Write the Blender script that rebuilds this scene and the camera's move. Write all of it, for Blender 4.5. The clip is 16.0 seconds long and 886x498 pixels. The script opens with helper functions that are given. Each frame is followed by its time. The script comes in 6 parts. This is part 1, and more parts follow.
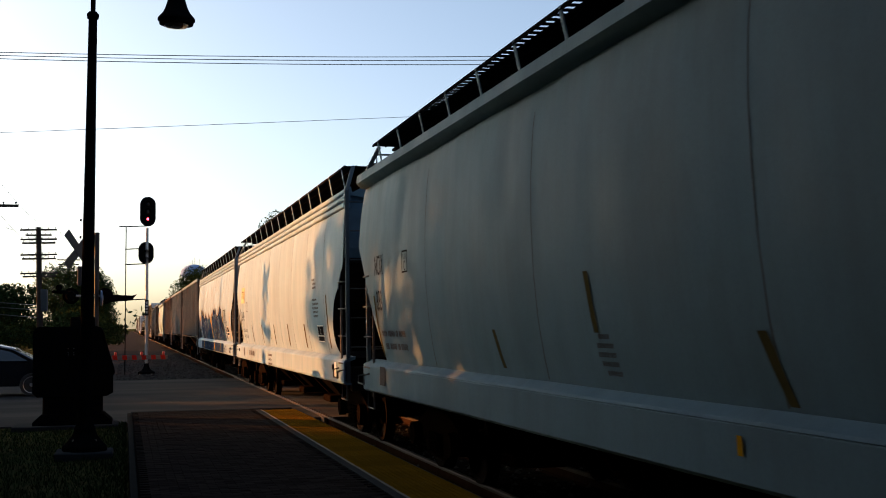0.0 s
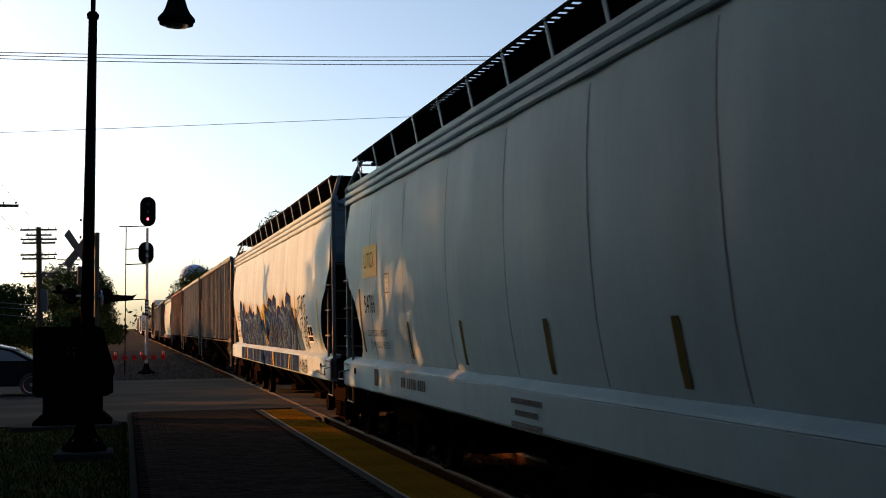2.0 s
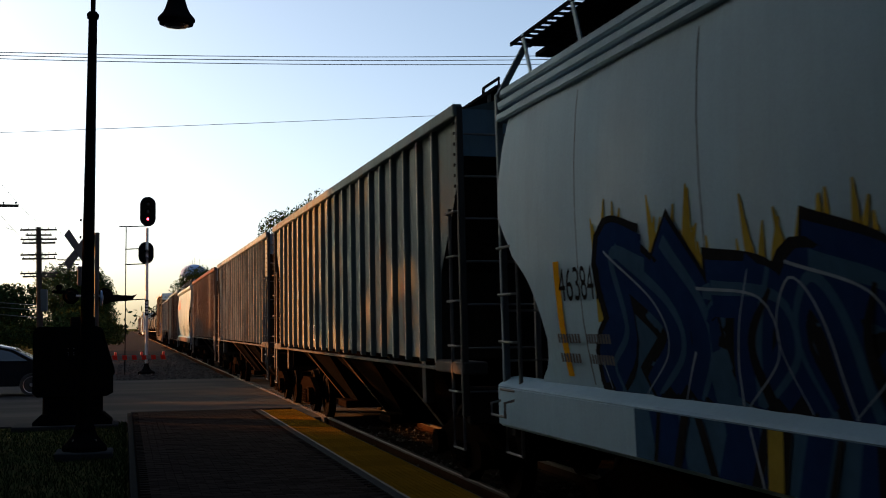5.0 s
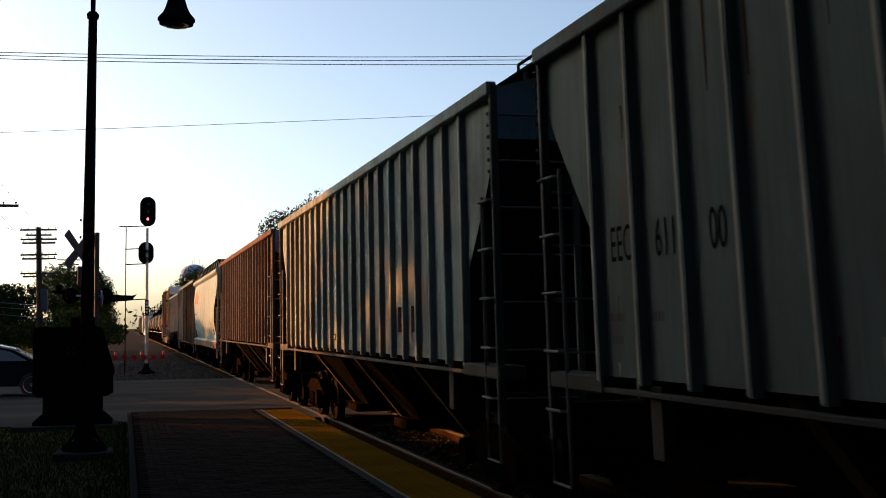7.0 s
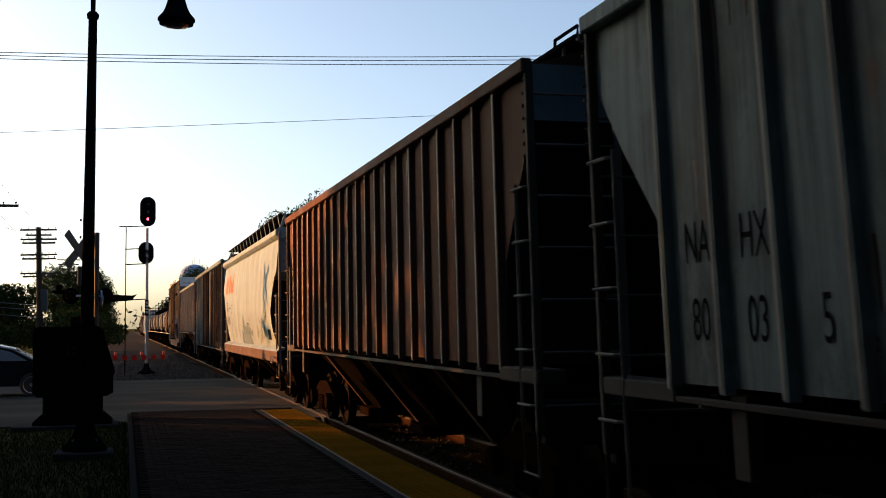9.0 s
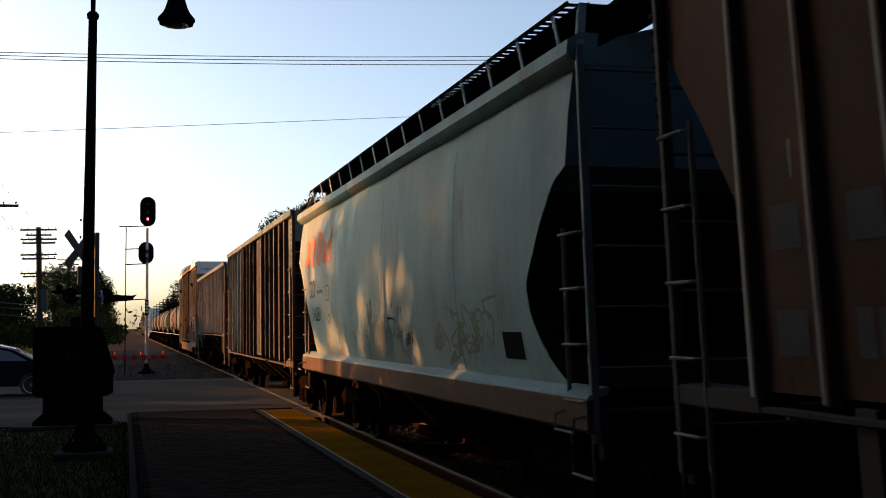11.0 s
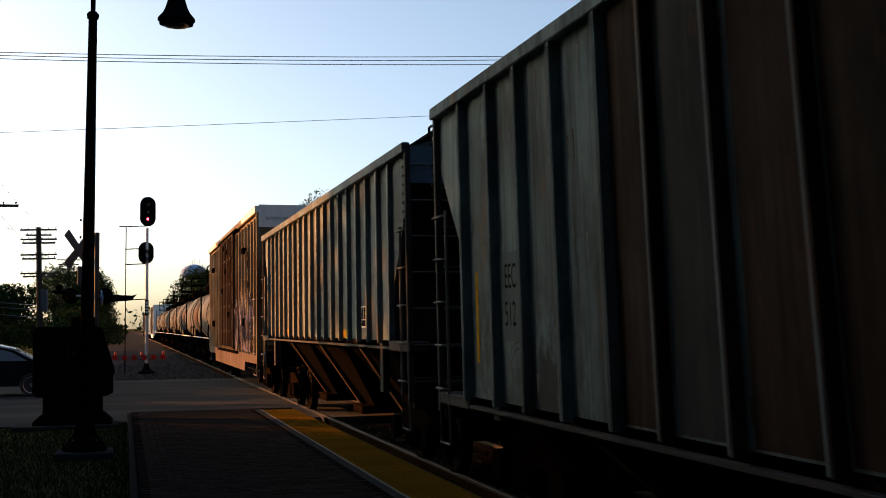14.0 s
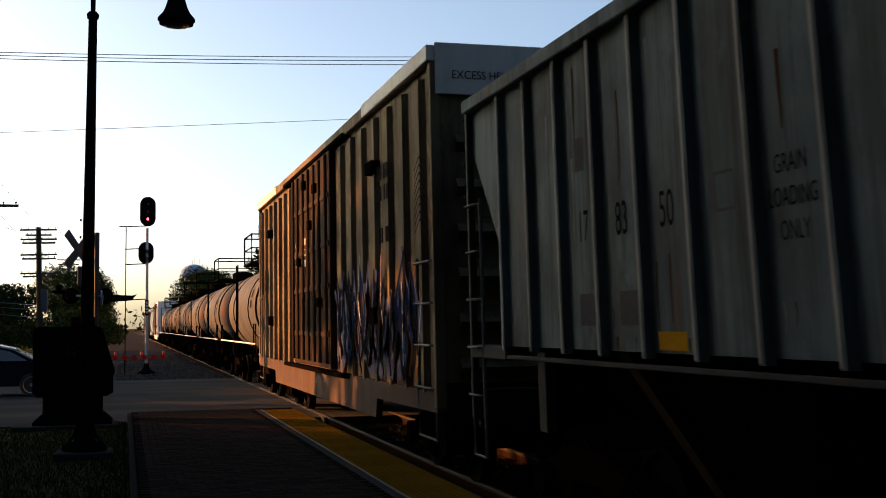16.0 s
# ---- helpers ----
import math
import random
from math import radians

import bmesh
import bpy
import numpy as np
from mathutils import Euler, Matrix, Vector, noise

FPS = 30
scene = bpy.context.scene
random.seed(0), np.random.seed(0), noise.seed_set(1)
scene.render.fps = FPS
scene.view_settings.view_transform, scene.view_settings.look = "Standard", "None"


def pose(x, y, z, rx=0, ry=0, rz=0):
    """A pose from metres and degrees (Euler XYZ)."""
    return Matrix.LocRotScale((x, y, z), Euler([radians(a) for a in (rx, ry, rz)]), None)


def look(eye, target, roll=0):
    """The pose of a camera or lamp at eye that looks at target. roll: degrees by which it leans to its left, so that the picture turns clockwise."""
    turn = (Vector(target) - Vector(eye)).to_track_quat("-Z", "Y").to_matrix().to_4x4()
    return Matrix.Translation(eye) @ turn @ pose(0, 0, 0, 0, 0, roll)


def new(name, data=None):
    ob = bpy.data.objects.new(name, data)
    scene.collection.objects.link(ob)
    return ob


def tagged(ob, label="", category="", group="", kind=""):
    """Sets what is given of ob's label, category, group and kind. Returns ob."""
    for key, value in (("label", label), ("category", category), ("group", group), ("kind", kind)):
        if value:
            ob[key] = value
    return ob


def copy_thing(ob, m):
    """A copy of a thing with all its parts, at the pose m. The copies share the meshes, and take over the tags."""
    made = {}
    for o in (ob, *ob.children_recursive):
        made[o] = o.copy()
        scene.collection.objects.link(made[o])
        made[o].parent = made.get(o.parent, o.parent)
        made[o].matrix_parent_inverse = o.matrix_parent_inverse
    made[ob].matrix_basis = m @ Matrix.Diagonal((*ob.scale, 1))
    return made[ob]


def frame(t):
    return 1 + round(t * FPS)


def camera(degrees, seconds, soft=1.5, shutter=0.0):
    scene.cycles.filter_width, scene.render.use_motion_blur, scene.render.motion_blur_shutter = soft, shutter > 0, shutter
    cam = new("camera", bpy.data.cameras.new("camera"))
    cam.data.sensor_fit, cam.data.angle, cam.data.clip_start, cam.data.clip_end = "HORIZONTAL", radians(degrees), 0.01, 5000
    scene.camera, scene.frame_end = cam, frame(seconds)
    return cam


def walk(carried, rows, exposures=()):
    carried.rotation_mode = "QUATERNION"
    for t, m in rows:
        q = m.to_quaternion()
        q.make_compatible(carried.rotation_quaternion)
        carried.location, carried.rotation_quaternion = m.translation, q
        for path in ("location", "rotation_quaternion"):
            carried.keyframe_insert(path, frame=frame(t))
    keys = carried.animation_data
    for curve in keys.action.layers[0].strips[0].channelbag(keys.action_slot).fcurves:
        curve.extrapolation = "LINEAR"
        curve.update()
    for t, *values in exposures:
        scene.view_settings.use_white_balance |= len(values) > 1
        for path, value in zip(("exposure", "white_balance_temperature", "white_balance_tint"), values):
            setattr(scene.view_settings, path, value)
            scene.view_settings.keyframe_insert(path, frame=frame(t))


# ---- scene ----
cam = camera(40.94, 16.0, soft=1.0, shutter=0.95)
# the sensor reads its lines one after another, from the top down, each open for a tenth of a frame
scene.cycles.rolling_shutter_type, scene.cycles.rolling_shutter_duration = "TOP", 0.1
EYE = Vector((0.0, 0.0, 1.88))
AHEAD = Vector((0.25856, 0.9639, 0.06358))
CAM_POSE = look(EYE, EYE + AHEAD, -0.62)
walk(cam, [(0.0, CAM_POSE), (16.0, CAM_POSE)], exposures=[(0.0, 1.95, 6200, 4), (16.0, 1.95, 6200, 4)])

# ---- light: a low evening sun ahead and to the left, clear sky ----
SUN_WAY = Vector((-4.0, 3.0, 0.88)).normalized()      # towards the sun
world = bpy.data.worlds.new("evening_sky")
scene.world = world
world.use_nodes = True
wn = world.node_tree
wn.nodes.clear()
sky = wn.nodes.new("ShaderNodeTexSky")
sky.sky_type = "NISHITA"
sky.sun_disc = False
sky.sun_elevation = math.asin(SUN_WAY.z)
sky.sun_rotation = math.atan2(SUN_WAY.x, SUN_WAY.y)
sky.air_density, sky.dust_density, sky.ozone_density = 0.5, 2.8, 0.25
bg = wn.nodes.new("ShaderNodeBackground")
bg.inputs["Strength"].default_value = 0.086
wo = wn.nodes.new("ShaderNodeOutputWorld")
wn.links.new(sky.outputs[0], bg.inputs[0])
wn.links.new(bg.outputs[0], wo.inputs[0])
sun_data = bpy.data.lights.new("sun", "SUN")
sun_data.energy = 5.0
sun_data.angle = radians(0.4)
sun_data.color = (1.0, 0.32, 0.08)
sun = new("sun", sun_data)
sun.matrix_world = look(SUN_WAY * 60, (0, 0, 0))


# ---- materials ----
def rgb(c):
    return (c[0], c[1], c[2], 1.0)


class Mat:
    """A small wrapper to write node materials in few lines."""

    def __init__(self, name, color, rough=0.6, metal=0.0, spec=0.5):
        self.m = bpy.data.materials.new(name)
        self.m.use_nodes = True
        self.t = self.m.node_tree
        self.b = self.t.nodes["Principled BSDF"]
        self.b.inputs["Base Color"].default_value = rgb(color)
        self.b.inputs["Roughness"].default_value = rough
        self.b.inputs["Metallic"].default_value = metal
        self.b.inputs["Specular IOR Level"].default_value = spec
        self.col = None
        self.base = color
        self.tc = self.t.nodes.new("ShaderNodeTexCoord")

    def noise(self, scale=5.0, stretch=(1, 1, 1), detail=4.0, rough=0.6):
        mp = self.t.nodes.new("ShaderNodeMapping")
        mp.inputs["Scale"].default_value = stretch
        self.t.links.new(self.tc.outputs["Object"], mp.inputs[0])
        n = self.t.nodes.new("ShaderNodeTexNoise")
        n.inputs["Scale"].default_value = scale
        n.inputs["Detail"].default_value = detail
        n.inputs["Roughness"].default_value = rough
        self.t.links.new(mp.outputs[0], n.inputs["Vector"])
        return n.outputs["Fac"]

    def ramp(self, fac, lo, hi, a=0.0, b=1.0):
        r = self.t.nodes.new("ShaderNodeMapRange")
        r.inputs["From Min"].default_value, r.inputs["From Max"].default_value = lo, hi
        r.inputs["To Min"].default_value, r.inputs["To Max"].default_value = a, b
        self.t.links.new(fac, r.inputs["Value"])
        return r.outputs["Result"]

    def over(self, fac, color):
        """Lay a colour over what is there, by fac."""
        x = self.t.nodes.new("ShaderNodeMix")
        x.data_type = "RGBA"
        self.t.links.new(fac, x.inputs["Factor"])
        if self.col is None:
            x.inputs["A"].default_value = rgb(self.base)
        else:
            self.t.links.new(self.col, x.inputs["A"])
        x.inputs["B"].default_value = rgb(color)
        self.col = x.outputs["Result"]
        self.t.links.new(self.col, self.b.inputs["Base Color"])
        return self

    def island(self, lo=0.7, hi=1.3, per_object=False):
        if per_object:
            o = self.t.nodes.new("ShaderNodeObjectInfo").outputs["Random"]
        else:
            o = self.t.nodes.new("ShaderNodeNewGeometry").outputs["Random Per Island"]
        h = self.t.nodes.new("ShaderNodeHueSaturation")
        if self.col is None:
            h.inputs["Color"].default_value = rgb(self.base)
        else:
            self.t.links.new(self.col, h.inputs["Color"])
        self.t.links.new(self.ramp(o, 0, 1, lo, hi), h.inputs["Value"])
        self.col = h.outputs[0]
        self.t.links.new(self.col, self.b.inputs["Base Color"])
        return self

    def bump(self, fac, strength=0.2, dist=0.01):
        bp = self.t.nodes.new("ShaderNodeBump")
        bp.inputs["Strength"].default_value = strength
        bp.inputs["Distance"].default_value = dist
        self.t.links.new(fac, bp.inputs["Height"])
        self.t.links.new(bp.outputs[0], self.b.inputs["Normal"])
        return self

    def gloss(self, fac, lo, hi):
        self.t.links.new(self.ramp(fac, 0.3, 0.7, lo, hi), self.b.inputs["Roughness"])
        return self

    def glow(self, color, strength):
        self.b.inputs["Emission Color"].default_value = rgb(color)
        self.b.inputs["Emission Strength"].default_value = strength
        return self


def paint(name, color, rough=0.5, dirt=(0.06, 0.045, 0.035), dirty=0.5, streaky=0.4, rust=0.0):
    """Railcar paint: mottled, with dust low-frequency, downward streaks and rust spots."""
    m = Mat(name, color, rough, 0.0, 0.008)
    m.over(m.ramp(m.noise(0.6, (1, 1, 0.8), 6, 0.65), 0.42, 0.66, 0.0, dirty * 0.7), dirt)
    m.over(m.ramp(m.noise(3.0, (1, 2.2, 0.12), 5, 0.7), 0.46, 0.72, 0.0, streaky), dirt)
    m.over(m.ramp(m.noise(9.0, (1, 2.6, 0.07), 4, 0.7), 0.55, 0.72, 0.0, streaky * 0.7), tuple(0.4 * c + 0.3 * d for c, d in zip(color, dirt)))
    m.over(m.ramp(m.noise(1.1, (1, 1.2, 0.6), 6, 0.75), 0.56, 0.66, 0.0, dirty * 0.5), tuple(min(0.75, c * 1.3) for c in color))
    if rust > 0:
        m.over(m.ramp(m.noise(1.3, (1, 1.3, 0.45), 7, 0.7), 0.62 - 0.25 * rust, 0.75 - 0.2 * rust, 0.0, 0.85), (0.13, 0.05, 0.022))
    fine = m.noise(45.0, (1, 1, 1), 3)
    m.over(m.ramp(fine, 0.4, 0.8, 0.0, 0.18), tuple(c * 0.55 for c in color))
    m.bump(m.noise(2.2, (1, 1.1, 0.3), 3), 0.16, 0.025)
    m.gloss(m.noise(2.0, (1, 1, 0.3)), rough - 0.1, rough + 0.2)
    return m.m


def simple(name, color, rough=0.6, metal=0.0, scale=8.0, amount=0.35, dark=0.5, bump=0.15):
    m = Mat(name, color, rough, metal, 0.0)
    m.over(m.ramp(m.noise(scale), 0.35, 0.75, 0.0, amount), tuple(c * dark for c in color))
    m.over(m.ramp(m.noise(scale * 0.15), 0.4, 0.75, 0.0, amount * 0.7), tuple(c * dark for c in color))
    m.bump(m.noise(scale * 4), bump, 0.01)
    return m.m


M_GREY = paint("light_grey_paint", (0.105, 0.168, 0.215), 0.42, dirty=0.3, streaky=0.08)
M_CREAM = paint("pale_grey_paint", (0.168, 0.256, 0.33), 0.40, dirty=0.25, streaky=0.07)
M_WORN = paint("worn_white_paint", (0.16, 0.236, 0.265), 0.48, dirty=0.45, streaky=0.14, rust=0.05)
M_RIB_A = paint("weathered_grey_paint", (0.085, 0.116, 0.122), 0.55, dirty=0.5, streaky=0.45, rust=0.12)
M_RIB_B = paint("blue_grey_paint", (0.142, 0.188, 0.2), 0.5, dirt=(0.04, 0.036, 0.033), dirty=0.9, streaky=0.7, rust=0.12)
M_RIB_C = paint("brown_oxide_paint", (0.064, 0.0384, 0.0304), 0.6, dirty=0.6, streaky=0.5, rust=0.25)
M_RIB_E = paint("streaked_grey_paint", (0.105, 0.14, 0.15), 0.5, dirt=(0.04, 0.034, 0.03), dirty=1.05, streaky=0.85, rust=0.1)
M_YELLOWBOX = paint("faded_yellow_boxcar_paint", (0.15, 0.123, 0.076), 0.55, dirt=(0.035, 0.025, 0.018), dirty=1.15, streaky=1.0, rust=0.08)
M_TANK = paint("dusty_tank_paint", (0.07, 0.083, 0.088), 0.5, dirty=0.5, streaky=0.45, rust=0.05)
M_WHITEBOX = paint("clean_white_paint", (0.62, 0.60, 0.56), 0.45, dirty=0.25, streaky=0.2)
M_ENDBLUE = paint("slate_blue_end_paint", (0.12, 0.19, 0.25), 0.5, dirty=0.4, streaky=0.3)
# black that holds the shade of the open end bays
M_ENDBLACK = paint("shade_black_end_paint", (0.011, 0.011, 0.0115), 0.6, dirty=0.5, streaky=0.4)
M_ENDPOST = paint("grimy_end_frame_paint", (0.0425, 0.045, 0.046), 0.55, dirty=0.5, streaky=0.5, rust=0.1)
M_SEAM = simple("dark_weld_seam", (0.075, 0.0825, 0.0875), 0.7, 0, 12, 0.4)
M_POST = paint("shaded_post_paint", (0.12, 0.15, 0.17), 0.5, dirty=0.4, streaky=0.3)
# underframe, trucks, wheels: grime and rust, blackened further for the shade under the cars
M_UNDER = simple("grimy_shade_black_steel", (0.0035, 0.0032, 0.003), 0.85, 0.0, 6, 0.6)
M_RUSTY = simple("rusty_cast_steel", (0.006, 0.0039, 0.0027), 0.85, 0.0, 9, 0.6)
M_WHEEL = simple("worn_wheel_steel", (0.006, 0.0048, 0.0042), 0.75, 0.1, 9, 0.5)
M_FLANGE = paint("rusty_slope_sheet_paint", (0.028, 0.021, 0.017), 0.6, dirty=0.5, streaky=0.5, rust=0.2)
M_DARKTAPE = simple("dark_olive_reflective_tape", (0.06, 0.05, 0.022), 0.6, 0, 20, 0.4)
M_GRATE = simple("dark_galvanised_grating", (0.0072, 0.0072, 0.0078), 0.7, 0.0, 9, 0.4)
M_BAR = simple("grey_handrail_steel", (0.12, 0.12, 0.12), 0.5, 0.1, 12, 0.4)
M_BLACKINK = simple("black_stencil_paint", (0.012, 0.012, 0.013), 0.6, 0, 30, 0.4)
M_GREYINK = simple("faded_stencil_paint", (0.075, 0.075, 0.08), 0.6, 0, 30, 0.4)
M_WHITEINK = simple("white_stencil_paint", (0.7, 0.7, 0.68), 0.55, 0, 30, 0.3)
M_YELLOWINK = simple("reflective_yellow_tape", (0.36, 0.19, 0.012), 0.5, 0, 20, 0.35)
M_OLDMARK = simple("ghost_of_old_stencil", (0.12, 0.115, 0.075), 0.5, 0, 14, 0.4)
M_PANEL = simple("faded_yellow_panel_paint", (0.33, 0.33, 0.2), 0.45, 0, 14, 0.25)
M_REDINK = simple("faded_red_lettering_paint", (0.31, 0.14, 0.1), 0.55, 0, 8, 0.3, 0.7)
M_SPRAY_BLUE = simple("dark_blue_spray_paint", (0.008, 0.019, 0.062), 0.5, 0, 8, 0.4)
M_SPRAY_GREY = simple("thin_grey_spray_paint", (0.15, 0.18, 0.22), 0.5, 0, 8, 0.5)
M_SPRAY_SKY = simple("light_blue_spray_paint", (0.026, 0.055, 0.095), 0.5, 0, 8, 0.35)
M_SPRAY_GOLD = simple("yellow_spray_paint", (0.2, 0.155, 0.03), 0.5, 0, 8, 0.4)
M_SPRAY_TEAL = simple("faded_green_spray_paint", (0.14, 0.175, 0.154), 0.5, 0, 5, 0.6)
M_SPRAY_LILAC = simple("pale_violet_spray_paint", (0.12, 0.125, 0.19), 0.5, 0, 5, 0.6)
M_BLACK = simple("black_enamel", (0.005, 0.005, 0.0055), 0.72, 0.0, 10, 0.4)
M_SILVER = simple("aluminium_paint", (0.42, 0.42, 0.41), 0.45, 0.3, 9, 0.35)
M_SIGNBACK = simple("bare_sign_aluminium", (0.05, 0.055, 0.058), 0.5, 0.4, 9, 0.3)
M_MAST = simple("dull_galvanised_mast", (0.05, 0.051, 0.053), 0.55, 0.2, 9, 0.4)
M_RED = simple("red_reflective_sheet", (0.45, 0.03, 0.02), 0.45, 0, 20, 0.3)
M_WHITE = simple("white_reflective_sheet", (0.2, 0.18, 0.165), 0.45, 0, 20, 0.3)
M_LENS = Mat("unlit_red_lens", (0.25, 0.01, 0.01), 0.15).m
M_SIGNAL = Mat("lit_red_signal_lens", (0.6, 0.02, 0.03), 0.2).glow((1.0, 0.05, 0.09), 3.0).m
M_AMBER = Mat("lit_gate_lamp_lens", (0.22, 0.015, 0.015), 0.3).glow((1.0, 0.08, 0.05), 0.02).m
M_RAIL = simple("polished_rail_steel", (0.025, 0.0225, 0.02), 0.6, 0.5, 9, 0.3)
M_RAILSIDE = simple("rusty_rail_web", (0.0175, 0.01, 0.0065), 0.8, 0, 9, 0.4)
M_TIE = simple("creosoted_tie_wood", (0.013, 0.011, 0.0095), 0.85, 0, 14, 0.6)
M_CONC = simple("weathered_concrete", (0.34, 0.33, 0.31), 0.85, 0, 12, 0.35, 0.6)
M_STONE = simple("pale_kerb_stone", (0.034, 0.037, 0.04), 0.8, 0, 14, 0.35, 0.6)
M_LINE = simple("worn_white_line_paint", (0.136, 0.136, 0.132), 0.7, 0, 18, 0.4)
M_KERB = simple("dark_kerb_stone", (0.024, 0.0252, 0.024), 0.85, 0, 14, 0.4)
M_WOODPOLE = simple("weathered_pole_wood", (0.035, 0.028, 0.023), 0.85, 0, 6, 0.5)
M_WIRE = simple("dull_wire", (0.10, 0.10, 0.105), 0.6, 0.3, 4, 0.2)
# ballast with the shade under the train put into its colour
M_BEDSHADE = simple("shade_black_ballast", (0.007, 0.0066, 0.0064), 0.9, 0, 20, 0.5, 0.5, 0.8)
M_BARK = simple("rough_bark", (0.085, 0.065, 0.048), 0.9, 0, 10, 0.6, 0.5, 0.6)
m_ = Mat("foliage", (0.015, 0.025, 0.009), 0.6, 0.0, 0.0)
m_.island(0.45, 1.5)
m_.b.inputs["Transmission Weight"].default_value = 0.0
M_LEAF = m_.m
m_ = Mat("yellow_green_foliage", (0.026, 0.036, 0.011), 0.6, 0.0, 0.0)
m_.island(0.45, 1.5)
M_LEAF_B = m_.m
m_ = Mat("grass_blades", (0.022, 0.034, 0.012), 0.7, 0.0, 0.0)
m_.island(0.5, 1.5)
M_BLADE = m_.m
m_ = Mat("yellow_tactile_tile", (0.09, 0.05, 0.004), 0.55, 0.0, 0.0)
m_.over(m_.ramp(m_.noise(1.2), 0.4, 0.75, 0, 0.4), (0.095, 0.055, 0.01))
m_.over(m_.ramp(m_.noise(25), 0.45, 0.8, 0, 0.3), (0.1, 0.065, 0.02))
m_.island(0.85, 1.12, True)
M_TACTILE = m_.m
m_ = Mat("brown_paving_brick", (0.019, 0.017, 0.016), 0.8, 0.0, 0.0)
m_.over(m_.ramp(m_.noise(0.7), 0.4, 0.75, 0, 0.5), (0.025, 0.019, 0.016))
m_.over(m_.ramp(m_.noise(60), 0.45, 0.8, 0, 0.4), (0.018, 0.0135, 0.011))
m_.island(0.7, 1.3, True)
m_.bump(m_.noise(70), 0.25, 0.004)
M_BRICK = m_.m
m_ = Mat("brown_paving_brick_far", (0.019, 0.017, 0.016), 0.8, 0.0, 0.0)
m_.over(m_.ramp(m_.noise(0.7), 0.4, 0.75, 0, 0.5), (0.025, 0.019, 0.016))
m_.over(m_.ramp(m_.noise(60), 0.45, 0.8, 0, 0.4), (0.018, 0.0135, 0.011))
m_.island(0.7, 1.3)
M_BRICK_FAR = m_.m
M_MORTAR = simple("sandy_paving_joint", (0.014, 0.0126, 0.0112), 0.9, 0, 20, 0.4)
m_ = Mat("worn_asphalt", (0.036, 0.038, 0.039), 0.85, 0.0, 0.0)
m_.over(m_.ramp(m_.noise(0.35, (0.25, 1.6, 1), 5), 0.42, 0.7, 0, 0.65), (0.068, 0.068, 0.066))
m_.over(m_.ramp(m_.noise(90), 0.45, 0.75, 0, 0.5), (0.04, 0.04, 0.04))
m_.bump(m_.noise(120), 0.35, 0.006)
M_ASPHALT = m_.m
m_ = Mat("grey_ballast_ground", (0.025, 0.027, 0.029), 0.9, 0.0, 0.0)
m_.over(m_.ramp(m_.noise(14, (1, 1, 1), 6, 0.75), 0.42, 0.6, 0, 0.8), (0.04, 0.042, 0.044))
m_.over(m_.ramp(m_.noise(0.3), 0.45, 0.7, 0, 0.5), (0.048, 0.046, 0.043))
m_.bump(m_.noise(18, (1, 1, 1), 5), 0.7, 0.05)
M_BALLAST = m_.m
m_ = Mat("ballast_stone", (0.034, 0.035, 0.036), 0.9, 0.0, 0.0)
m_.island(0.4, 1.4)
M_STONES = m_.m
m_ = Mat("dry_summer_grass_ground", (0.028, 0.034, 0.014), 0.95, 0.0, 0.0)
m_.over(m_.ramp(m_.noise(2.5, (1, 1, 1), 5), 0.42, 0.65, 0, 0.7), (0.05, 0.042, 0.02))
m_.over(m_.ramp(m_.noise(0.02, (1, 1, 1), 5), 0.42, 0.65, 0, 0.6), (0.04, 0.055, 0.02))
m_.bump(m_.noise(30), 0.6, 0.04)
M_GROUND = m_.m
M_CARPAINT = Mat("dark_blue_car_paint", (0.006, 0.007, 0.011), 0.18).m
M_GLASS = Mat("dark_window_glass", (0.02, 0.025, 0.03), 0.05, 0.0, 0.8).m
# the sky's blue reflection is put into the lens colour
M_BLUEGLASS = Mat("sky_tinted_lens", (0.09, 0.14, 0.22), 0.25).m
M_TYRE = Mat("tyre_rubber", (0.015, 0.015, 0.015), 0.85).m
M_RIM = Mat("alloy_rim", (0.45, 0.45, 0.46), 0.3, 0.9).m
M_TOWER = simple("pale_water_tower_paint", (0.19, 0.27, 0.42), 0.5, 0, 0.3, 0.2, 0.7)
M_BRICKWALL = simple("plain_dark_wall", (0.14, 0.10, 0.08), 0.9, 0, 6, 0.4)


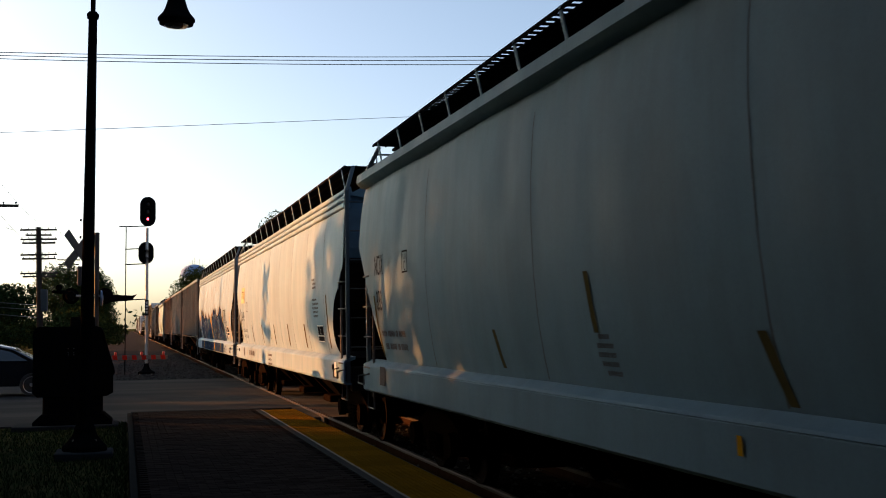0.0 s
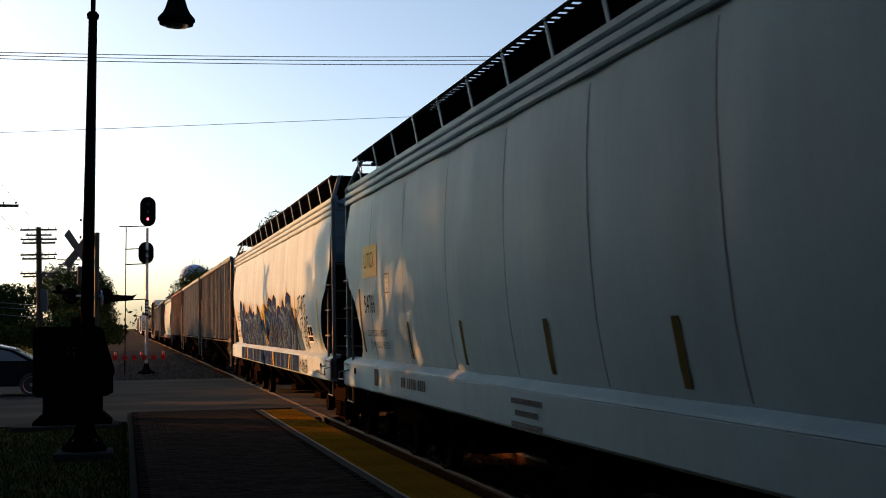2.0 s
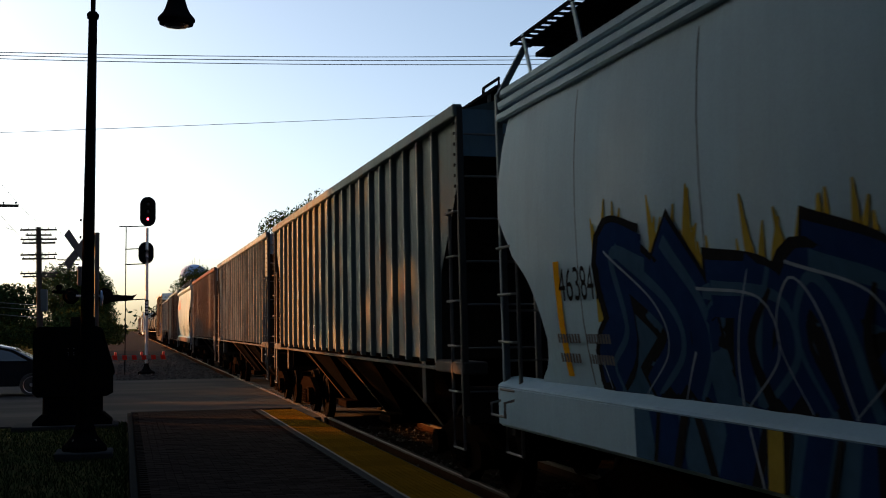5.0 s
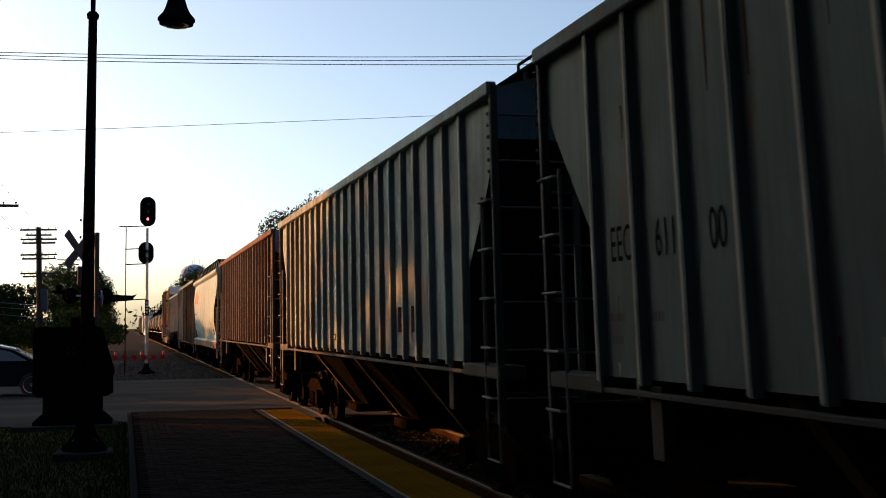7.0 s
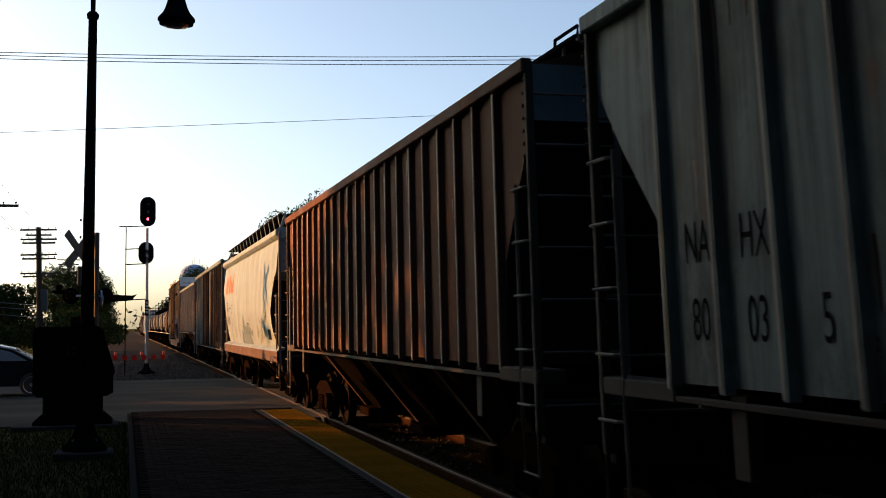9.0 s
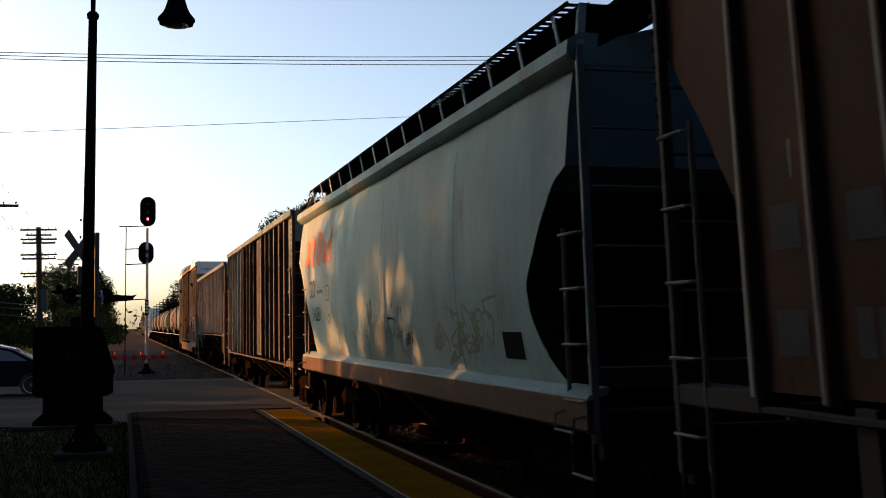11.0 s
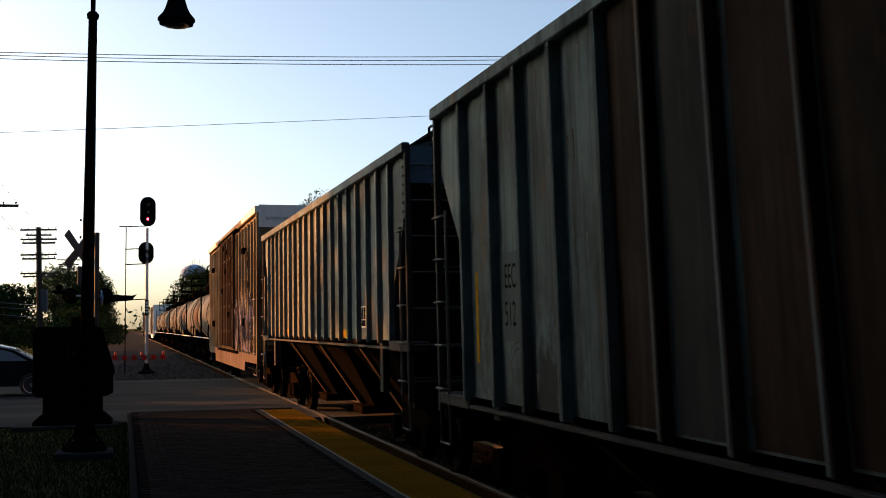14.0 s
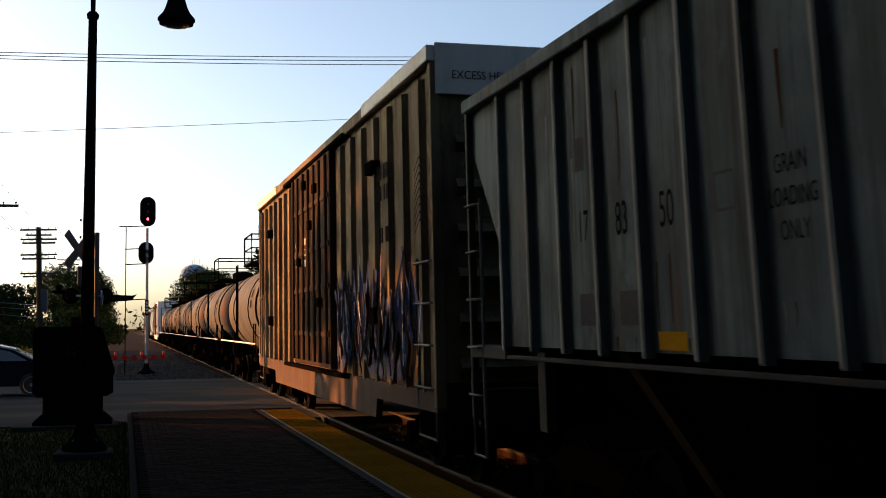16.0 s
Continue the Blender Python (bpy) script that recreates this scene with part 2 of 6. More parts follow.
# ---- mesh helpers ----
class Bag:
    """Collects vertices and faces for one mesh."""

    def __init__(self):
        self.v, self.f = [], []

    def add(self, vs, fs):
        n = len(self.v)
        self.v += [tuple(p) for p in vs]
        self.f += [tuple(i + n for i in f) for f in fs]
        return self

    def box(self, x0, x1, y0, y1, z0, z1, bevel=0.0, m=None):
        if bevel <= 0:
            vs = [(x, y, z) for x in (x0, x1) for y in (y0, y1) for z in (z0, z1)]
            fs = [(0, 1, 3, 2), (4, 6, 7, 5), (0, 4, 5, 1), (2, 3, 7, 6), (0, 2, 6, 4), (1, 5, 7, 3)]
        else:
            bm = bmesh.new()
            bmesh.ops.create_cube(bm, size=1.0)
            for v in bm.verts:
                v.co = Vector((x0 if v.co.x < 0 else x1, y0 if v.co.y < 0 else y1, z0 if v.co.z < 0 else z1))
            bmesh.ops.bevel(bm, geom=bm.edges[:], offset=bevel, segments=1, affect="EDGES", clamp_overlap=True)
            bm.verts.index_update()
            vs = [v.co.copy() for v in bm.verts]
            fs = [[v.index for v in f.verts] for f in bm.faces]
            bm.free()
        if m is not None:
            vs = [m @ Vector(v) for v in vs]
        return self.add(vs, fs)

    def tube(self, pts, r, seg=8, r1=None, caps=True):
        """A round bar along a path."""
        pts = [Vector(p) for p in pts]
        r1 = r if r1 is None else r1
        rings, n = [], len(pts)
        for i, p in enumerate(pts):
            d = (pts[min(i + 1, n - 1)] - pts[max(i - 1, 0)]).normalized()
            a = d.cross(Vector((0, 0, 1)))
            if a.length < 0.05:
                a = d.cross(Vector((0, 1, 0)))
            a.normalize()
            b = d.cross(a)
            rr = r + (r1 - r) * i / max(1, n - 1)
            rings.append([p + (a * math.cos(2 * math.pi * k / seg) + b * math.sin(2 * math.pi * k / seg)) * rr for k in range(seg)])
        vs = [v for ring in rings for v in ring]
        fs = []
        for i in range(n - 1):
            for k in range(seg):
                k2 = (k + 1) % seg
                fs.append((i * seg + k, i * seg + k2, (i + 1) * seg + k2, (i + 1) * seg + k))
        if caps:
            fs.append(tuple(range(seg))[::-1])
            fs.append(tuple((n - 1) * seg + k for k in range(seg)))
        return self.add(vs, fs)

    def prism(self, poly, axis, a, b):
        """A polygon given in the two other axes, drawn out along axis from a to b."""
        def at(p, t):
            return {"x": (t, p[0], p[1]), "y": (p[0], t, p[1]), "z": (p[0], p[1], t)}[axis]
        n = len(poly)
        vs = [at(p, a) for p in poly] + [at(p, b) for p in poly]
        fs = [tuple(range(n)), tuple(range(2 * n - 1, n - 1, -1))]
        for i in range(n):
            j = (i + 1) % n
            fs.append((i, i + n, j + n, j))
        return self.add(vs, fs)

    def strip(self, vs):
        """A ribbon through pairs of points."""
        return self.add(vs, [(2 * j, 2 * j + 1, 2 * j + 3, 2 * j + 2) for j in range(len(vs) // 2 - 1)])

    def lathe(self, prof, centre, seg=20, axis="z"):
        """Turns (radius, height) pairs round an axis through centre."""
        c = Vector(centre)
        vs, fs = [], []
        for r, h in prof:
            for k in range(seg):
                a = 2 * math.pi * k / seg
                u, w = r * math.cos(a), r * math.sin(a)
                vs.append(c + Vector({"z": (u, w, h), "y": (u, h, w), "x": (h, u, w)}[axis]))
        n = len(prof)
        for i in range(n - 1):
            for k in range(seg):
                k2 = (k + 1) % seg
                fs.append((i * seg + k, i * seg + k2, (i + 1) * seg + k2, (i + 1) * seg + k))
        fs.append(tuple(range(seg))[::-1])
        fs.append(tuple((n - 1) * seg + k for k in range(seg)))
        return self.add(vs, fs)

    def mesh(self, name, mat, smooth=False):
        me = bpy.data.meshes.new(name)
        me.from_pydata(self.v, [], self.f)
        bm = bmesh.new()
        bm.from_mesh(me)
        bmesh.ops.recalc_face_normals(bm, faces=bm.faces[:])
        bm.to_mesh(me)
        bm.free()
        me.materials.append(mat)
        if smooth:
            me.polygons.foreach_set("use_smooth", [True] * len(me.polygons))
            me.set_sharp_from_angle(angle=radians(40))
        me.update()
        return me

    def make(self, name, mat, parent=None, label="", smooth=False, at=None):
        ob = new(name, self.mesh(name, mat, smooth))
        if parent is not None:
            ob.parent = parent
        if at is not None:
            ob.matrix_basis = at
        if label:
            ob["label"] = label
        return ob


def share(name, me, parent, m, label=""):
    ob = new(name, me)
    ob.parent = parent
    ob.matrix_basis = m
    if label:
        ob["label"] = label
    return ob


def empty(name, m=None):
    ob = new(name)
    ob.empty_display_size = 0.5
    if m is not None:
        ob.matrix_basis = m
    return ob


def lerp_list(pairs, z):
    """Straight interpolation in a list of (z, value), z rising."""
    if z <= pairs[0][0]:
        return pairs[0][1]
    for (a, va), (b, vb) in zip(pairs, pairs[1:]):
        if z <= b:
            return va + (vb - va) * (z - a) / (b - a)
    return pairs[-1][1]


def text_mesh(text, size, squeeze=1.0):
    cu = bpy.data.curves.new("lettering", "FONT")
    cu.body = text
    cu.size = size
    cu.align_x = "CENTER"
    cu.align_y = "CENTER"
    ob = bpy.data.objects.new("lettering", cu)
    scene.collection.objects.link(ob)
    bpy.context.view_layer.update()
    me = bpy.data.meshes.new_from_object(ob.evaluated_get(bpy.context.evaluated_depsgraph_get()))
    bpy.data.objects.remove(ob)
    for v in me.vertices:
        v.co.x *= squeeze
    return me


def lettering(text, size, y, z, parent, mat, side, name="lettering", squeeze=0.8, slant=0.0, lift=0.006):
    """Writing on the side of a car that faces the platform; side(y, z) is the half width there."""
    me = text_mesh(text, size, squeeze)
    for v in me.vertices:
        vy, vz = y - v.co.x - slant * v.co.y, z + v.co.y
        v.co = Vector((-side(vy, vz) - lift, vy, vz))
    me.materials.clear()
    me.materials.append(mat)
    ob = new(name, me)
    ob.parent = parent
    return ob


class Decal(Bag):
    """Paint laid on the side of a car."""

    def __init__(self, side, lift=0.005):
        self.v, self.f = [], []
        self.side, self.lift = side, lift

    def pt(self, y, z):
        return (-self.side(y, z) - self.lift, y, z)

    def rect(self, y0, y1, z0, z1, n=3, m=4, slant=0.0):
        vs = [self.pt(y0 + (y1 - y0) * i / n + slant * (j / m), z0 + (z1 - z0) * j / m) for j in range(m + 1) for i in range(n + 1)]
        fs = [(j * (n + 1) + i, j * (n + 1) + i + 1, (j + 1) * (n + 1) + i + 1, (j + 1) * (n + 1) + i) for j in range(m) for i in range(n)]
        return self.add(vs, fs)

    def stroke(self, pts, w0, w1=None, step=0.06):
        """A brush stroke along (y, z) points, smoothly bent, from width w0 to w1."""
        w1 = w0 if w1 is None else w1
        p = [Vector(q) for q in pts]
        p = [p[0] * 2 - p[1]] + p + [p[-1] * 2 - p[-2]]
        line = []
        for i in range(1, len(p) - 2):
            n = max(2, int((p[i + 1] - p[i]).length / step))
            for k in range(n):
                t = k / n
                a, b, c, d = p[i - 1], p[i], p[i + 1], p[i + 2]
                line.append(0.5 * (2 * b + (c - a) * t + (2 * a - 5 * b + 4 * c - d) * t * t + (3 * b - a - 3 * c + d) * t ** 3))
        line.append(p[-2])
        vs, fs, n = [], [], len(line)
        for i, q in enumerate(line):
            d = line[min(i + 1, n - 1)] - line[max(i - 1, 0)]
            d = d.normalized() if d.length > 1e-6 else Vector((1, 0))
            nrm = Vector((-d.y, d.x))
            w = (w0 + (w1 - w0) * i / (n - 1)) * 0.5
            for s in (-1, 0, 1):
                e = q + nrm * w * s
                vs.append(self.pt(e.x, e.y))
        for i in range(n - 1):
            for k in (0, 1):
                fs.append((i * 3 + k, i * 3 + k + 1, i * 3 + k + 4, i * 3 + k + 3))
        return self.add(vs, fs)


# ---- the place: ground, road, track, platform ----
TRACK = 4.86
ground = Bag().add([(-1500, -600, -0.22), (1500, -600, -0.22), (1500, 2600, -0.22), (-1500, 2600, -0.22)], [(0, 1, 2, 3)]).make("ground", M_GROUND)
tagged(ground, "dry summer grass and earth ground reaching the horizon", "ground", kind="structure")


def build_road():
    b = Bag()
    b.prism([(24.86, -0.30), (24.86, -0.03), (25.3, -0.012), (44.2, -0.012), (45.6, -0.05), (45.8, -0.30)], "x", -120, TRACK - 0.86)
    b.prism([(24.86, -0.30), (24.86, -0.03), (25.3, -0.012), (44.2, -0.012), (45.6, -0.05), (45.8, -0.30)], "x", TRACK + 0.86, 120)
    b.prism([(24.6, -0.30), (24.6, -0.012), (45.0, -0.012), (45.0, -0.30)], "x", TRACK - 0.66, TRACK + 0.66)
    tagged(b.make("road", M_ASPHALT), "worn grey asphalt road crossing the railway track", "road", kind="structure")


def build_ballast():
    prof = [(TRACK - 3.4, -0.30), (TRACK - 2.9, -0.21), (TRACK - 1.9, -0.16), (TRACK + 1.9, -0.16), (TRACK + 2.9, -0.21), (TRACK + 3.4, -0.30)]
    b = Bag().prism(prof, "y", 45.8, 700)
    bed = tagged(b.make("ballast_bed", M_BALLAST), "grey crushed stone ballast bed under the track", "ballast", kind="structure")
    # the bed along the platform carries its shade as near-black colour
    dark_bed = Bag().prism([(TRACK - 1.4, -0.3), (TRACK - 1.4, -0.16), (TRACK + 1.9, -0.16), (TRACK + 3.4, -0.3)], "y", -90, 24.4)
    dark_bed.make("shade_black_bed", M_BEDSHADE, bed, "ballast beside the platform, coloured black for the shade there")
    yard = Bag().prism([(-3.6, -0.3), (-3.2, -0.17), (TRACK - 3.0, -0.19), (TRACK - 3.0, -0.3)], "y", 45.8, 420)
    tagged(yard.make("gravel_strip", M_BALLAST), "grey gravel service strip beside the track", "gravel", kind="structure")
    rnd = np.random.RandomState(4)
    b = Bag()
    for i in range(5200):
        far = rnd.rand() ** 1.7
        y = 45.9 + far * 45
        x = TRACK - 5.2 + rnd.rand() * 4.2
        if i % 6 == 0:
            x, y = TRACK - 1.25 + rnd.rand() * 2.6, rnd.rand() * 20 + 4
        s = 0.022 + 0.03 * rnd.rand()
        z = -0.17 + s * 0.3
        q = rnd.rand(6) * 0.7 + 0.6
        b.add([(x + s * q[0], y, z), (x - s * q[1], y, z), (x, y + s * q[2], z), (x, y - s * q[3], z), (x, y, z + s * q[4])],
              [(0, 2, 4), (2, 1, 4), (1, 3, 4), (3, 0, 4)])
    me = bpy.data.meshes.new("ballast_stones")
    me.from_pydata(b.v, [], b.f)
    me.materials.append(M_STONES)
    tagged(new("ballast_stones", me), "loose grey crushed stones beside the rails", "gravel", kind="stuff")


def build_track():
    track = tagged(empty("railway_track", pose(TRACK, 0, 0)), "straight steel railway track on dark wooden ties", "railway track", kind="structure")
    for s in (-1, 1):
        x = s * 0.755
        Bag().prism([(x - 0.036, -0.012), (x - 0.03, 0.0), (x + 0.03, 0.0), (x + 0.036, -0.012), (x + 0.036, -0.04), (x - 0.036, -0.04)], "y", -120, 900).make("rail_head", M_RAIL, track, "rail head polished by wheels")
        Bag().prism([(x - 0.01, -0.04), (x + 0.01, -0.04), (x + 0.01, -0.14), (x + 0.07, -0.16), (x - 0.07, -0.16), (x - 0.01, -0.14)], "y", -120, 900).make("rail_web", M_RAILSIDE, track, "rusty rail web and foot")
    tie = Bag().box(-1.3, 1.3, -0.115, 0.115, -0.32, -0.165, 0.012).mesh("tie", M_TIE)
    rnd = random.Random(5)
    for i in range(240):
        y = 2.0 + i * 0.53
        if 24.3 < y < 45.9:
            continue
        share("tie", tie, track, pose(rnd.uniform(-0.03, 0.03), y, rnd.uniform(0, 0.012), 0, 0, rnd.uniform(-0.8, 0.8)))
    for s in (-1, 1):
        Bag().box(s * 0.845 - 0.03, s * 0.845 + 0.03, 24.5, 45.6, -0.2, -0.01, 0.01).make("flangeway_rubber", M_TYRE, track, "black rubber rail seal strip")


PLAT_L, PLAT_END = 0.13, 24.72


def build_platform():
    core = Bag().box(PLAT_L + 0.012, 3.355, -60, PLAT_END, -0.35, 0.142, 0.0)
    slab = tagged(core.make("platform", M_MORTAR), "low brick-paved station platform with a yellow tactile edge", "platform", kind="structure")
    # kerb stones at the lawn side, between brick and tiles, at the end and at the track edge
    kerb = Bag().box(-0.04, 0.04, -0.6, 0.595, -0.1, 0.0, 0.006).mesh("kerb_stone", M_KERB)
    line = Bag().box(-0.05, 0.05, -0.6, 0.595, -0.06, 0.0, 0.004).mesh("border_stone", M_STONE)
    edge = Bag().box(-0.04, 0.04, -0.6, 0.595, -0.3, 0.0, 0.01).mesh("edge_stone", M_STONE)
    thin = Bag().box(-0.013, 0.013, -0.6, 0.598, -0.05, 0.0, 0.003).mesh("edge_line", M_LINE)
    for i in range(18):
        y = 3.4 + i * 1.2
        share("kerb_stone", kerb, slab, pose(PLAT_L - 0.03, y, 0.204))
        share("border_stone", line, slab, pose(2.615, y, 0.2))
        share("edge_stone", edge, slab, pose(3.40, y, 0.17))
        share("edge_line", thin, slab, pose(2.683, y, 0.203))
    Bag().box(PLAT_L, 3.36, PLAT_END, PLAT_END + 0.12, -0.3, 0.2, 0.01).make("end_kerb", M_STONE, slab, "pale concrete end kerb")
    # tactile tiles with domes
    b = Bag().box(-0.33, 0.33, -0.298, 0.298, -0.03, 0.0, 0.004)
    for i in range(11):
        for j in range(10):
            b.lathe([(0.0125, 0.0), (0.0105, 0.004), (0.006, 0.0055)], (-0.30 + i * 0.06, -0.27 + j * 0.06, 0.0), 6)
    tile = b.mesh("tactile_tile", M_TACTILE)
    for i in range(36):
        share("tactile_tile", tile, slab, pose(3.03, 2.95 + i * 0.6, 0.2))
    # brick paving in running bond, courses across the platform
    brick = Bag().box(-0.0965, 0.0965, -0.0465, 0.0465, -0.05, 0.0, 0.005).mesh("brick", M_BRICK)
    rnd = random.Random(8)
    far = Bag()
    n = 0
    row = 0
    y = 6.4
    while y < PLAT_END - 0.05:
        x = PLAT_L + 0.13 + (0.1 if row % 2 else 0.0)
        while x < 2.5:
            z = 0.198 + rnd.uniform(-0.002, 0.002)
            if 7.4 < y < 9.6 and 0.9 < x < 2.5 and n < 300:
                share("brick", brick, slab, pose(x, y, z, rnd.uniform(-0.6, 0.6), rnd.uniform(-0.6, 0.6)))
                n += 1
            else:
                far.add([(x - 0.0965, y - 0.0465, z), (x + 0.0965, y - 0.0465, z), (x + 0.0965, y + 0.0465, z), (x - 0.0965, y + 0.0465, z),
                         (x - 0.0965, y - 0.0465, z - 0.05), (x + 0.0965, y - 0.0465, z - 0.05), (x + 0.0965, y + 0.0465, z - 0.05), (x - 0.0965, y + 0.0465, z - 0.05)],
                        [(0, 1, 2, 3), (4, 5, 1, 0), (5, 6, 2, 1), (6, 7, 3, 2), (7, 4, 0, 3)])
            x += 0.2
        y += 0.1
        row += 1
    me = bpy.data.meshes.new("brick_paving")
    me.from_pydata(far.v, [], far.f)
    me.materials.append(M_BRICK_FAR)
    ob = new("brick_paving", me)
    ob.parent = slab
    tagged(ob, "dark brown brick paving courses", kind="stuff")
    near = Bag().box(PLAT_L + 0.02, 2.56, -60, 6.3, 0.14, 0.199).make("near_paving", M_BRICK_FAR, slab)
    near["label"] = "dark brown paving near the station"


def build_lawn():
    b = Bag().prism([(-40, -0.3), (-40, -0.04), (-2.5, -0.02), (PLAT_L - 0.08, 0.04), (PLAT_L - 0.08, -0.3)], "y", -60, 24.2)
    tagged(b.make("lawn", M_GROUND), "dark worn lawn beside the station platform", "lawn", kind="structure")
    rnd = np.random.RandomState(3)
    v, f = [], []
    for i in range(26000):
        x = PLAT_L - 0.1 - rnd.rand() ** 1.3 * 5.0
        y = 8.5 + rnd.rand() * 15.5
        z = -0.02 + 0.06 * (x + 2.5) / 2.5 if x > -2.5 else -0.02 + (x + 2.5) * 0.0005
        h = 0.03 + 0.05 * rnd.rand()
        a = rnd.rand() * 6.28
        w = 0.006 + 0.006 * rnd.rand()
        lx, ly = rnd.normal(0, 0.025, 2)
        k = len(v)
        v += [(x - w * math.cos(a), y - w * math.sin(a), z - 0.01), (x + w * math.cos(a), y + w * math.sin(a), z - 0.01), (x + lx, y + ly, z + h)]
        f.append((k, k + 1, k + 2))
    me = bpy.data.meshes.new("grass")
    me.from_pydata(v, [], f)
    me.materials.append(M_BLADE)
    tagged(new("grass", me), "short dry grass blades on the lawn", "grass", kind="stuff")
    pad = Bag().box(-2.0, -0.1, 23.1, 24.1, -0.15, 0.09, 0.015).make("concrete_pad", M_STONE)
    tagged(pad, "small pale concrete pad in the lawn", "concrete pad")


# ---- things beside the platform ----
def build_lamp_post():
    p = tagged(empty("street_lamp", pose(-0.55, 17.96, 0.1, 0, 0.62, 0)), "black cast-iron street lamp with a bell shade on a curved arm", "street lamp")
    Bag().box(-0.4, 0.4, -0.36, 0.36, -0.2, 0.03, 0.02).make("footing", M_STONE, p, "concrete footing")
    prof = [(0.31, 0.0), (0.315, 0.04), (0.3, 0.075), (0.275, 0.095), (0.235, 0.14), (0.195, 0.19), (0.165, 0.24), (0.145, 0.3), (0.15, 0.32), (0.128, 0.35), (0.115, 0.42), (0.107, 0.5)]
    Bag().lathe(prof, (0, 0, 0.03), 16).make("base", M_BLACK, p, "flared fluted base", True)
    b = Bag().lathe([(0.1, 0.4), (0.09, 2.2), (0.079, 3.8), (0.067, 5.4), (0.061, 6.4)], (0, 0, 0), 16)
    b.lathe([(0.08, 6.33), (0.085, 6.36), (0.085, 6.40), (0.06, 6.43)], (0, 0, 0), 16)
    b.make("pole", M_BLACK, p, "", True)
    Bag().tube([(0, 0, 6.4), (0, 0, 7.6)], 0.035, 10).make("upper_pole", M_BLACK, p)
    arc = [(0.6 - 0.6 * math.cos(a), 0, 7.6 + 0.55 * math.sin(a)) for a in [math.pi * k / 14 for k in range(15)]]
    Bag().tube(arc + [(1.20, 0, 7.2)], 0.03, 8).make("arm", M_BLACK, p)
    bell = [(0.05, 7.2), (0.07, 6.95), (0.10, 6.80), (0.135, 6.70), (0.145, 6.66), (0.165, 6.6), (0.2, 6.52), (0.26, 6.45), (0.275, 6.43), (0.275, 6.40), (0.255, 6.38), (0.25, 6.345), (0.2, 6.33)]
    Bag().lathe([(r, z - 0.02) for r, z in bell], (1.20, 0, 0), 24).make("shade", M_BLACK, p, "black bell-shaped shade", True)
    Bag().lathe([(0.19, 6.312), (0.15, 6.28), (0.05, 6.27)], (1.20, 0, 0), 20).make("lens", M_GLASS, p, "unlit glass lens", True)
    for i in range(4):
        a = math.pi / 4 + i * math.pi / 2
        Bag().tube([(0.22 * math.cos(a), 0.22 * math.sin(a), 0.1), (0.22 * math.cos(a), 0.22 * math.sin(a), 0.2)], 0.014, 6).make("bolt", M_BAR, p)
    for k, z in enumerate((3.1, 3.35)):
        Bag().tube([(-0.1, -0.02, z), (-0.125, -0.02, z)], 0.02, 6).make("banner_knob", M_BLACK, p)


def build_cabinet():
    p = tagged(empty("equipment_cabinet", pose(-0.92, 23.65, 0.09)), "black metal equipment cabinet with a rounded hood on a flared pedestal", "equipment cabinet")
    prof = [(-0.73, 0.6), (-0.73, 1.66)] + [(-0.6 - 0.13 * math.cos(radians(a)), 1.7 + 0.13 * math.sin(radians(a))) for a in (15, 30, 50, 70, 90)]
    prof += [(0.40, 1.83)] + [(0.40 + 0.13 * math.sin(radians(a)), 1.70 + 0.13 * math.cos(radians(a))) for a in (20, 40, 60, 80)]
    prof += [(0.63, 1.35), (0.73, 1.02), (0.74, 0.94), (0.71, 0.90), (0.71, 0.58), (0.60, 0.52), (-0.65, 0.52)]
    Bag().prism(prof, "y", -0.32, 0.32).make("hood", M_BLACK, p, "black rounded hood", True)
    Bag().box(-0.55, 0.52, -0.3, 0.3, 0.1, 0.53, 0.02).make("pedestal", M_BLACK, p)
    Bag().prism([(-0.72, 0.0), (0.70, 0.0), (0.70, 0.06), (0.54, 0.2), (-0.57, 0.2), (-0.72, 0.06)], "y", -0.4, 0.4).make("base_flange", M_BLACK, p, "flared base flange")
    for x in (-0.1, 0.0, 0.22, 0.3):
        for z in (1.42, 1.34, 1.3):
            Bag().lathe([(0.012, 0.0), (0.012, -0.012), (0.006, -0.018)], (x, -0.32, z), 6, "y").make("rivet", M_BAR, p)
    Bag().box(-0.08, 0.02, -0.36, -0.32, 1.0, 1.12, 0.01).make("latch", M_BLACK, p)


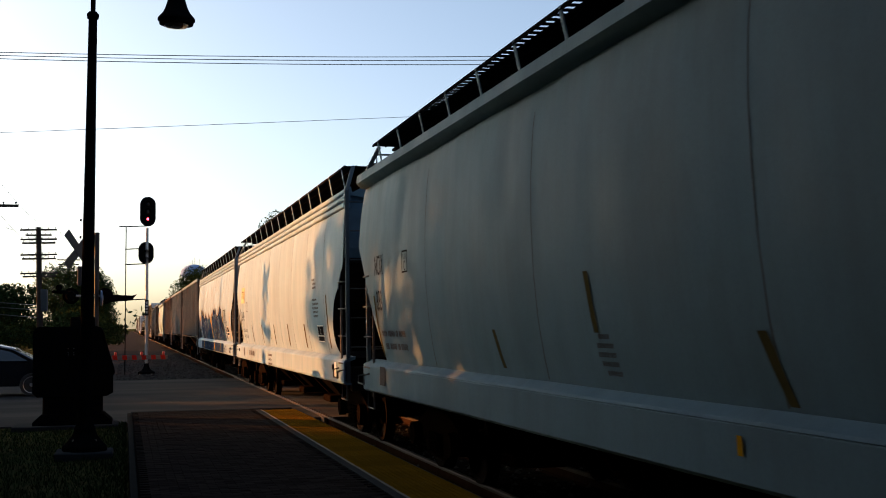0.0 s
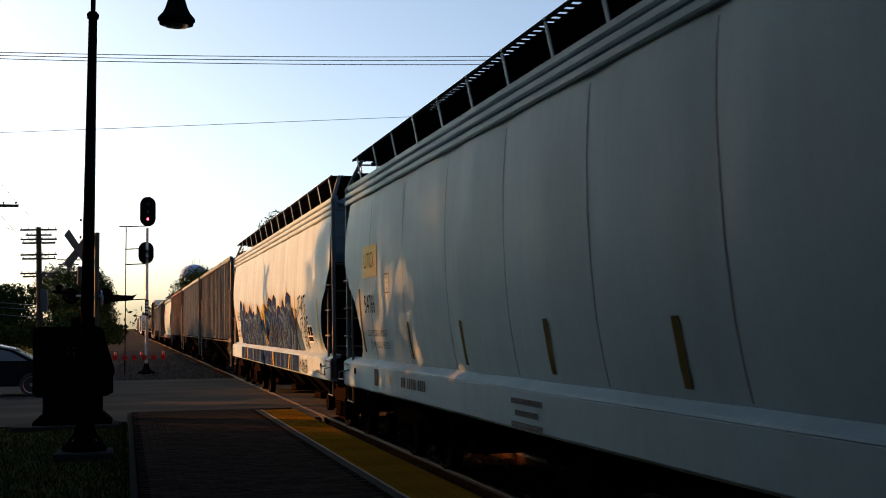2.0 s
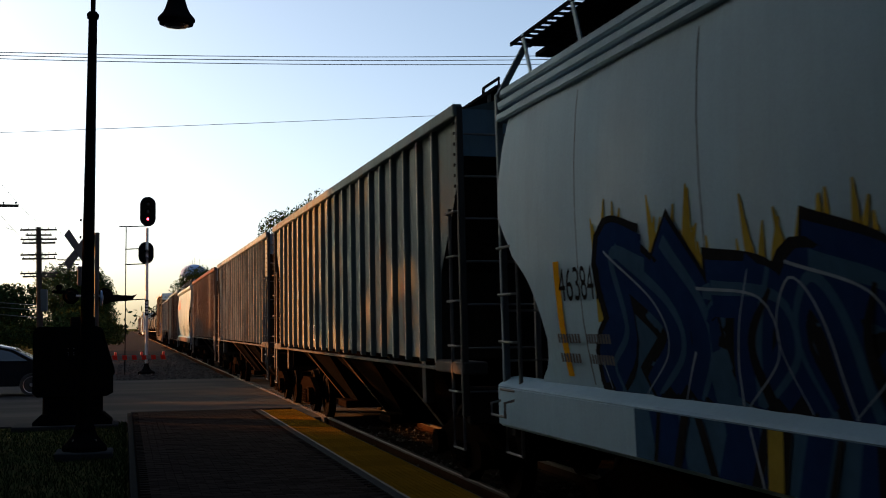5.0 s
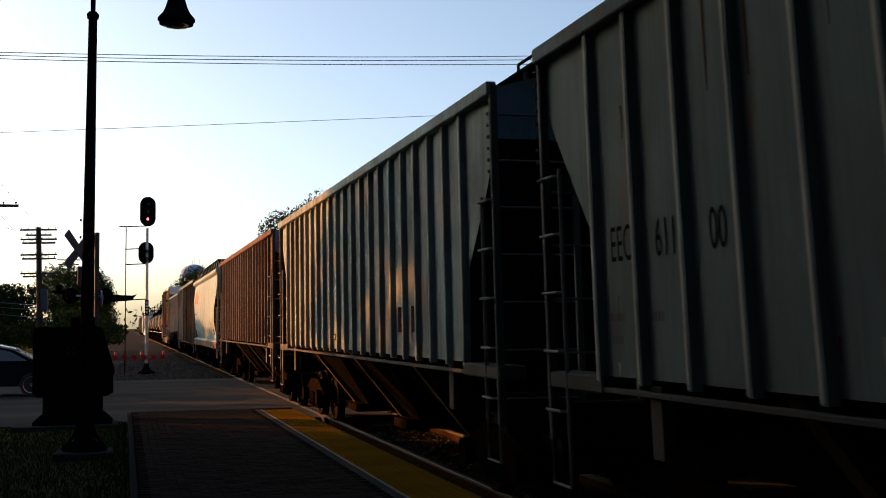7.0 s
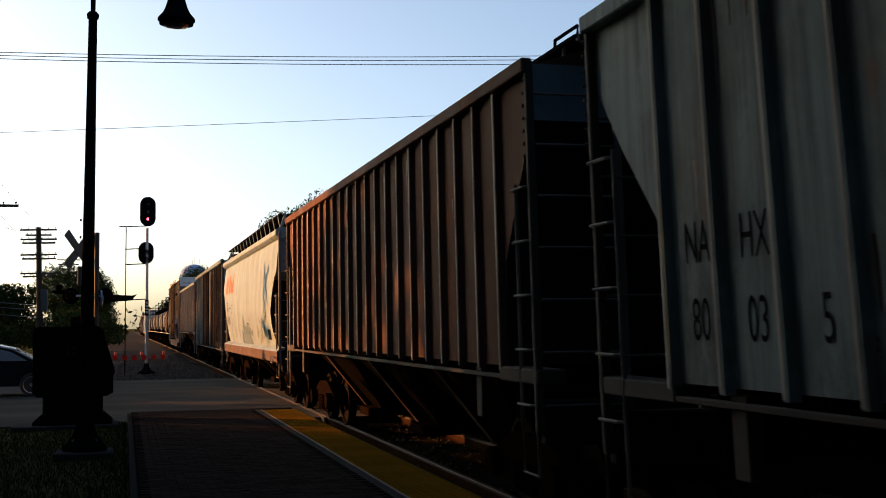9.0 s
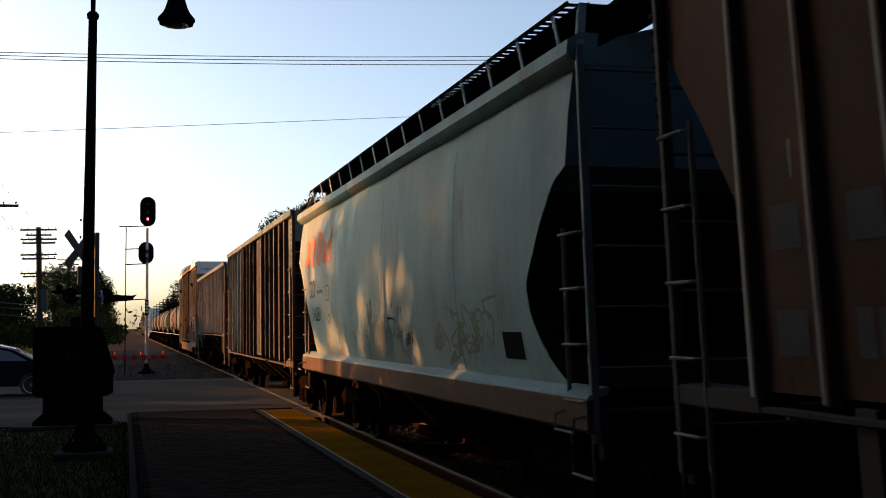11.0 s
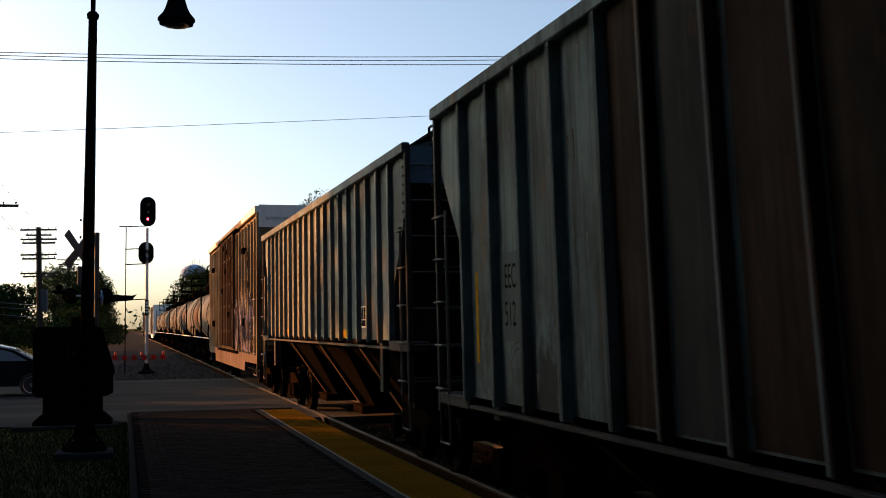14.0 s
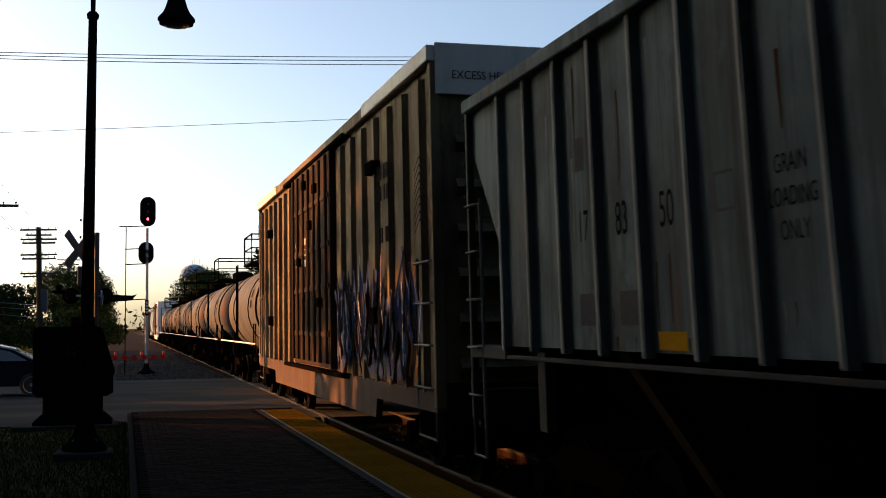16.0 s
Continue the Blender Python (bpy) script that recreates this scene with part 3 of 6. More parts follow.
def build_crossing_signal():
    p = tagged(empty("crossing_signal", pose(-0.85, 32.0, -0.02)), "railway crossing signal with crossbuck, round flashers and lowered striped gate", "crossing signal")
    Bag().tube([(0.14, 0, 0), (0.14, 0, 4.38)], 0.062, 10).make("mast", M_MAST, p, "dull silver mast")
    Bag().lathe([(0.16, 0), (0.16, 0.06), (0.08, 0.12), (0.07, 0.4)], (0.14, 0, 0), 12).make("mast_foot", M_SILVER, p)
    for s in (-1, 1):
        m = pose(-0.31, -0.1 - 0.012 * s, 3.92) @ pose(0, 0, 0, 0, 0, 48) @ pose(0, 0, 0, 0, 45 * s, 0)
        Bag().box(-0.61, 0.61, -0.004, 0.004, -0.115, 0.115, 0, m).make("crossbuck_blade", M_SIGNBACK, p, "bare metal back of a crossbuck blade")
    Bag().tube([(-0.55, 0, 2.74), (0.45, 0, 2.74)], 0.03, 8).make("crossarm", M_SILVER, p)
    for x in (-0.5, 0.34):
        d = Bag().lathe([(0.20, 0.0), (0.21, 0.015), (0.20, 0.03)], (x, 0.12, 2.74), 24, "y").make("backplate", M_BLACK, p, "black round backplate")
        Bag().lathe([(0.11, 0.0), (0.13, 0.06), (0.13, 0.16), (0.05, 0.2)], (x, -0.1, 2.74), 16, "y").make("lamp_housing", M_BLACK, d)
        Bag().prism([(x + 0.17 * math.cos(a), 2.74 + 0.17 * math.sin(a)) for a in [math.pi * k / 10 for k in range(11)]] + [(x + 0.15 * math.cos(a), 2.74 + 0.15 * math.sin(a)) for a in [math.pi * k / 10 for k in range(10, -1, -1)]], "y", 0.14, 0.42).make("visor", M_BLACK, d)
    Bag().prism([(0.3, 2.78), (1.12, 2.74), (1.15, 2.78), (1.02, 2.62), (0.5, 2.58), (0.3, 2.58)], "y", 0.02, 0.1).make("side_wing", M_BLACK, p, "dark side lamp arm")
    Bag().lathe([(0.20, -0.02), (0.2, 0.02), (0.08, 0.06)], (0.26, -0.06, 2.68), 20, "x").make("side_lens", M_BLUEGLASS, p, "side lens coloured with the blue of the sky in it", True)
    Bag().box(-0.34, -0.22, -0.15, 0.05, 3.0, 3.5, 0.02).make("relay_box", M_SIGNBACK, p, "small grey relay box")
    Bag().box(-0.95, -0.62, -0.1, 0.0, 2.80, 2.88, 0.02).make("rear_lamp_arm", M_BLACK, p, "grey arm with a rear lamp")
    Bag().box(-0.86, -0.72, -0.16, 0.06, 2.88, 3.02, 0.03).make("rear_lamp", M_BLACK, p)
    Bag().box(-0.22, 0.22, -0.2, 0.25, 0.75, 1.45, 0.03).make("gate_mechanism", M_SILVER, p, "silver gate mechanism housing")
    Bag().box(-0.5, 0.12, -0.05, 0.25, 1.5, 2.2, 0.02).make("counterweight_box", M_BLACK, p)
    arm = Bag().box(0.22, 1.95, 0.33, 0.355, 1.07, 1.18, 0.004).make("gate_arm", M_WHITE, p, "red and white striped gate arm")
    for i in range(7):
        x = 0.36 + i * 0.245
        Bag().prism([(x - 0.05, 1.066), (x + 0.07, 1.066), (x + 0.05, 1.184), (x - 0.07, 1.184)], "y", 0.326, 0.329).make("stripe", M_RED, arm, "red stripe")
    for x in (0.62, 1.28, 1.84):
        Bag().lathe([(0.024, 1.18), (0.034, 1.20), (0.034, 1.26), (0.02, 1.275)], (x, 0.34, 0), 10).make("gate_lamp", M_AMBER, arm, "small red gate lamp")


def build_rail_signal():
    p = tagged(empty("rail_signal", pose(0.93, 54.2, -0.18)), "tall silver rail signal mast showing one red light", "rail signal")
    Bag().tube([(0, 0, 0.1), (0, 0, 6.5)], 0.075, 12, 0.065).make("mast", M_SILVER, p, "aluminium-painted mast")
    Bag().lathe([(0.36, 0.0), (0.36, 0.12), (0.2, 0.2), (0.12, 0.34), (0.09, 0.5)], (0, 0, 0), 12).make("mast_foot", M_BLACK, p, "dark cast foot")

    def head(z, h, w, lit, x0):
        pts = [(x0 + w * math.cos(radians(a)), z + h / 2 - w + w * math.sin(radians(a))) for a in range(0, 181, 18)]
        pts += [(x0 + w * math.cos(radians(a)), z - h / 2 + w + w * math.sin(radians(a))) for a in range(180, 361, 18)]
        hd = Bag().prism(pts, "y", -0.03, 0.0).make("signal_head", M_BLACK, p, "black oval signal backplate")
        Bag().box(x0 - 0.13, x0 + 0.13, 0.0, 0.25, z - h / 2 + 0.2, z + h / 2 - 0.2, 0.03).make("housing", M_BLACK, hd)
        for i, dz in enumerate((0.33, 0.0, -0.33)[-2:] if h < 1.2 else (0.34, 0.0, -0.33)):
            on = lit and i == 2
            q = 0.6 if on else 1.0
            Bag().lathe([(0.095 * q, -0.032), (0.09 * q, -0.045), (0.05 * q, -0.06)], (x0, 0, z + dz), 16, "y").make("lens", M_SIGNAL if on else M_GLASS, hd, "lit red lens" if on else "unlit dark lens", True)
            ring = [(x0 + 0.14 * math.cos(radians(a)), z + dz + 0.14 * math.sin(radians(a))) for a in range(-20, 201, 22)]
            ring += [(x0 + 0.125 * math.cos(radians(a)), z + dz + 0.125 * math.sin(radians(a))) for a in range(200, -21, -22)]
            Bag().prism(ring, "y", -0.28, -0.03).make("visor", M_BLACK, hd)
    head(7.22, 1.32, 0.34, True, 0.03)
    head(5.38, 0.98, 0.33, False, -0.04)
    lad = Bag()
    lad.tube([(-0.92, 0.2, 0.0), (-0.9, 0.2, 6.55)], 0.022, 6)
    lad.tube([(-0.92, 0.55, 0.0), (-0.9, 0.55, 6.55)], 0.022, 6)
    ladder = lad.make("ladder", M_BLACK, p, "thin dark ladder")
    for i in range(20):
        z = 0.3 + i * 0.32
        Bag().tube([(-0.91, 0.2, z), (-0.91, 0.55, z)], 0.012, 5).make("rung", M_BLACK, ladder)
    for z, x0 in ((6.55, -1.2), (5.55, -0.95), (4.87, -0.95), (3.3, -0.95)):
        Bag().tube([(x0, 0.2, z), (0.0, 0.0, z + 0.03)], 0.026, 6).make("bracket", M_BLACK, p)
    Bag().box(-0.08, 0.08, -0.09, 0.0, 2.6, 3.3, 0.01).make("id_plate", M_BLACK, p, "small dark plate with pale bars")
    for i in range(4):
        Bag().box(-0.04, 0.04, -0.094, -0.091, 2.7 + i * 0.14, 2.79 + i * 0.14).make("bar", M_WHITEINK, p)
    Bag().box(-0.3, 0.3, -0.3, 0.3, -0.1, 0.02, 0.02).make("footing", M_CONC, p)


def build_sedan():
    p = tagged(empty("sedan", pose(-3.95, 36.4, -0.012)), "dark blue sedan car waiting on the road", "car")
    side = [(-2.35, 0.45), (-2.32, 0.8), (-2.2, 0.93), (-1.55, 1.0), (-0.75, 1.36), (-0.2, 1.44), (0.45, 1.43), (0.9, 1.33), (1.55, 0.98), (2.2, 0.84), (2.33, 0.6), (2.3, 0.35), (1.9, 0.28), (-2.2, 0.3)]
    belt = 0.97
    v, f = [], []
    n = len(side)
    for y, inset in ((-0.88, 1), (-0.80, 0), (0.80, 0), (0.88, 1)):
        for x, z in side:
            zz, yy = z, y
            if inset and z > belt:
                yy = math.copysign(0.88 - (z - belt) * 0.42, y)
                zz = z - 0.02
            elif not inset:
                yy = math.copysign(0.80 - max(0, z - belt) * 0.42, y)
                zz = z + 0.02
            if inset and z < belt:
                zz = z
            v.append((x, yy, zz))
    for k in range(3):
        for i in range(n):
            j = (i + 1) % n
            f.append((k * n + i, k * n + j, (k + 1) * n + j, (k + 1) * n + i))
    f.append(tuple(range(n)))
    f.append(tuple(range(3 * n, 4 * n))[::-1])
    body = Bag().add(v, f).make("body", M_CARPAINT, p, "glossy dark blue body", True)
    for s in (-1, 1):
        def wy(z):
            return s * (0.886 - (z - belt) * 0.42 + 0.004)
        for poly in ([(-1.3, 1.02), (-0.72, 1.3), (-0.2, 1.375), (-0.18, 1.0)], [(-0.1, 1.0), (-0.12, 1.375), (0.4, 1.365), (0.85, 1.25), (1.3, 1.0)]):
            Bag().add([(x, wy(z), z) for x, z in poly] + [(x, wy(z) - s * 0.02, z) for x, z in poly], [tuple(range(len(poly))), tuple(range(2 * len(poly) - 1, len(poly) - 1, -1))]).make("side_window", M_GLASS, body, "dark side window")
        for x in (-1.42, 1.42):
            wheel = share("wheel", Bag().lathe([(0.25, -0.11), (0.31, -0.11), (0.325, -0.08), (0.325, 0.08), (0.31, 0.11), (0.25, 0.11)], (0, 0, 0), 24, "y").mesh("tyre", M_TYRE, True), p, pose(x, s * 0.8, 0.325))
            b = Bag().lathe([(0.24, s * 0.10), (0.23, s * 0.115), (0.2, s * 0.10), (0.06, s * 0.10), (0.05, s * 0.12)], (0, 0, 0), 20, "y")
            b.make("rim", M_RIM, wheel, "bright alloy rim", True)
    Bag().add([(0.92, -0.66, 1.345), (0.92, 0.66, 1.345), (1.52, 0.74, 1.02), (1.52, -0.74, 1.02)], [(0, 1, 2, 3)]).make("windscreen", M_GLASS, body)
    Bag().add([(-0.78, -0.66, 1.375), (-0.78, 0.66, 1.375), (-1.52, 0.74, 1.04), (-1.52, -0.74, 1.04)], [(0, 1, 2, 3)]).make("rear_window", M_GLASS, body)
    for s in (-1, 1):
        Bag().box(2.18, 2.33, s * 0.7 - 0.15, s * 0.7 + 0.15, 0.62, 0.76, 0.03).make("headlight", M_GLASS, p)
        Bag().box(-2.36, -2.25, s * 0.68 - 0.16, s * 0.68 + 0.16, 0.68, 0.84, 0.03).make("tail_light", M_LENS, p)


def utility_pole(x, y, h, arms, lean=0.0, w=1.2):
    p = tagged(empty("utility_pole", pose(x, y, -0.2, 0, lean, 0)), "weathered wooden utility pole with several insulated crossarms", "utility pole", "utility poles along the track")
    Bag().tube([(0, 0, 0), (0, 0, h * 0.5), (0, 0, h)], 0.21, 10, 0.15).make("pole", M_WOODPOLE, p)
    for z, ww in arms:
        arm = Bag().box(-ww, ww, -0.06, 0.06, z - 0.055, z + 0.055, 0.01).make("crossarm", M_WOODPOLE, p)
        for k in range(6):
            xx = -ww + 0.1 + k * (2 * ww - 0.2) / 5
            if abs(xx) > 0.18:
                Bag().lathe([(0.015, 0.05), (0.015, 0.08), (0.04, 0.1), (0.04, 0.13), (0.02, 0.16)], (xx, 0, z), 7).make("insulator", M_GLASS, arm)
        for s in (-1, 1):
            Bag().tube([(s * ww * 0.42, 0.07, z - 0.03), (0, 0.1, z - 0.34)], 0.018, 5).make("brace", M_WOODPOLE, arm)
    return p


def wire(a, b, sag, r=0.012, n=14):
    a, b = Vector(a), Vector(b)
    pts = [a.lerp(b, k / n) - Vector((0, 0, sag * 4 * (k / n) * (1 - k / n))) for k in range(n + 1)]
    ob = Bag().tube(pts, r, 5).make("overhead_wire", M_WIRE)
    tagged(ob, "thin dark overhead wire hanging between poles", "wire", "overhead wires")


def build_poles():
    four = [(8.43, 1.13), (8.09, 0.8), (7.82, 1.12), (7.58, 1.02), (6.83, 1.12), (6.57, 1.05), (5.64, 1.15), (5.44, 1.0)]
    p = utility_pole(-5.2, 80.0, 8.6, four, -1.2)
    Bag().box(0.06, 0.5, -0.2, 0.2, 3.2, 4.6, 0.05).make("transformer", M_SIGNBACK, p, "grey transformer can")
    utility_pole(-5.3, 49.0, 7.6, [(6.9, 1.25)])
    utility_pole(-6.0, 136.0, 9.9, [(9.6, 1.2), (9.1, 1.1), (8.6, 1.2)])
    utility_pole(-5.4, 6.0, 9.4, [(9.0, 1.25), (8.5, 1.25)])
    for dx, z0, z1 in ((-1.15, 7.95, 8.2), (1.1, 7.95, 8.2), (-0.6, 7.95, 7.9), (0.7, 7.2, 6.6)):
        wire((-5.3 + dx, 49, z0 - 1.0), (-5.2 + dx, 80, z1), 0.35, 0.008)
        wire((-5.4 + dx, 6, z0 + 0.9), (-5.3 + dx, 49, z0 - 1.0), 0.5, 0.008)
        wire((-5.2 + dx, 80, z1), (-6.0 + dx, 136, z1 + 1.1), 0.5, 0.01)
    for z0, z1 in ((11.04, 14.46), (10.99, 14.27), (10.99, 14.0)):
        wire((-36, 40, z0), (46, 40, z1), 1.7, 0.014, 30)
    wire((-36, 41, 6.24), (46, 41, 12.29), 0.3, 0.009, 20)
    for x, h in ((-36, 11.3), (46, 14.7)):
        utility_pole(x, 40.3, h, [(h - 0.3, 0.9)])
    for z0, z1 in ((4.6, 3.4), (4.3, 3.1), (4.0, 2.6)):
        wire((-14, 78, z0), (-5.2, 80, z1), 0.2, 0.02)


# ---- trees ----
def crown_mesh(name, seed, lobes, n, leaf, mat):
    """Many small leaf clumps spread through uneven lobes (x, y, z, rx, ry, rz)."""
    r = np.random.RandomState(seed)
    lob = np.array(lobes)
    pick = r.choice(len(lob), n, p=(lob[:, 3] * lob[:, 4] * lob[:, 5]) / (lob[:, 3] * lob[:, 4] * lob[:, 5]).sum())
    d = r.normal(size=(n, 3))
    d /= np.linalg.norm(d, axis=1)[:, None]
    rad = 0.45 + 0.55 * r.rand(n) ** 0.5
    rad *= 1 + 0.22 * np.sin(d[:, 0] * 5 + pick) * np.cos(d[:, 2] * 6 + d[:, 1] * 4)
    c = lob[pick, :3] + d * rad[:, None] * lob[pick, 3:]
    u = r.normal(size=(n, 3))
    u /= np.linalg.norm(u, axis=1)[:, None]
    w = np.cross(u, r.normal(size=(n, 3)))
    w /= np.linalg.norm(w, axis=1)[:, None]
    s = leaf * (0.5 + r.rand(n))[:, None]
    v = np.stack([c - u * s, c - w * s * 0.45, c + u * s, c + w * s * 0.45], 1).reshape(-1, 3)
    me = bpy.data.meshes.new(name)
    me.vertices.add(4 * n)
    me.vertices.foreach_set("co", v.ravel())
    me.loops.add(4 * n)
    me.loops.foreach_set("vertex_index", np.arange(4 * n))
    me.polygons.add(n)
    me.polygons.foreach_set("loop_start", np.arange(0, 4 * n, 4))
    me.materials.append(mat)
    me.update(calc_edges=True)
    return me


def tree(m, seed, height, width, n=5000, leaf=0.16, mat=None, low=0.3, label="leafy green deciduous tree", group="trees along the line"):
    r = random.Random(seed)
    p = tagged(empty("tree", m), label, "tree", group)
    th = height * 0.62
    bend = [(r.uniform(-0.2, 0.2), r.uniform(-0.2, 0.2), th * k / 4) if k else (0, 0, -0.3) for k in range(5)]
    b = Bag().tube(bend, height * 0.026, 9, height * 0.012)
    lobes = [(0, 0, height * 0.66, width * 0.36, width * 0.36, height * 0.3)]
    for k in range(9):
        a = k * 2.4 + r.uniform(-0.4, 0.4)
        z = height * r.uniform(low + 0.08, 0.84)
        reach = width * 0.5 * r.uniform(0.55, 0.9) * (1.0 if z < 0.65 * height else 0.62)
        tip = (reach * math.cos(a), reach * math.sin(a), z)
        b.tube([(0, 0, z * 0.62), (tip[0] * 0.5, tip[1] * 0.5, z * 0.86), tip], height * 0.011, 6, height * 0.004)
        s = r.uniform(0.16, 0.26)
        lobes.append((*tip, width * s, width * s, height * s * 0.55))
    b.make("trunk", M_BARK, p, "", True)
    me = crown_mesh("crown", seed, lobes, n, leaf, mat or M_LEAF)
    ob = new("crown", me)
    ob.parent = p
    return p


def airy_tree(m, seed, height, masses, per, leaf=0.12):
    """A tree of separate leaf clumps with gaps, which lets patches of sun through.
    masses: (clumps, y, z, half width y, half height, half width x, least and largest clump), in the tree's own space."""
    r = random.Random(seed)
    p = tagged(empty("tree", m), "airy old leafy tree with gaps between its clumps", "tree", "shade trees beside the lawn")
    b = Bag().tube([(0, 0, -0.3), (0.15, 0.1, height * 0.3), (0.0, -0.6, height * 0.7)], height * 0.024, 9, height * 0.01)
    lobes = []
    for n, cy, cz, ry, rz, rx, small, large in masses:
        k = 0
        while k < n:
            u, v, w = [r.uniform(-1, 1) for _ in range(3)]
            if u * u + v * v + w * w > 1:
                continue
            s = r.uniform(small, large)
            tip = (u * rx, cy + v * ry, cz + w * rz)
            lobes.append((*tip, s, s, s * 0.8))
            if k % 7 == 0:
                b.tube([(0, 0.1, tip[2] * 0.6), (tip[0] * 0.5, tip[1] * 0.5, tip[2] * 0.85), tip], height * 0.006, 5, height * 0.002)
            k += 1
    b.make("trunk", M_BARK, p, "", True)
    ob = new("crown", crown_mesh("crown", seed, lobes, len(lobes) * per, leaf, M_LEAF))
    ob.parent = p
    return p


def build_trees():
    # bushes and trees left of the track, beyond the road
    t = tree(pose(-9.6, 66, -0.2), 11, 5.4, 8.5, 9500, 0.12, M_LEAF, 0.05, "dense dark green hedge tree by the road")
    copy_thing(t, pose(-13.5, 60, -0.2, 0, 0, 70))
    for x, y, a in ((-9.0, 86, 140), (-12.5, 75, 30), (-12.0, 96, 200), (-11.5, 105, 310), (-13.0, 118, 95)):
        copy_thing(t, pose(x, y, -0.2, 0, 0, a))
    t2 = tree(pose(-5.6, 112, -0.2), 21, 8.2, 6.5, 20000, 0.105, M_LEAF_B, 0.05)
    copy_thing(t2, pose(-3.6, 150, -0.2, 0, 0, 60))
    t3 = tree(pose(-4.4, 180, -0.2), 31, 11.0, 7.0, 16000, 0.13, M_LEAF, 0.04)
    copy_thing(t3, pose(-6.5, 230, -0.2, 0, 0, 90))
    copy_thing(t3, pose(-7.0, 300, -0.2, 0, 0, 190))
    b = tree(pose(-4.2, 98, -0.2), 41, 3.8, 5.5, 5000, 0.12, M_LEAF_B, 0.0, "low sunlit shrub beside the track")
    copy_thing(b, pose(-7.6, 92, -0.2, 0, 0, 50))
    # unseen copies, added to keep the low sun off the undercarriages
    for x, y, a in ((-10.6, 51.5, 20), (-10.0, 56.5, 145), (-10.4, 61.0, 250), (-9.6, 71.0, 80), (-10.0, 78.5, 330)):
        copy_thing(b, pose(x, y, -0.2, 0, 0, a))
    copy_thing(b, pose(-2.9, 128, -0.2, 0, 0, 110))
    # right of the track, their tops show over the train
    r1 = tree(pose(15.9, 92, -0.2), 51, 13.0, 12.0, 42000, 0.105, M_LEAF_B, 0.25)
    r2 = tree(pose(10.2, 178, -0.3), 55, 11.4, 9.4, 26000, 0.13, M_LEAF_B, 0.2)
    copy_thing(r2, pose(14.0, 190, -0.2, 0, 0, 170))
    # the tall row left of the platform, which shades it
    big = tree(pose(-17.0, 20.0, -0.2), 61, 13.0, 11.0, 28000, 0.19, M_LEAF, 0.04, "leafy shade tree beside the station lawn", "shade trees beside the lawn")
    # copies with y below zero are added, unseen, to block sky light
    for x, y, a, z in ((-13.5, 20.3, 250, 0), (-18.5, 24.0, 35, 0), (-10.0, 14.0, 80, 0), (-9.6, 6.0, 150, 0), (-9.4, -2.5, 230, 0), (-18.0, 14.0, 300, 0.0), (-15.0, 6.0, 45, 0),
                       (-8.6, -11, 20, 0), (-9, -20, 95, -0.2), (-17, -2, 10, 0), (11.5, -8, 310, 0), (-13, -9, 120, 0), (-25.0, 18.0, 200, 0)):
        copy_thing(big, pose(x, y, z, 0, 0, a))
    # ring of tall trees added out of view, to dim the sky light
    tall = tree(pose(-5.6, -3.5, -0.2), 64, 20.0, 12.5, 24000, 0.2, M_LEAF, 0.2, "very tall tree added behind the platform to block sky light", "shade trees beside the lawn")
    for x, y, a in ((-2.6, -12.0, 200), (5.5, -17.0, 300), (-8.0, -21.0, 40), (13, -16, 130), (2.5, -25, 250), (-7.5, 3.5, 75), (-4.0, -9.0, 15), (11.5, -5.0, 160), (11.5, 2.0, 222), (-1.0, -18.0, 333), (9.5, -12.0, 111)):
        copy_thing(tall, pose(x, y, -0.2, 0, 0, a))
    airy_tree(pose(-35.0, 46.8, -0.2), 112, 17.5, ((140, -3.8, 14.1, 5.6, 3.6, 4.0, 0.4, 0.8), (55, -1.2, 11.1, 5.4, 1.5, 3.5, 0.26, 0.55)), 270)
    # tall trees added out of view farther along the road, which keep the sun off the track bed and the platform
    far = tree(pose(-44.0, 49.4, -0.2), 79, 11.0, 6.4, 14000, 0.2, M_LEAF, 0.0, "tall tree added beyond the road to shade the track bed", "tall trees beyond the road")
    for x, y, a in ((-44.6, 54.0, 70), (-43.2, 58.2, 160), (-40.5, 47.6, 250), (-44.4, 62.6, 310), (-43.6, 67.0, 30), (-44.8, 71.3, 115), (-43.9, 75.5, 205), (-44.5, 79.8, 290)):
        copy_thing(far, pose(x, y, -0.2, 0, 0, a))
    # a low row added out of view beyond the road, which keeps the low sun off the asphalt
    row = tree(pose(-18.0, 54.0, -0.2), 77, 5.4, 6.0, 6000, 0.16, M_LEAF, 0.0, "low dense tree of a row added beyond the road to shade it", "low trees beyond the road")
    for x, y, a in ((-22.5, 55, 60), (-27, 54.5, 130), (-31.5, 56, 200), (-36.5, 57, 290), (-42, 58, 20), (-47, 60, 110), (-52, 62, 170)):
        copy_thing(row, pose(x, y, -0.2, 0, 0, a))
    # shrubs added out of view as a sun screen for platform and track
    shrub = tree(pose(-5.2, 21.6, -0.2), 75, 3.3, 4.0, 9000, 0.11, M_LEAF, 0.0, "low dense shrub added on the lawn to shade the platform", "shrubs on the lawn")
    for x, y, a in ((-8.4, 22.2, 40), (-11.5, 22.6, 10), (-6.8, 22.4, 210), (-14.5, 22.8, 300), (-5.0, 18.6, 100), (-5.4, 15.0, 170), (-5.2, 11.2, 260)):
        copy_thing(shrub, pose(x, y, -0.2, 0, 0, a))
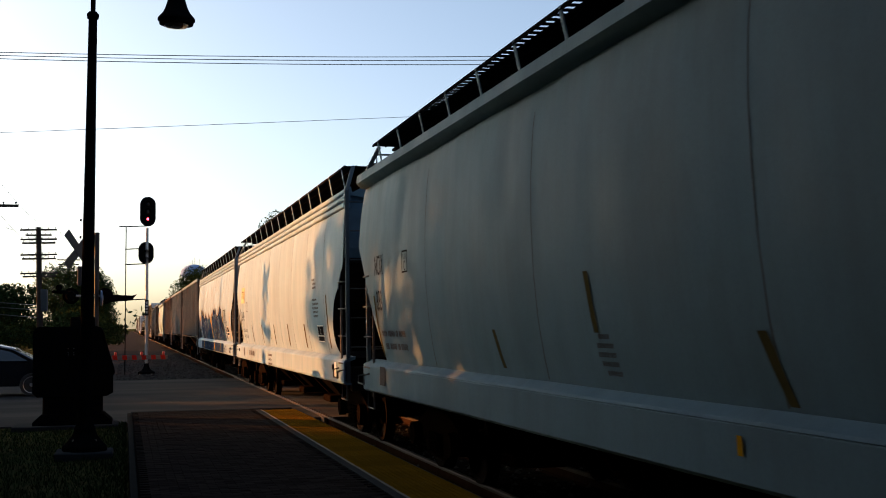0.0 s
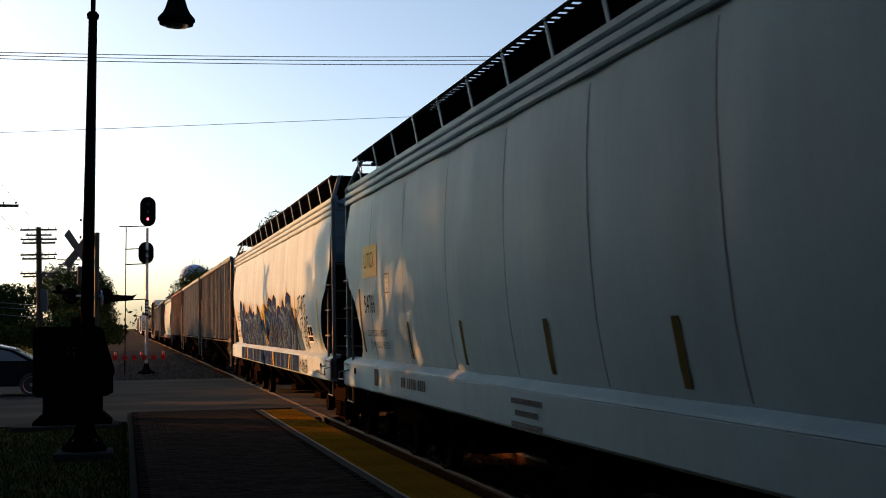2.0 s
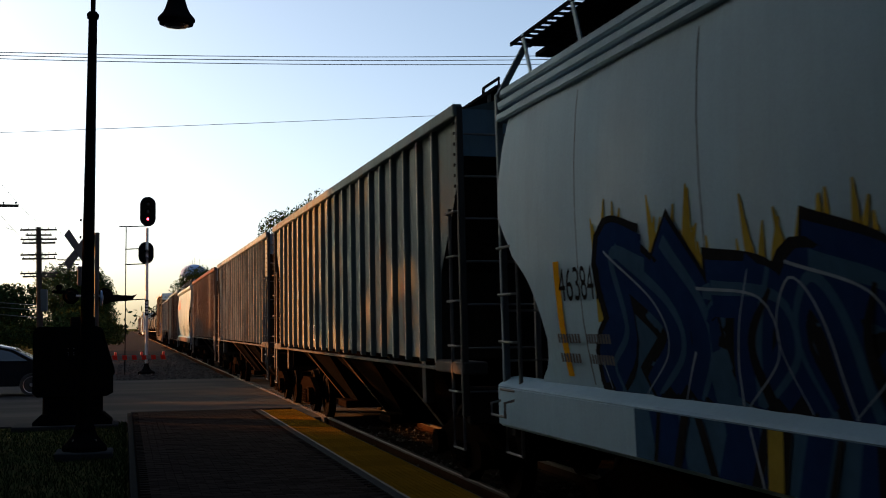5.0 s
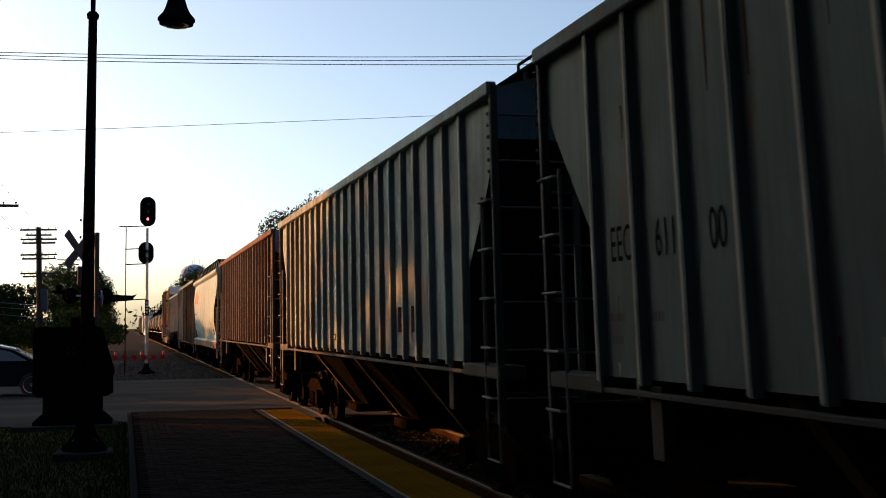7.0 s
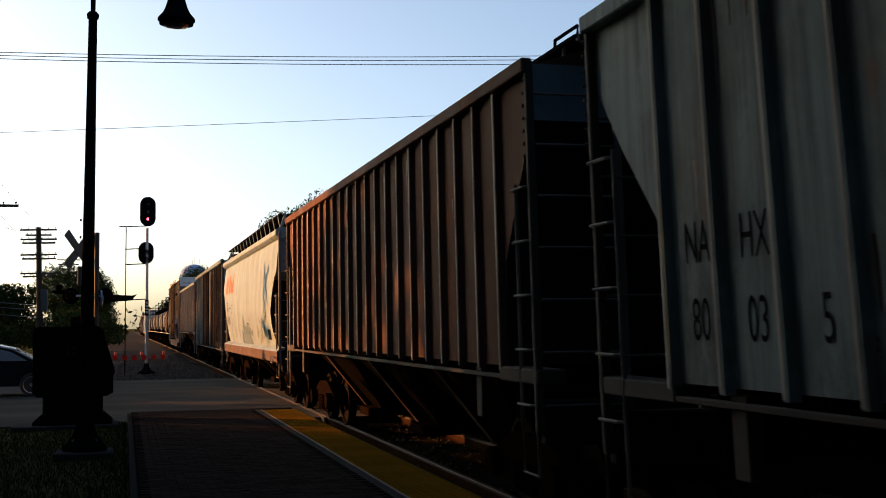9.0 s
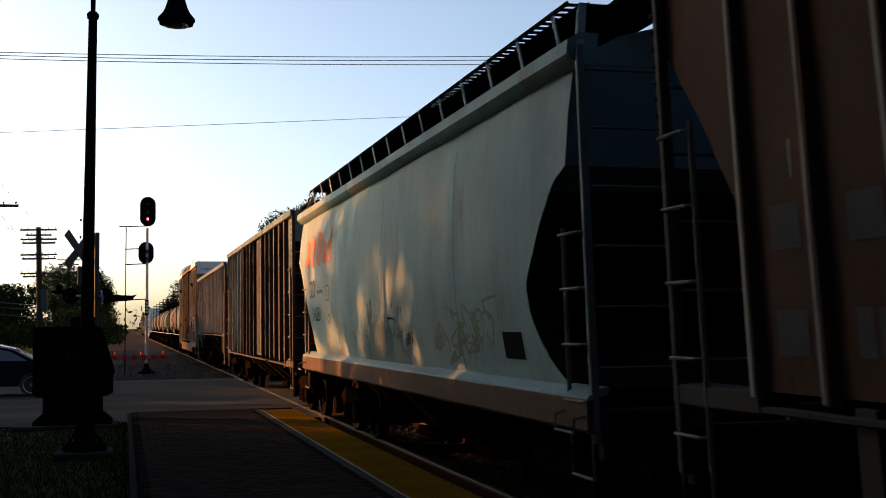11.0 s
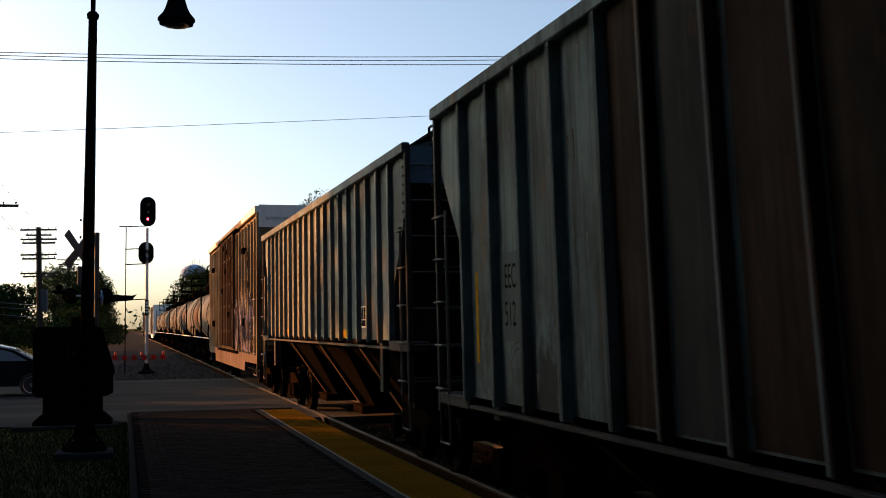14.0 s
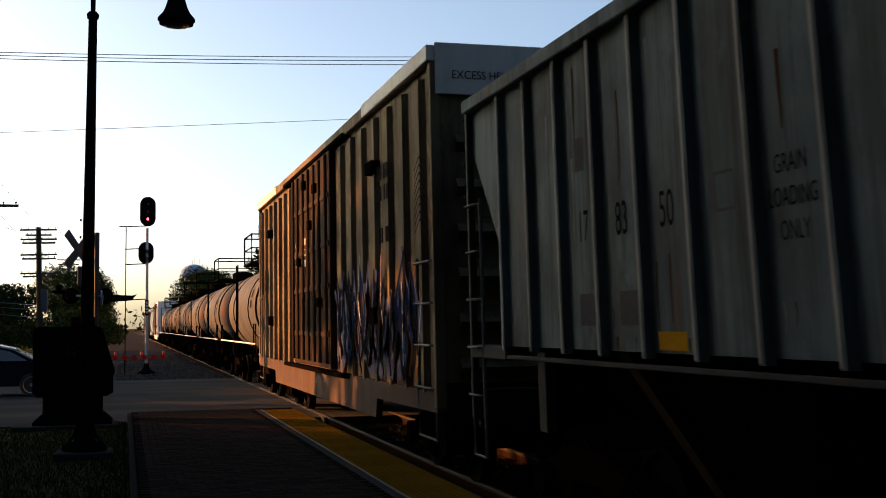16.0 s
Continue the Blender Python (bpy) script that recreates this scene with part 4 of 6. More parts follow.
    # a dense hedge row added behind the far side of the track, which blocks light under and between the cars
    hedge = tree(pose(11.2, 6.0, -0.2), 81, 7.2, 7.0, 9000, 0.2, M_LEAF, 0.0, "dense dark hedge tree added behind the track to block light", "hedge behind the track")
    for k in range(1, 14):
        copy_thing(hedge, pose(11.2 + 0.8 * math.sin(k * 2.0), 6.0 + k * 5.2, -0.2 - 0.4 * (k % 3), 0, 0, 77 * k))


def build_water_tower():
    p = tagged(empty("water_tower", pose(21.9, 400, -0.2)), "pale blue spheroid water tower rising over distant trees", "water tower")
    prof = [(0.4, 18.0), (3.0, 18.4), (4.1, 19.2), (4.35, 20.0), (4.0, 21.0), (3.0, 22.0), (1.5, 22.65), (0.2, 22.85)]
    Bag().lathe(prof, (0, 0, 0), 28).make("tank", M_TOWER, p, "pale blue tank", True)
    Bag().lathe([(1.6, 0), (0.9, 2.5), (0.8, 15.5), (1.2, 17.3)], (0, 0, 0), 16).make("stem", M_TOWER, p, "", True)
    for k, top in enumerate((23.6, 24.3, 25.0, 23.8, 24.5)):
        Bag().tube([(0.75 * k - 1.2, 0, 22.2), (0.75 * k - 1.2, 0, top)], 0.06, 5).make("antenna", M_BAR, p)


def build_closing():
    # a plain unseen wall added behind the platform, which blocks light, and far tree lines close the place
    b = Bag().box(-9.0, -2.5, -19.0, -8.0, 0, 5.2, 0.05)
    w = tagged(b.make("wall_closing", M_BRICKWALL), "plain dark wall added unseen behind the lawn to block light", "wall", kind="structure")
    r = np.random.RandomState(9)
    lobes = []
    for i in range(160):
        a = i / 160 * 2 * math.pi
        d = 620 + r.rand() * 200
        lobes.append((d * math.sin(a), d * math.cos(a), 4.0, 24, 24, 5.5 + 5 * r.rand()))
    me = crown_mesh("distant_woods", 12, lobes, 26000, 1.6, M_LEAF)
    tagged(new("distant_woods", me), "low distant line of dark woods on the horizon", "woods", kind="stuff")


build_road()
build_ballast()
build_track()
build_lawn()
build_lamp_post()
build_cabinet()
build_crossing_signal()
build_rail_signal()
build_sedan()
build_poles()
build_trees()
build_water_tower()
build_closing()


# ---- the train ----
CARS = []       # (thing, middle of the car along the track at the clip's start, wheelsets)
SPEED, GAIN = 9.033, 0.0065      # metres a second, and how much it gains each second


def gone(t):
    """How far the train has rolled at t seconds."""
    return SPEED * t + GAIN * t * t / 2


WHEEL = Bag()
for s in (-1, 1):
    x = s * 0.755
    prof = [(0.06, -0.07), (0.16, -0.07), (0.19, -0.03), (0.38, -0.03), (0.40, -0.065), (0.457, -0.065), (0.462, 0.04), (0.49, 0.05), (0.49, 0.075), (0.40, 0.08), (0.38, 0.02), (0.2, 0.01), (0.16, 0.06), (0.06, 0.06)]
    WHEEL.lathe([(r, -s * h if s > 0 else h) for r, h in prof], (x, 0, 0), 22, "x")
    WHEEL.box(x - 0.045 if s < 0 else x + 0.035, x - 0.035 if s < 0 else x + 0.045, -0.3, 0.3, -0.02, 0.02)
WHEEL.tube([(-0.98, 0, 0), (0.98, 0, 0)], 0.075, 10)
ME_WHEELSET = WHEEL.mesh("wheelset", M_WHEEL, True)


def side_frame_mesh():
    b = Bag()
    p = [(-1.12, 0.36), (-1.12, 0.56), (-0.86, 0.66), (-0.45, 0.80), (0.45, 0.80), (0.86, 0.66), (1.12, 0.56), (1.12, 0.36), (0.98, 0.33), (0.72, 0.42), (0.36, 0.22), (-0.36, 0.22), (-0.72, 0.42), (-0.98, 0.33)]
    b.prism(p, "x", -0.055, 0.055)
    for y in (-0.89, 0.89):
        b.lathe([(0.15, -0.17), (0.15, -0.06), (0.1, -0.02), (0.1, 0.1)], (0, y, 0.46), 12, "x")
    for y in (-0.18, 0.0, 0.18):
        for k in range(5):
            b.lathe([(0.07, 0.0), (0.075, 0.02), (0.07, 0.04)], (-0.07, y, 0.27 + k * 0.055), 8, "z")
    return b.mesh("side_frame", M_RUSTY)


ME_FRAME = side_frame_mesh()


def trucks(car, half, wheelbase=1.78, inset=2.0):
    sets = []
    for s in (-1, 1):
        yc = s * (half - inset)
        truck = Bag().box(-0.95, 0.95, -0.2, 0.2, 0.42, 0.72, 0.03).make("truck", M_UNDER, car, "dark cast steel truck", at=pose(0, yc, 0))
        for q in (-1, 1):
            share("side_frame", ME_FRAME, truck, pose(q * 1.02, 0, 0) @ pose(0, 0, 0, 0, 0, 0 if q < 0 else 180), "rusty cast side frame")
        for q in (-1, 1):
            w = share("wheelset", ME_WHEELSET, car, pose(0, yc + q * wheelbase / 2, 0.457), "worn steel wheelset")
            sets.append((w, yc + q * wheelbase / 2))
    return sets


def couplers(car, half, mat=None):
    for s in (-1, 1):
        b = Bag().box(-0.11, 0.11, min(s * half, s * (half + 0.45)), max(s * half, s * (half + 0.45)), 0.76, 0.98, 0.02)
        b.box(-0.16, 0.16, min(s * (half + 0.42), s * (half + 0.66)), max(s * (half + 0.42), s * (half + 0.66)), 0.72, 1.02, 0.04)
        b.tube([(0.3, s * half, 0.85), (0.32, s * (half + 0.3), 0.55), (0.2, s * (half + 0.66), 0.5)], 0.03, 6)
        b.make("coupler", M_UNDER, car, "dark knuckle coupler with air hose")


def ladders(car, half, xs, z0, z1, width=0.42, post_top=None, mat=None, step=0.42, stile_from=None):
    """Corner ladders on both sides of both ends: an outer stile, an inner stile and rungs."""
    for s in (-1, 1):
        for q in (-1, 1):
            x = q * xs
            b = Bag().tube([(x, s * (half - width), z0), (x, s * (half - width), z1)], 0.02, 8)
            lad = b.make("ladder", mat or M_BAR, car, "side ladder with bare metal rungs")
            n = int((z1 - z0) / step) + 1
            for k in range(n):
                z = z1 - 0.06 - k * step
                if z < z0:
                    break
                Bag().tube([(x, s * (half - 0.06), z), (x + q * 0.05, s * (half - 0.09), z), (x + q * 0.05, s * (half - width + 0.03), z), (x, s * (half - width), z)], 0.014, 6).make("rung", M_BAR, lad)
            # stirrup below the sill
            Bag().tube([(x, s * (half - 0.06), z0 + 0.02), (x, s * (half - 0.06), z0 - 0.38), (x, s * (half - width), z0 - 0.38), (x, s * (half - width), z0 + 0.02)], 0.016, 6).make("stirrup", M_BAR, lad)


def v_pockets(car, half, mat, top, n, flange, xw=1.2, span=None):
    """Discharge hoppers between the trucks, each with sloping sheets, side flanges and a gate."""
    span = span or (half - 1.6) * 2
    w = span / n
    for k in range(n):
        yc = -span / 2 + w * (k + 0.5)
        hy, hx = w * 0.47, xw + 0.3
        vs = [(sx * hx, yc + sy * hy, top) for sy in (-1, 1) for sx in (-1, 1)] + [(sx * 0.45, yc + sy * 0.36, 0.42) for sy in (-1, 1) for sx in (-1, 1)]
        b = Bag().add(vs, [(0, 1, 5, 4), (1, 3, 7, 5), (3, 2, 6, 7), (2, 0, 4, 6), (4, 5, 7, 6), (0, 2, 3, 1)])
        pk = b.make("hopper_pocket", mat, car, "sloping discharge hopper pocket")
        for q in (-1, 1):
            y = yc + 0.5
            f = Bag().add([(q * (hx + d), y + e, top) for d in (-0.06, 0.06) for e in (-0.09, 0.09)] + [(q * (0.5 + d), y + e, 0.42) for d in (-0.06, 0.06) for e in (-0.09, 0.09)],
                          [(0, 1, 3, 2), (4, 6, 7, 5), (0, 2, 6, 4), (1, 5, 7, 3), (2, 3, 7, 6), (0, 4, 5, 1)])
            f.make("slope_flange", flange, pk, "rusty slope sheet edge")
        Bag().box(-0.7, 0.7, yc - 0.42, yc + 0.42, 0.28, 0.42, 0.02).make("outlet_gate", M_RUSTY, pk, "rusty outlet gate")


def walkway(car, half, z, x_in, x_out, foot, n, mat_bracket, plate):
    """Roof walkways with crossed grating, brackets and end platforms."""
    for q in (-1, 1):
        b = Bag()
        for xx in np.linspace(x_in, x_out, 6):
            b.box(q * xx - 0.008, q * xx + 0.008, -half + 0.35, half - 0.35, z - 0.035, z)
        k = int(half * 2 / 0.16)
        for i in range(k):
            y = -half + 0.4 + i * (2 * half - 0.8) / (k - 1)
            b.box(min(q * x_in, q * x_out), max(q * x_in, q * x_out), y - 0.01, y + 0.01, z - 0.03, z - 0.005)
        if plate:
            b.box(min(q * x_in, q * (x_out - 0.12)), max(q * x_in, q * (x_out - 0.12)), -half + 0.36, half - 0.36, z - 0.012, z - 0.006)
        wk = b.make("walkway", M_GRATE, car, "dark steel grating roof walkway")
        for i in range(n):
            y = -half + 0.7 + i * (2 * half - 1.4) / (n - 1)
            Bag().add([(q * (foot[0] + d), y + e, foot[1]) for d in (0, 0.012) for e in (-0.03, 0.03)] + [(q * (x_out + d), y + e, z) for d in (0, 0.012) for e in (-0.03, 0.03)],
                      [(0, 1, 3, 2), (4, 6, 7, 5), (0, 2, 6, 4), (1, 5, 7, 3), (2, 3, 7, 6), (0, 4, 5, 1)]).make("bracket", mat_bracket, wk)


def ends_common(car, half, mat, sill_z=1.0):
    for s in (-1, 1):
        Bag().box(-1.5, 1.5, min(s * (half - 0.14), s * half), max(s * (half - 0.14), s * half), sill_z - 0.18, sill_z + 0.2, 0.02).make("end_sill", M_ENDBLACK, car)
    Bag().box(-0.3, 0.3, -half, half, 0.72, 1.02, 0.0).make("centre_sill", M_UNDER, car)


PROFILE = [(1.36, 1.47), (1.6, 1.52), (1.9, 1.565), (2.3, 1.595), (2.7, 1.60), (3.1, 1.585), (3.5, 1.55), (3.8, 1.505), (3.96, 1.47)]
CUT_ROUND = [(1.4, 0.86), (1.5, 1.06), (1.6, 1.16), (1.75, 1.21), (1.95, 1.14), (2.2, 0.95), (2.36, 0.74), (2.43, 0.55), (2.52, 0.48), (2.68, 0.29), (2.84, 0.12), (3.1, 0.1), (3.39, 0.16), (3.76, 0.3), (4.0, 0.34)]
CUT_STRAIGHT = [(1.4, 1.08), (1.58, 0.95), (1.92, 0.7), (2.41, 0.3), (2.75, -0.03), (3.0, -0.3), (3.4, -0.28), (4.0, -0.2)]
CUT_SHOULDER = [(1.4, 1.05), (1.77, 0.98), (2.13, 0.73), (2.54, 0.24), (2.98, -0.28), (3.06, -0.48), (4.0, -0.46)]
CUT_DIAMOND = [(1.4, 0.66), (1.55, 0.9), (1.75, 1.12), (1.95, 1.26), (2.2, 1.31), (2.65, 0.92), (3.0, 0.57), (3.08, 0.31), (4.0, 0.27)]


def smooth_hopper(lead, trail, label, mat, cut0, cut1, panels, flat_eave, end_mat=None, sill_mat=None, sill_low=1.0):
    """A centre-flow hopper car with bulging smooth sides. lead and trail: its ends along the track at the start."""
    half = (trail - lead) / 2
    mid = (trail + lead) / 2
    car = tagged(empty("covered_hopper_car", pose(TRACK, mid - gone(0), 0)), label, "freight car", "freight cars of the train")
    end_mat = end_mat or M_ENDBLUE
    ymin, ymax = -half, half

    def side(y, z):
        base = lerp_list(PROFILE, z)
        ph = ((y + half) / (2 * half) * panels) % 1.0
        return base + 0.02 * math.sin(math.pi * ph) ** 0.7

    zs = list(np.linspace(1.36, 3.96, 34))
    n = panels * 16
    b = Bag()
    for q in (-1, 1):
        vs = []
        for z in zs:
            ya, yb = -half + lerp_list(cut0, z), half - lerp_list(cut1, z)
            for i in range(n + 1):
                y = ya + (yb - ya) * i / n
                vs.append((q * side(y, z), y, z))
        fs = [(j * (n + 1) + i, j * (n + 1) + i + 1, (j + 1) * (n + 1) + i + 1, (j + 1) * (n + 1) + i) for j in range(len(zs) - 1) for i in range(n)]
        b.add(vs, fs)
    b.make("side_sheet", mat, car, "smooth bulging side sheets", True)
    for k in range(1, panels):
        y = -half + 2 * half * k / panels
        d = Decal(side, 0.004)
        d.stroke([(y + 0.004, 1.42), (y - 0.01, 2.4), (y + 0.004, 3.3), (y, 3.66)], 0.022, 0.014)
        d.make("weld_seam", M_SEAM, car)
    # sloping end sheets between the sides
    for s, cut in ((-1, cut0), (1, cut1)):
        vs = []
        for z in zs:
            y = s * (half - lerp_list(cut, z))
            w = lerp_list(PROFILE, z) - 0.004
            vs += [(-w, y - s * 0.01, z), (w, y - s * 0.01, z)]
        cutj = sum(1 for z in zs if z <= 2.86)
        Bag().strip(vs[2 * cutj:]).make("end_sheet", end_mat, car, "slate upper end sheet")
        # below 2.86 m the recess's shade is put into the sheet's colour
        Bag().strip(vs[:2 * cutj + 2]).make("slope_sheet", M_ENDBLACK, car, "sloping end sheet painted black for its shade")
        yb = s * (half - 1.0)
        Bag().box(-1.3, 1.3, min(yb, yb - s * 0.04), max(yb, yb - s * 0.04), 1.0, 3.0).make("bulkhead", M_UNDER, car, "bulkhead coloured black as the shade in the end bay")
    # roof and eaves
    ya, yb = -half + min(lerp_list(cut0, 3.9), 0.12) - 0.04, half - min(lerp_list(cut1, 3.9), 0.12) + 0.04
    rp = [(-1.46, 3.95), (-1.1, 4.14), (-0.6, 4.27), (0.6, 4.27), (1.1, 4.14), (1.46, 3.95), (1.2, 3.9), (-1.2, 3.9)]
    Bag().prism(rp, "y", ya + 0.2, yb - 0.2).make("roof", mat, car)
    for q in (-1, 1):
        if flat_eave:
            pr = [(q * 1.40, 3.84), (q * 1.56, 3.86), (q * 1.63, 3.93), (q * 1.62, 4.04), (q * 1.52, 4.1), (q * 1.36, 4.1)]
            Bag().prism(pr, "y", ya, yb).make("eave", mat, car, "rounded eave beam", True)
        else:
            for z, x in ((3.765, 1.53), (3.88, 1.515), (3.99, 1.50)):
                Bag().prism([(q * (x - 0.06), z - 0.045), (q * (x + 0.03), z - 0.04), (q * (x + 0.045), z - 0.02), (q * (x + 0.045), z + 0.03), (q * (x - 0.04), z + 0.06)], "y", ya, yb).make("eave", mat, car, "stepped eave rail")
        # side sill with a sloping ledge
        pr = [(q * 1.43, 1.41), (q * 1.505, 1.40), (q * 1.60, 1.345), (q * 1.615, 1.325), (q * 1.60, 1.31), (q * 1.44, 1.36)]
        Bag().prism(pr, "y", -half + 0.02, half - 0.02).make("sill_ledge", mat, car, "sloping ledge along the sill")
        pr = [(q * 1.606, 1.322), (q * 1.615, 1.312), (q * 1.615, sill_low), (q * 1.58, sill_low - 0.03), (q * 1.48, sill_low - 0.03), (q * 1.46, sill_low), (q * 1.59, sill_low + 0.01), (q * 1.59, 1.31)]
        Bag().prism(pr, "y", -half + 0.02, half - 0.02).make("side_sill", sill_mat or mat, car, "deep side sill")
    # hatches along the roof
    nh = 10
    b = Bag().box(-0.42, 0.42, -half + 0.9, half - 0.9, 4.22, 4.36, 0.02)
    tr = b.make("hatch_trough", M_GRATE, car, "dark roof hatch trough")
    for k in range(nh):
        y = -half + 1.4 + k * (2 * half - 2.8) / (nh - 1)
        Bag().box(-0.45, 0.45, y - 0.62, y + 0.62, 4.36, 4.43, 0.03).make("hatch", mat, tr)
    walkway(car, half, 4.42, 0.6, 1.5, (1.43, 4.05), 15, mat, True)
    for s in (-1, 1):
        for q in (-1, 1):
            # corner post which bends in to the walkway
            x, y = q * 1.54, s * (half - 0.05)
            overhang = flat_eave and s > 0
            top = 2.72 if overhang else 4.0
            Bag().box(x - 0.03, x + 0.03, y - 0.03, y + 0.03, 1.0, top, 0.008).make("corner_post", M_POST, car, "corner post")
            y += 0.3 if overhang else 0.0
            Bag().add([(q * (1.54 + d), y + e, 3.97) for d in (-0.03, 0.03) for e in (-0.03, 0.03)] + [(q * (1.36 + d), y + e - s * 0.35, 4.42) for d in (-0.03, 0.03) for e in (-0.03, 0.03)],
                      [(0, 1, 3, 2), (4, 6, 7, 5), (0, 2, 6, 4), (1, 5, 7, 3), (2, 3, 7, 6), (0, 4, 5, 1)]).make("roof_brace", M_POST, car, "slanting roof brace")
        for q in (-1, 1):
            Bag().tube([(q * 1.61, s * (half - 0.08), 1.2), (q * 1.7, s * (half - 0.08), 1.18), (q * 1.7, s * (half - 0.08), 1.08), (q * 1.7, s * (half - 0.46), 1.08), (q * 1.7, s * (half - 0.46), 1.2), (q * 1.61, s * (half - 0.46), 1.22)], 0.013, 6).make("sill_grab", M_BAR, car)
        b = Bag().box(-1.15, 1.15, min(s * (half - 0.32), s * (half - 0.02)), max(s * (half - 0.32), s * (half - 0.02)), 4.38, 4.42)
        b.make("end_platform", M_GRATE, car, "grating end platform")
        Bag().tube([(-1.05, s * (half - 0.05), 4.42), (-1.05, s * (half - 0.05), 4.56), (-0.3, s * (half - 0.05), 4.56), (-0.3, s * (half - 0.05), 4.42)], 0.016, 6).make("grab_rail", M_BAR, car)
        for k in range(6):
            z = 1.55 + k * 0.45
            Bag().tube([(-1.5, s * (half - 0.02), z), (-0.85, s * (half - 0.02), z)], 0.013, 6).make("end_rung", M_BAR, car)
    ladders(car, half, 1.56, 1.12, 2.62, 0.50)
    ends_common(car, half, mat, 1.05)
    couplers(car, half)
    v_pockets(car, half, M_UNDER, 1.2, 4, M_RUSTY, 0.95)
    sets = trucks(car, half)
    CARS.append((car, mid, sets))
    return car, half, mid, side


def ribbed_hopper(lead, trail, label, mat, ribs, low=1.5, top=4.16, uneven=False, flange=None, side_x=1.50, inset=1.0, rib_of=None):
    """A covered hopper with flat sides stiffened by upright hat-shaped ribs."""
    half = (trail - lead) / 2
    mid = (trail + lead) / 2
    car = tagged(empty("ribbed_hopper_car", pose(TRACK, mid - gone(0), 0)), label, "freight car", "freight cars of the train")
    cut = [(low, inset - 0.04), (2.45, inset - 0.08), (3.1, 0.48), (3.62, 0.06), (top, 0.03)]

    def side(y, z):
        return side_x

    zs = [low, 2.0, 2.45, 2.8, 3.1, 3.4, 3.62, 3.9, top - 0.05]
    b = Bag()
    for q in (-1, 1):
        vs = []
        for z in zs:
            e = half - lerp_list(cut, z)
            for i in range(13):
                vs.append((q * side_x, -e + 2 * e * i / 12, z))
        b.add(vs, [(j * 13 + i, j * 13 + i + 1, (j + 1) * 13 + i + 1, (j + 1) * 13 + i) for j in range(len(zs) - 1) for i in range(12)])
    b.make("side_sheet", mat, car, "flat steel side sheets")
    rnd = random.Random(int(lead * 10))
    for k in range(ribs):
        y = -half + inset + k * (2 * half - 2 * inset) / (ribs - 1)
        if uneven and 0 < k < ribs - 1:
            y += rnd.choice((-0.06, 0.0, 0.06))
        if uneven and k == 6:
            continue
        for q in (-1, 1):
            d, w = (0.062, 0.05) if not uneven else (0.085, 0.05)
            poly = [(q * side_x, y - w), (q * (side_x + d), y - w + 0.02), (q * (side_x + d), y + w - 0.02), (q * side_x, y + w)]
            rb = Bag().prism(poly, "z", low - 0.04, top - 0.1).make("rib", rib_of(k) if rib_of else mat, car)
            # pale strip painted for the light that catches the rib's edge
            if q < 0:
                Bag().box(-side_x - d - 0.004, -side_x - d + 0.002, y + w - 0.055, y + w - 0.02, low - 0.03, top - 0.14).make("rib_edge", M_H_EDGE if uneven else M_RIB_EDGE, rb, "pale strip painted as the light on the rib edge")
    for s in (-1, 1):
        vs = []
        for z in zs:
            y = s * (half - lerp_list(cut, z) - 0.005)
            vs += [(-side_x + 0.004, y, z), (side_x - 0.004, y, z)]
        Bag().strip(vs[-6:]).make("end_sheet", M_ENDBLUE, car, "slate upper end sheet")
        # the lower sheet is coloured black for the shade in the bay
        Bag().strip(vs[:-4]).make("slope_sheet", M_ENDBLACK, car, "sloping end sheet painted black for its shade")
        Bag().box(-1.3, 1.3, min(s * (half - 1.3), s * (half - 1.34)), max(s * (half - 1.3), s * (half - 1.34)), 1.0, 2.6).make("bulkhead", M_UNDER, car, "bulkhead coloured black as the shade in the end bay")
    Bag().prism([(-side_x - 0.02, top - 0.06), (-0.9, top + 0.12), (0.9, top + 0.12), (side_x + 0.02, top - 0.06), (1.2, top - 0.1), (-1.2, top - 0.1)], "y", -half + 0.05, half - 0.05).make("roof", mat, car)
    for q in (-1, 1):
        x = q * side_x
        Bag().box(min(x, x + q * 0.10), max(x, x + q * 0.10), -half + 0.03, half - 0.03, top - 0.13, top, 0.012).make("top_chord", mat, car)
        Bag().box(min(x - q * 0.04, x + q * 0.05), max(x - q * 0.04, x + q * 0.05), -half + inset - 0.1, half - inset + 0.1, low - 0.115, low - 0.08, 0.006).make("bottom_angle", M_ENDPOST, car)
        Bag().box(min(q * 1.3, q * 1.56), max(q * 1.3, q * 1.56), -half, -half + inset + 0.05, low - 0.13, low + 0.0, 0.015).make("end_shelf", M_ENDPOST, car)
        Bag().box(min(q * 1.3, q * 1.56), max(q * 1.3, q * 1.56), half - inset - 0.05, half, low - 0.13, low + 0.0, 0.015).make("end_shelf", M_ENDPOST, car)
        for s in (-1, 1):
            y = s * (half - 0.06)
            Bag().box(x - 0.035 + q * 0.03, x + 0.035 + q * 0.03, y - 0.035, y + 0.035, 0.95, top - 0.02, 0.01).make("corner_post", M_ENDPOST, car, "riveted corner post")
            yj = s * (half - 1.9)
            Bag().box(min(q * 1.4, q * 1.5), max(q * 1.4, q * 1.5), yj - 0.09, yj + 0.09, 0.98, low - 0.04, 0.008).make("jacking_plate", M_ENDPOST, car)
            # rivets on the corner post
            rv = Bag()
            for k in range(8):
                rv.lathe([(0.018, 0), (0.018, 0.014), (0.008, 0.02)] if q > 0 else [(0.018, 0), (0.018, -0.014), (0.008, -0.02)], (x + q * 0.08, y, top - 0.2 - k * 0.11), 6, "x")
            rv.make("rivet_row", M_ENDPOST, car)
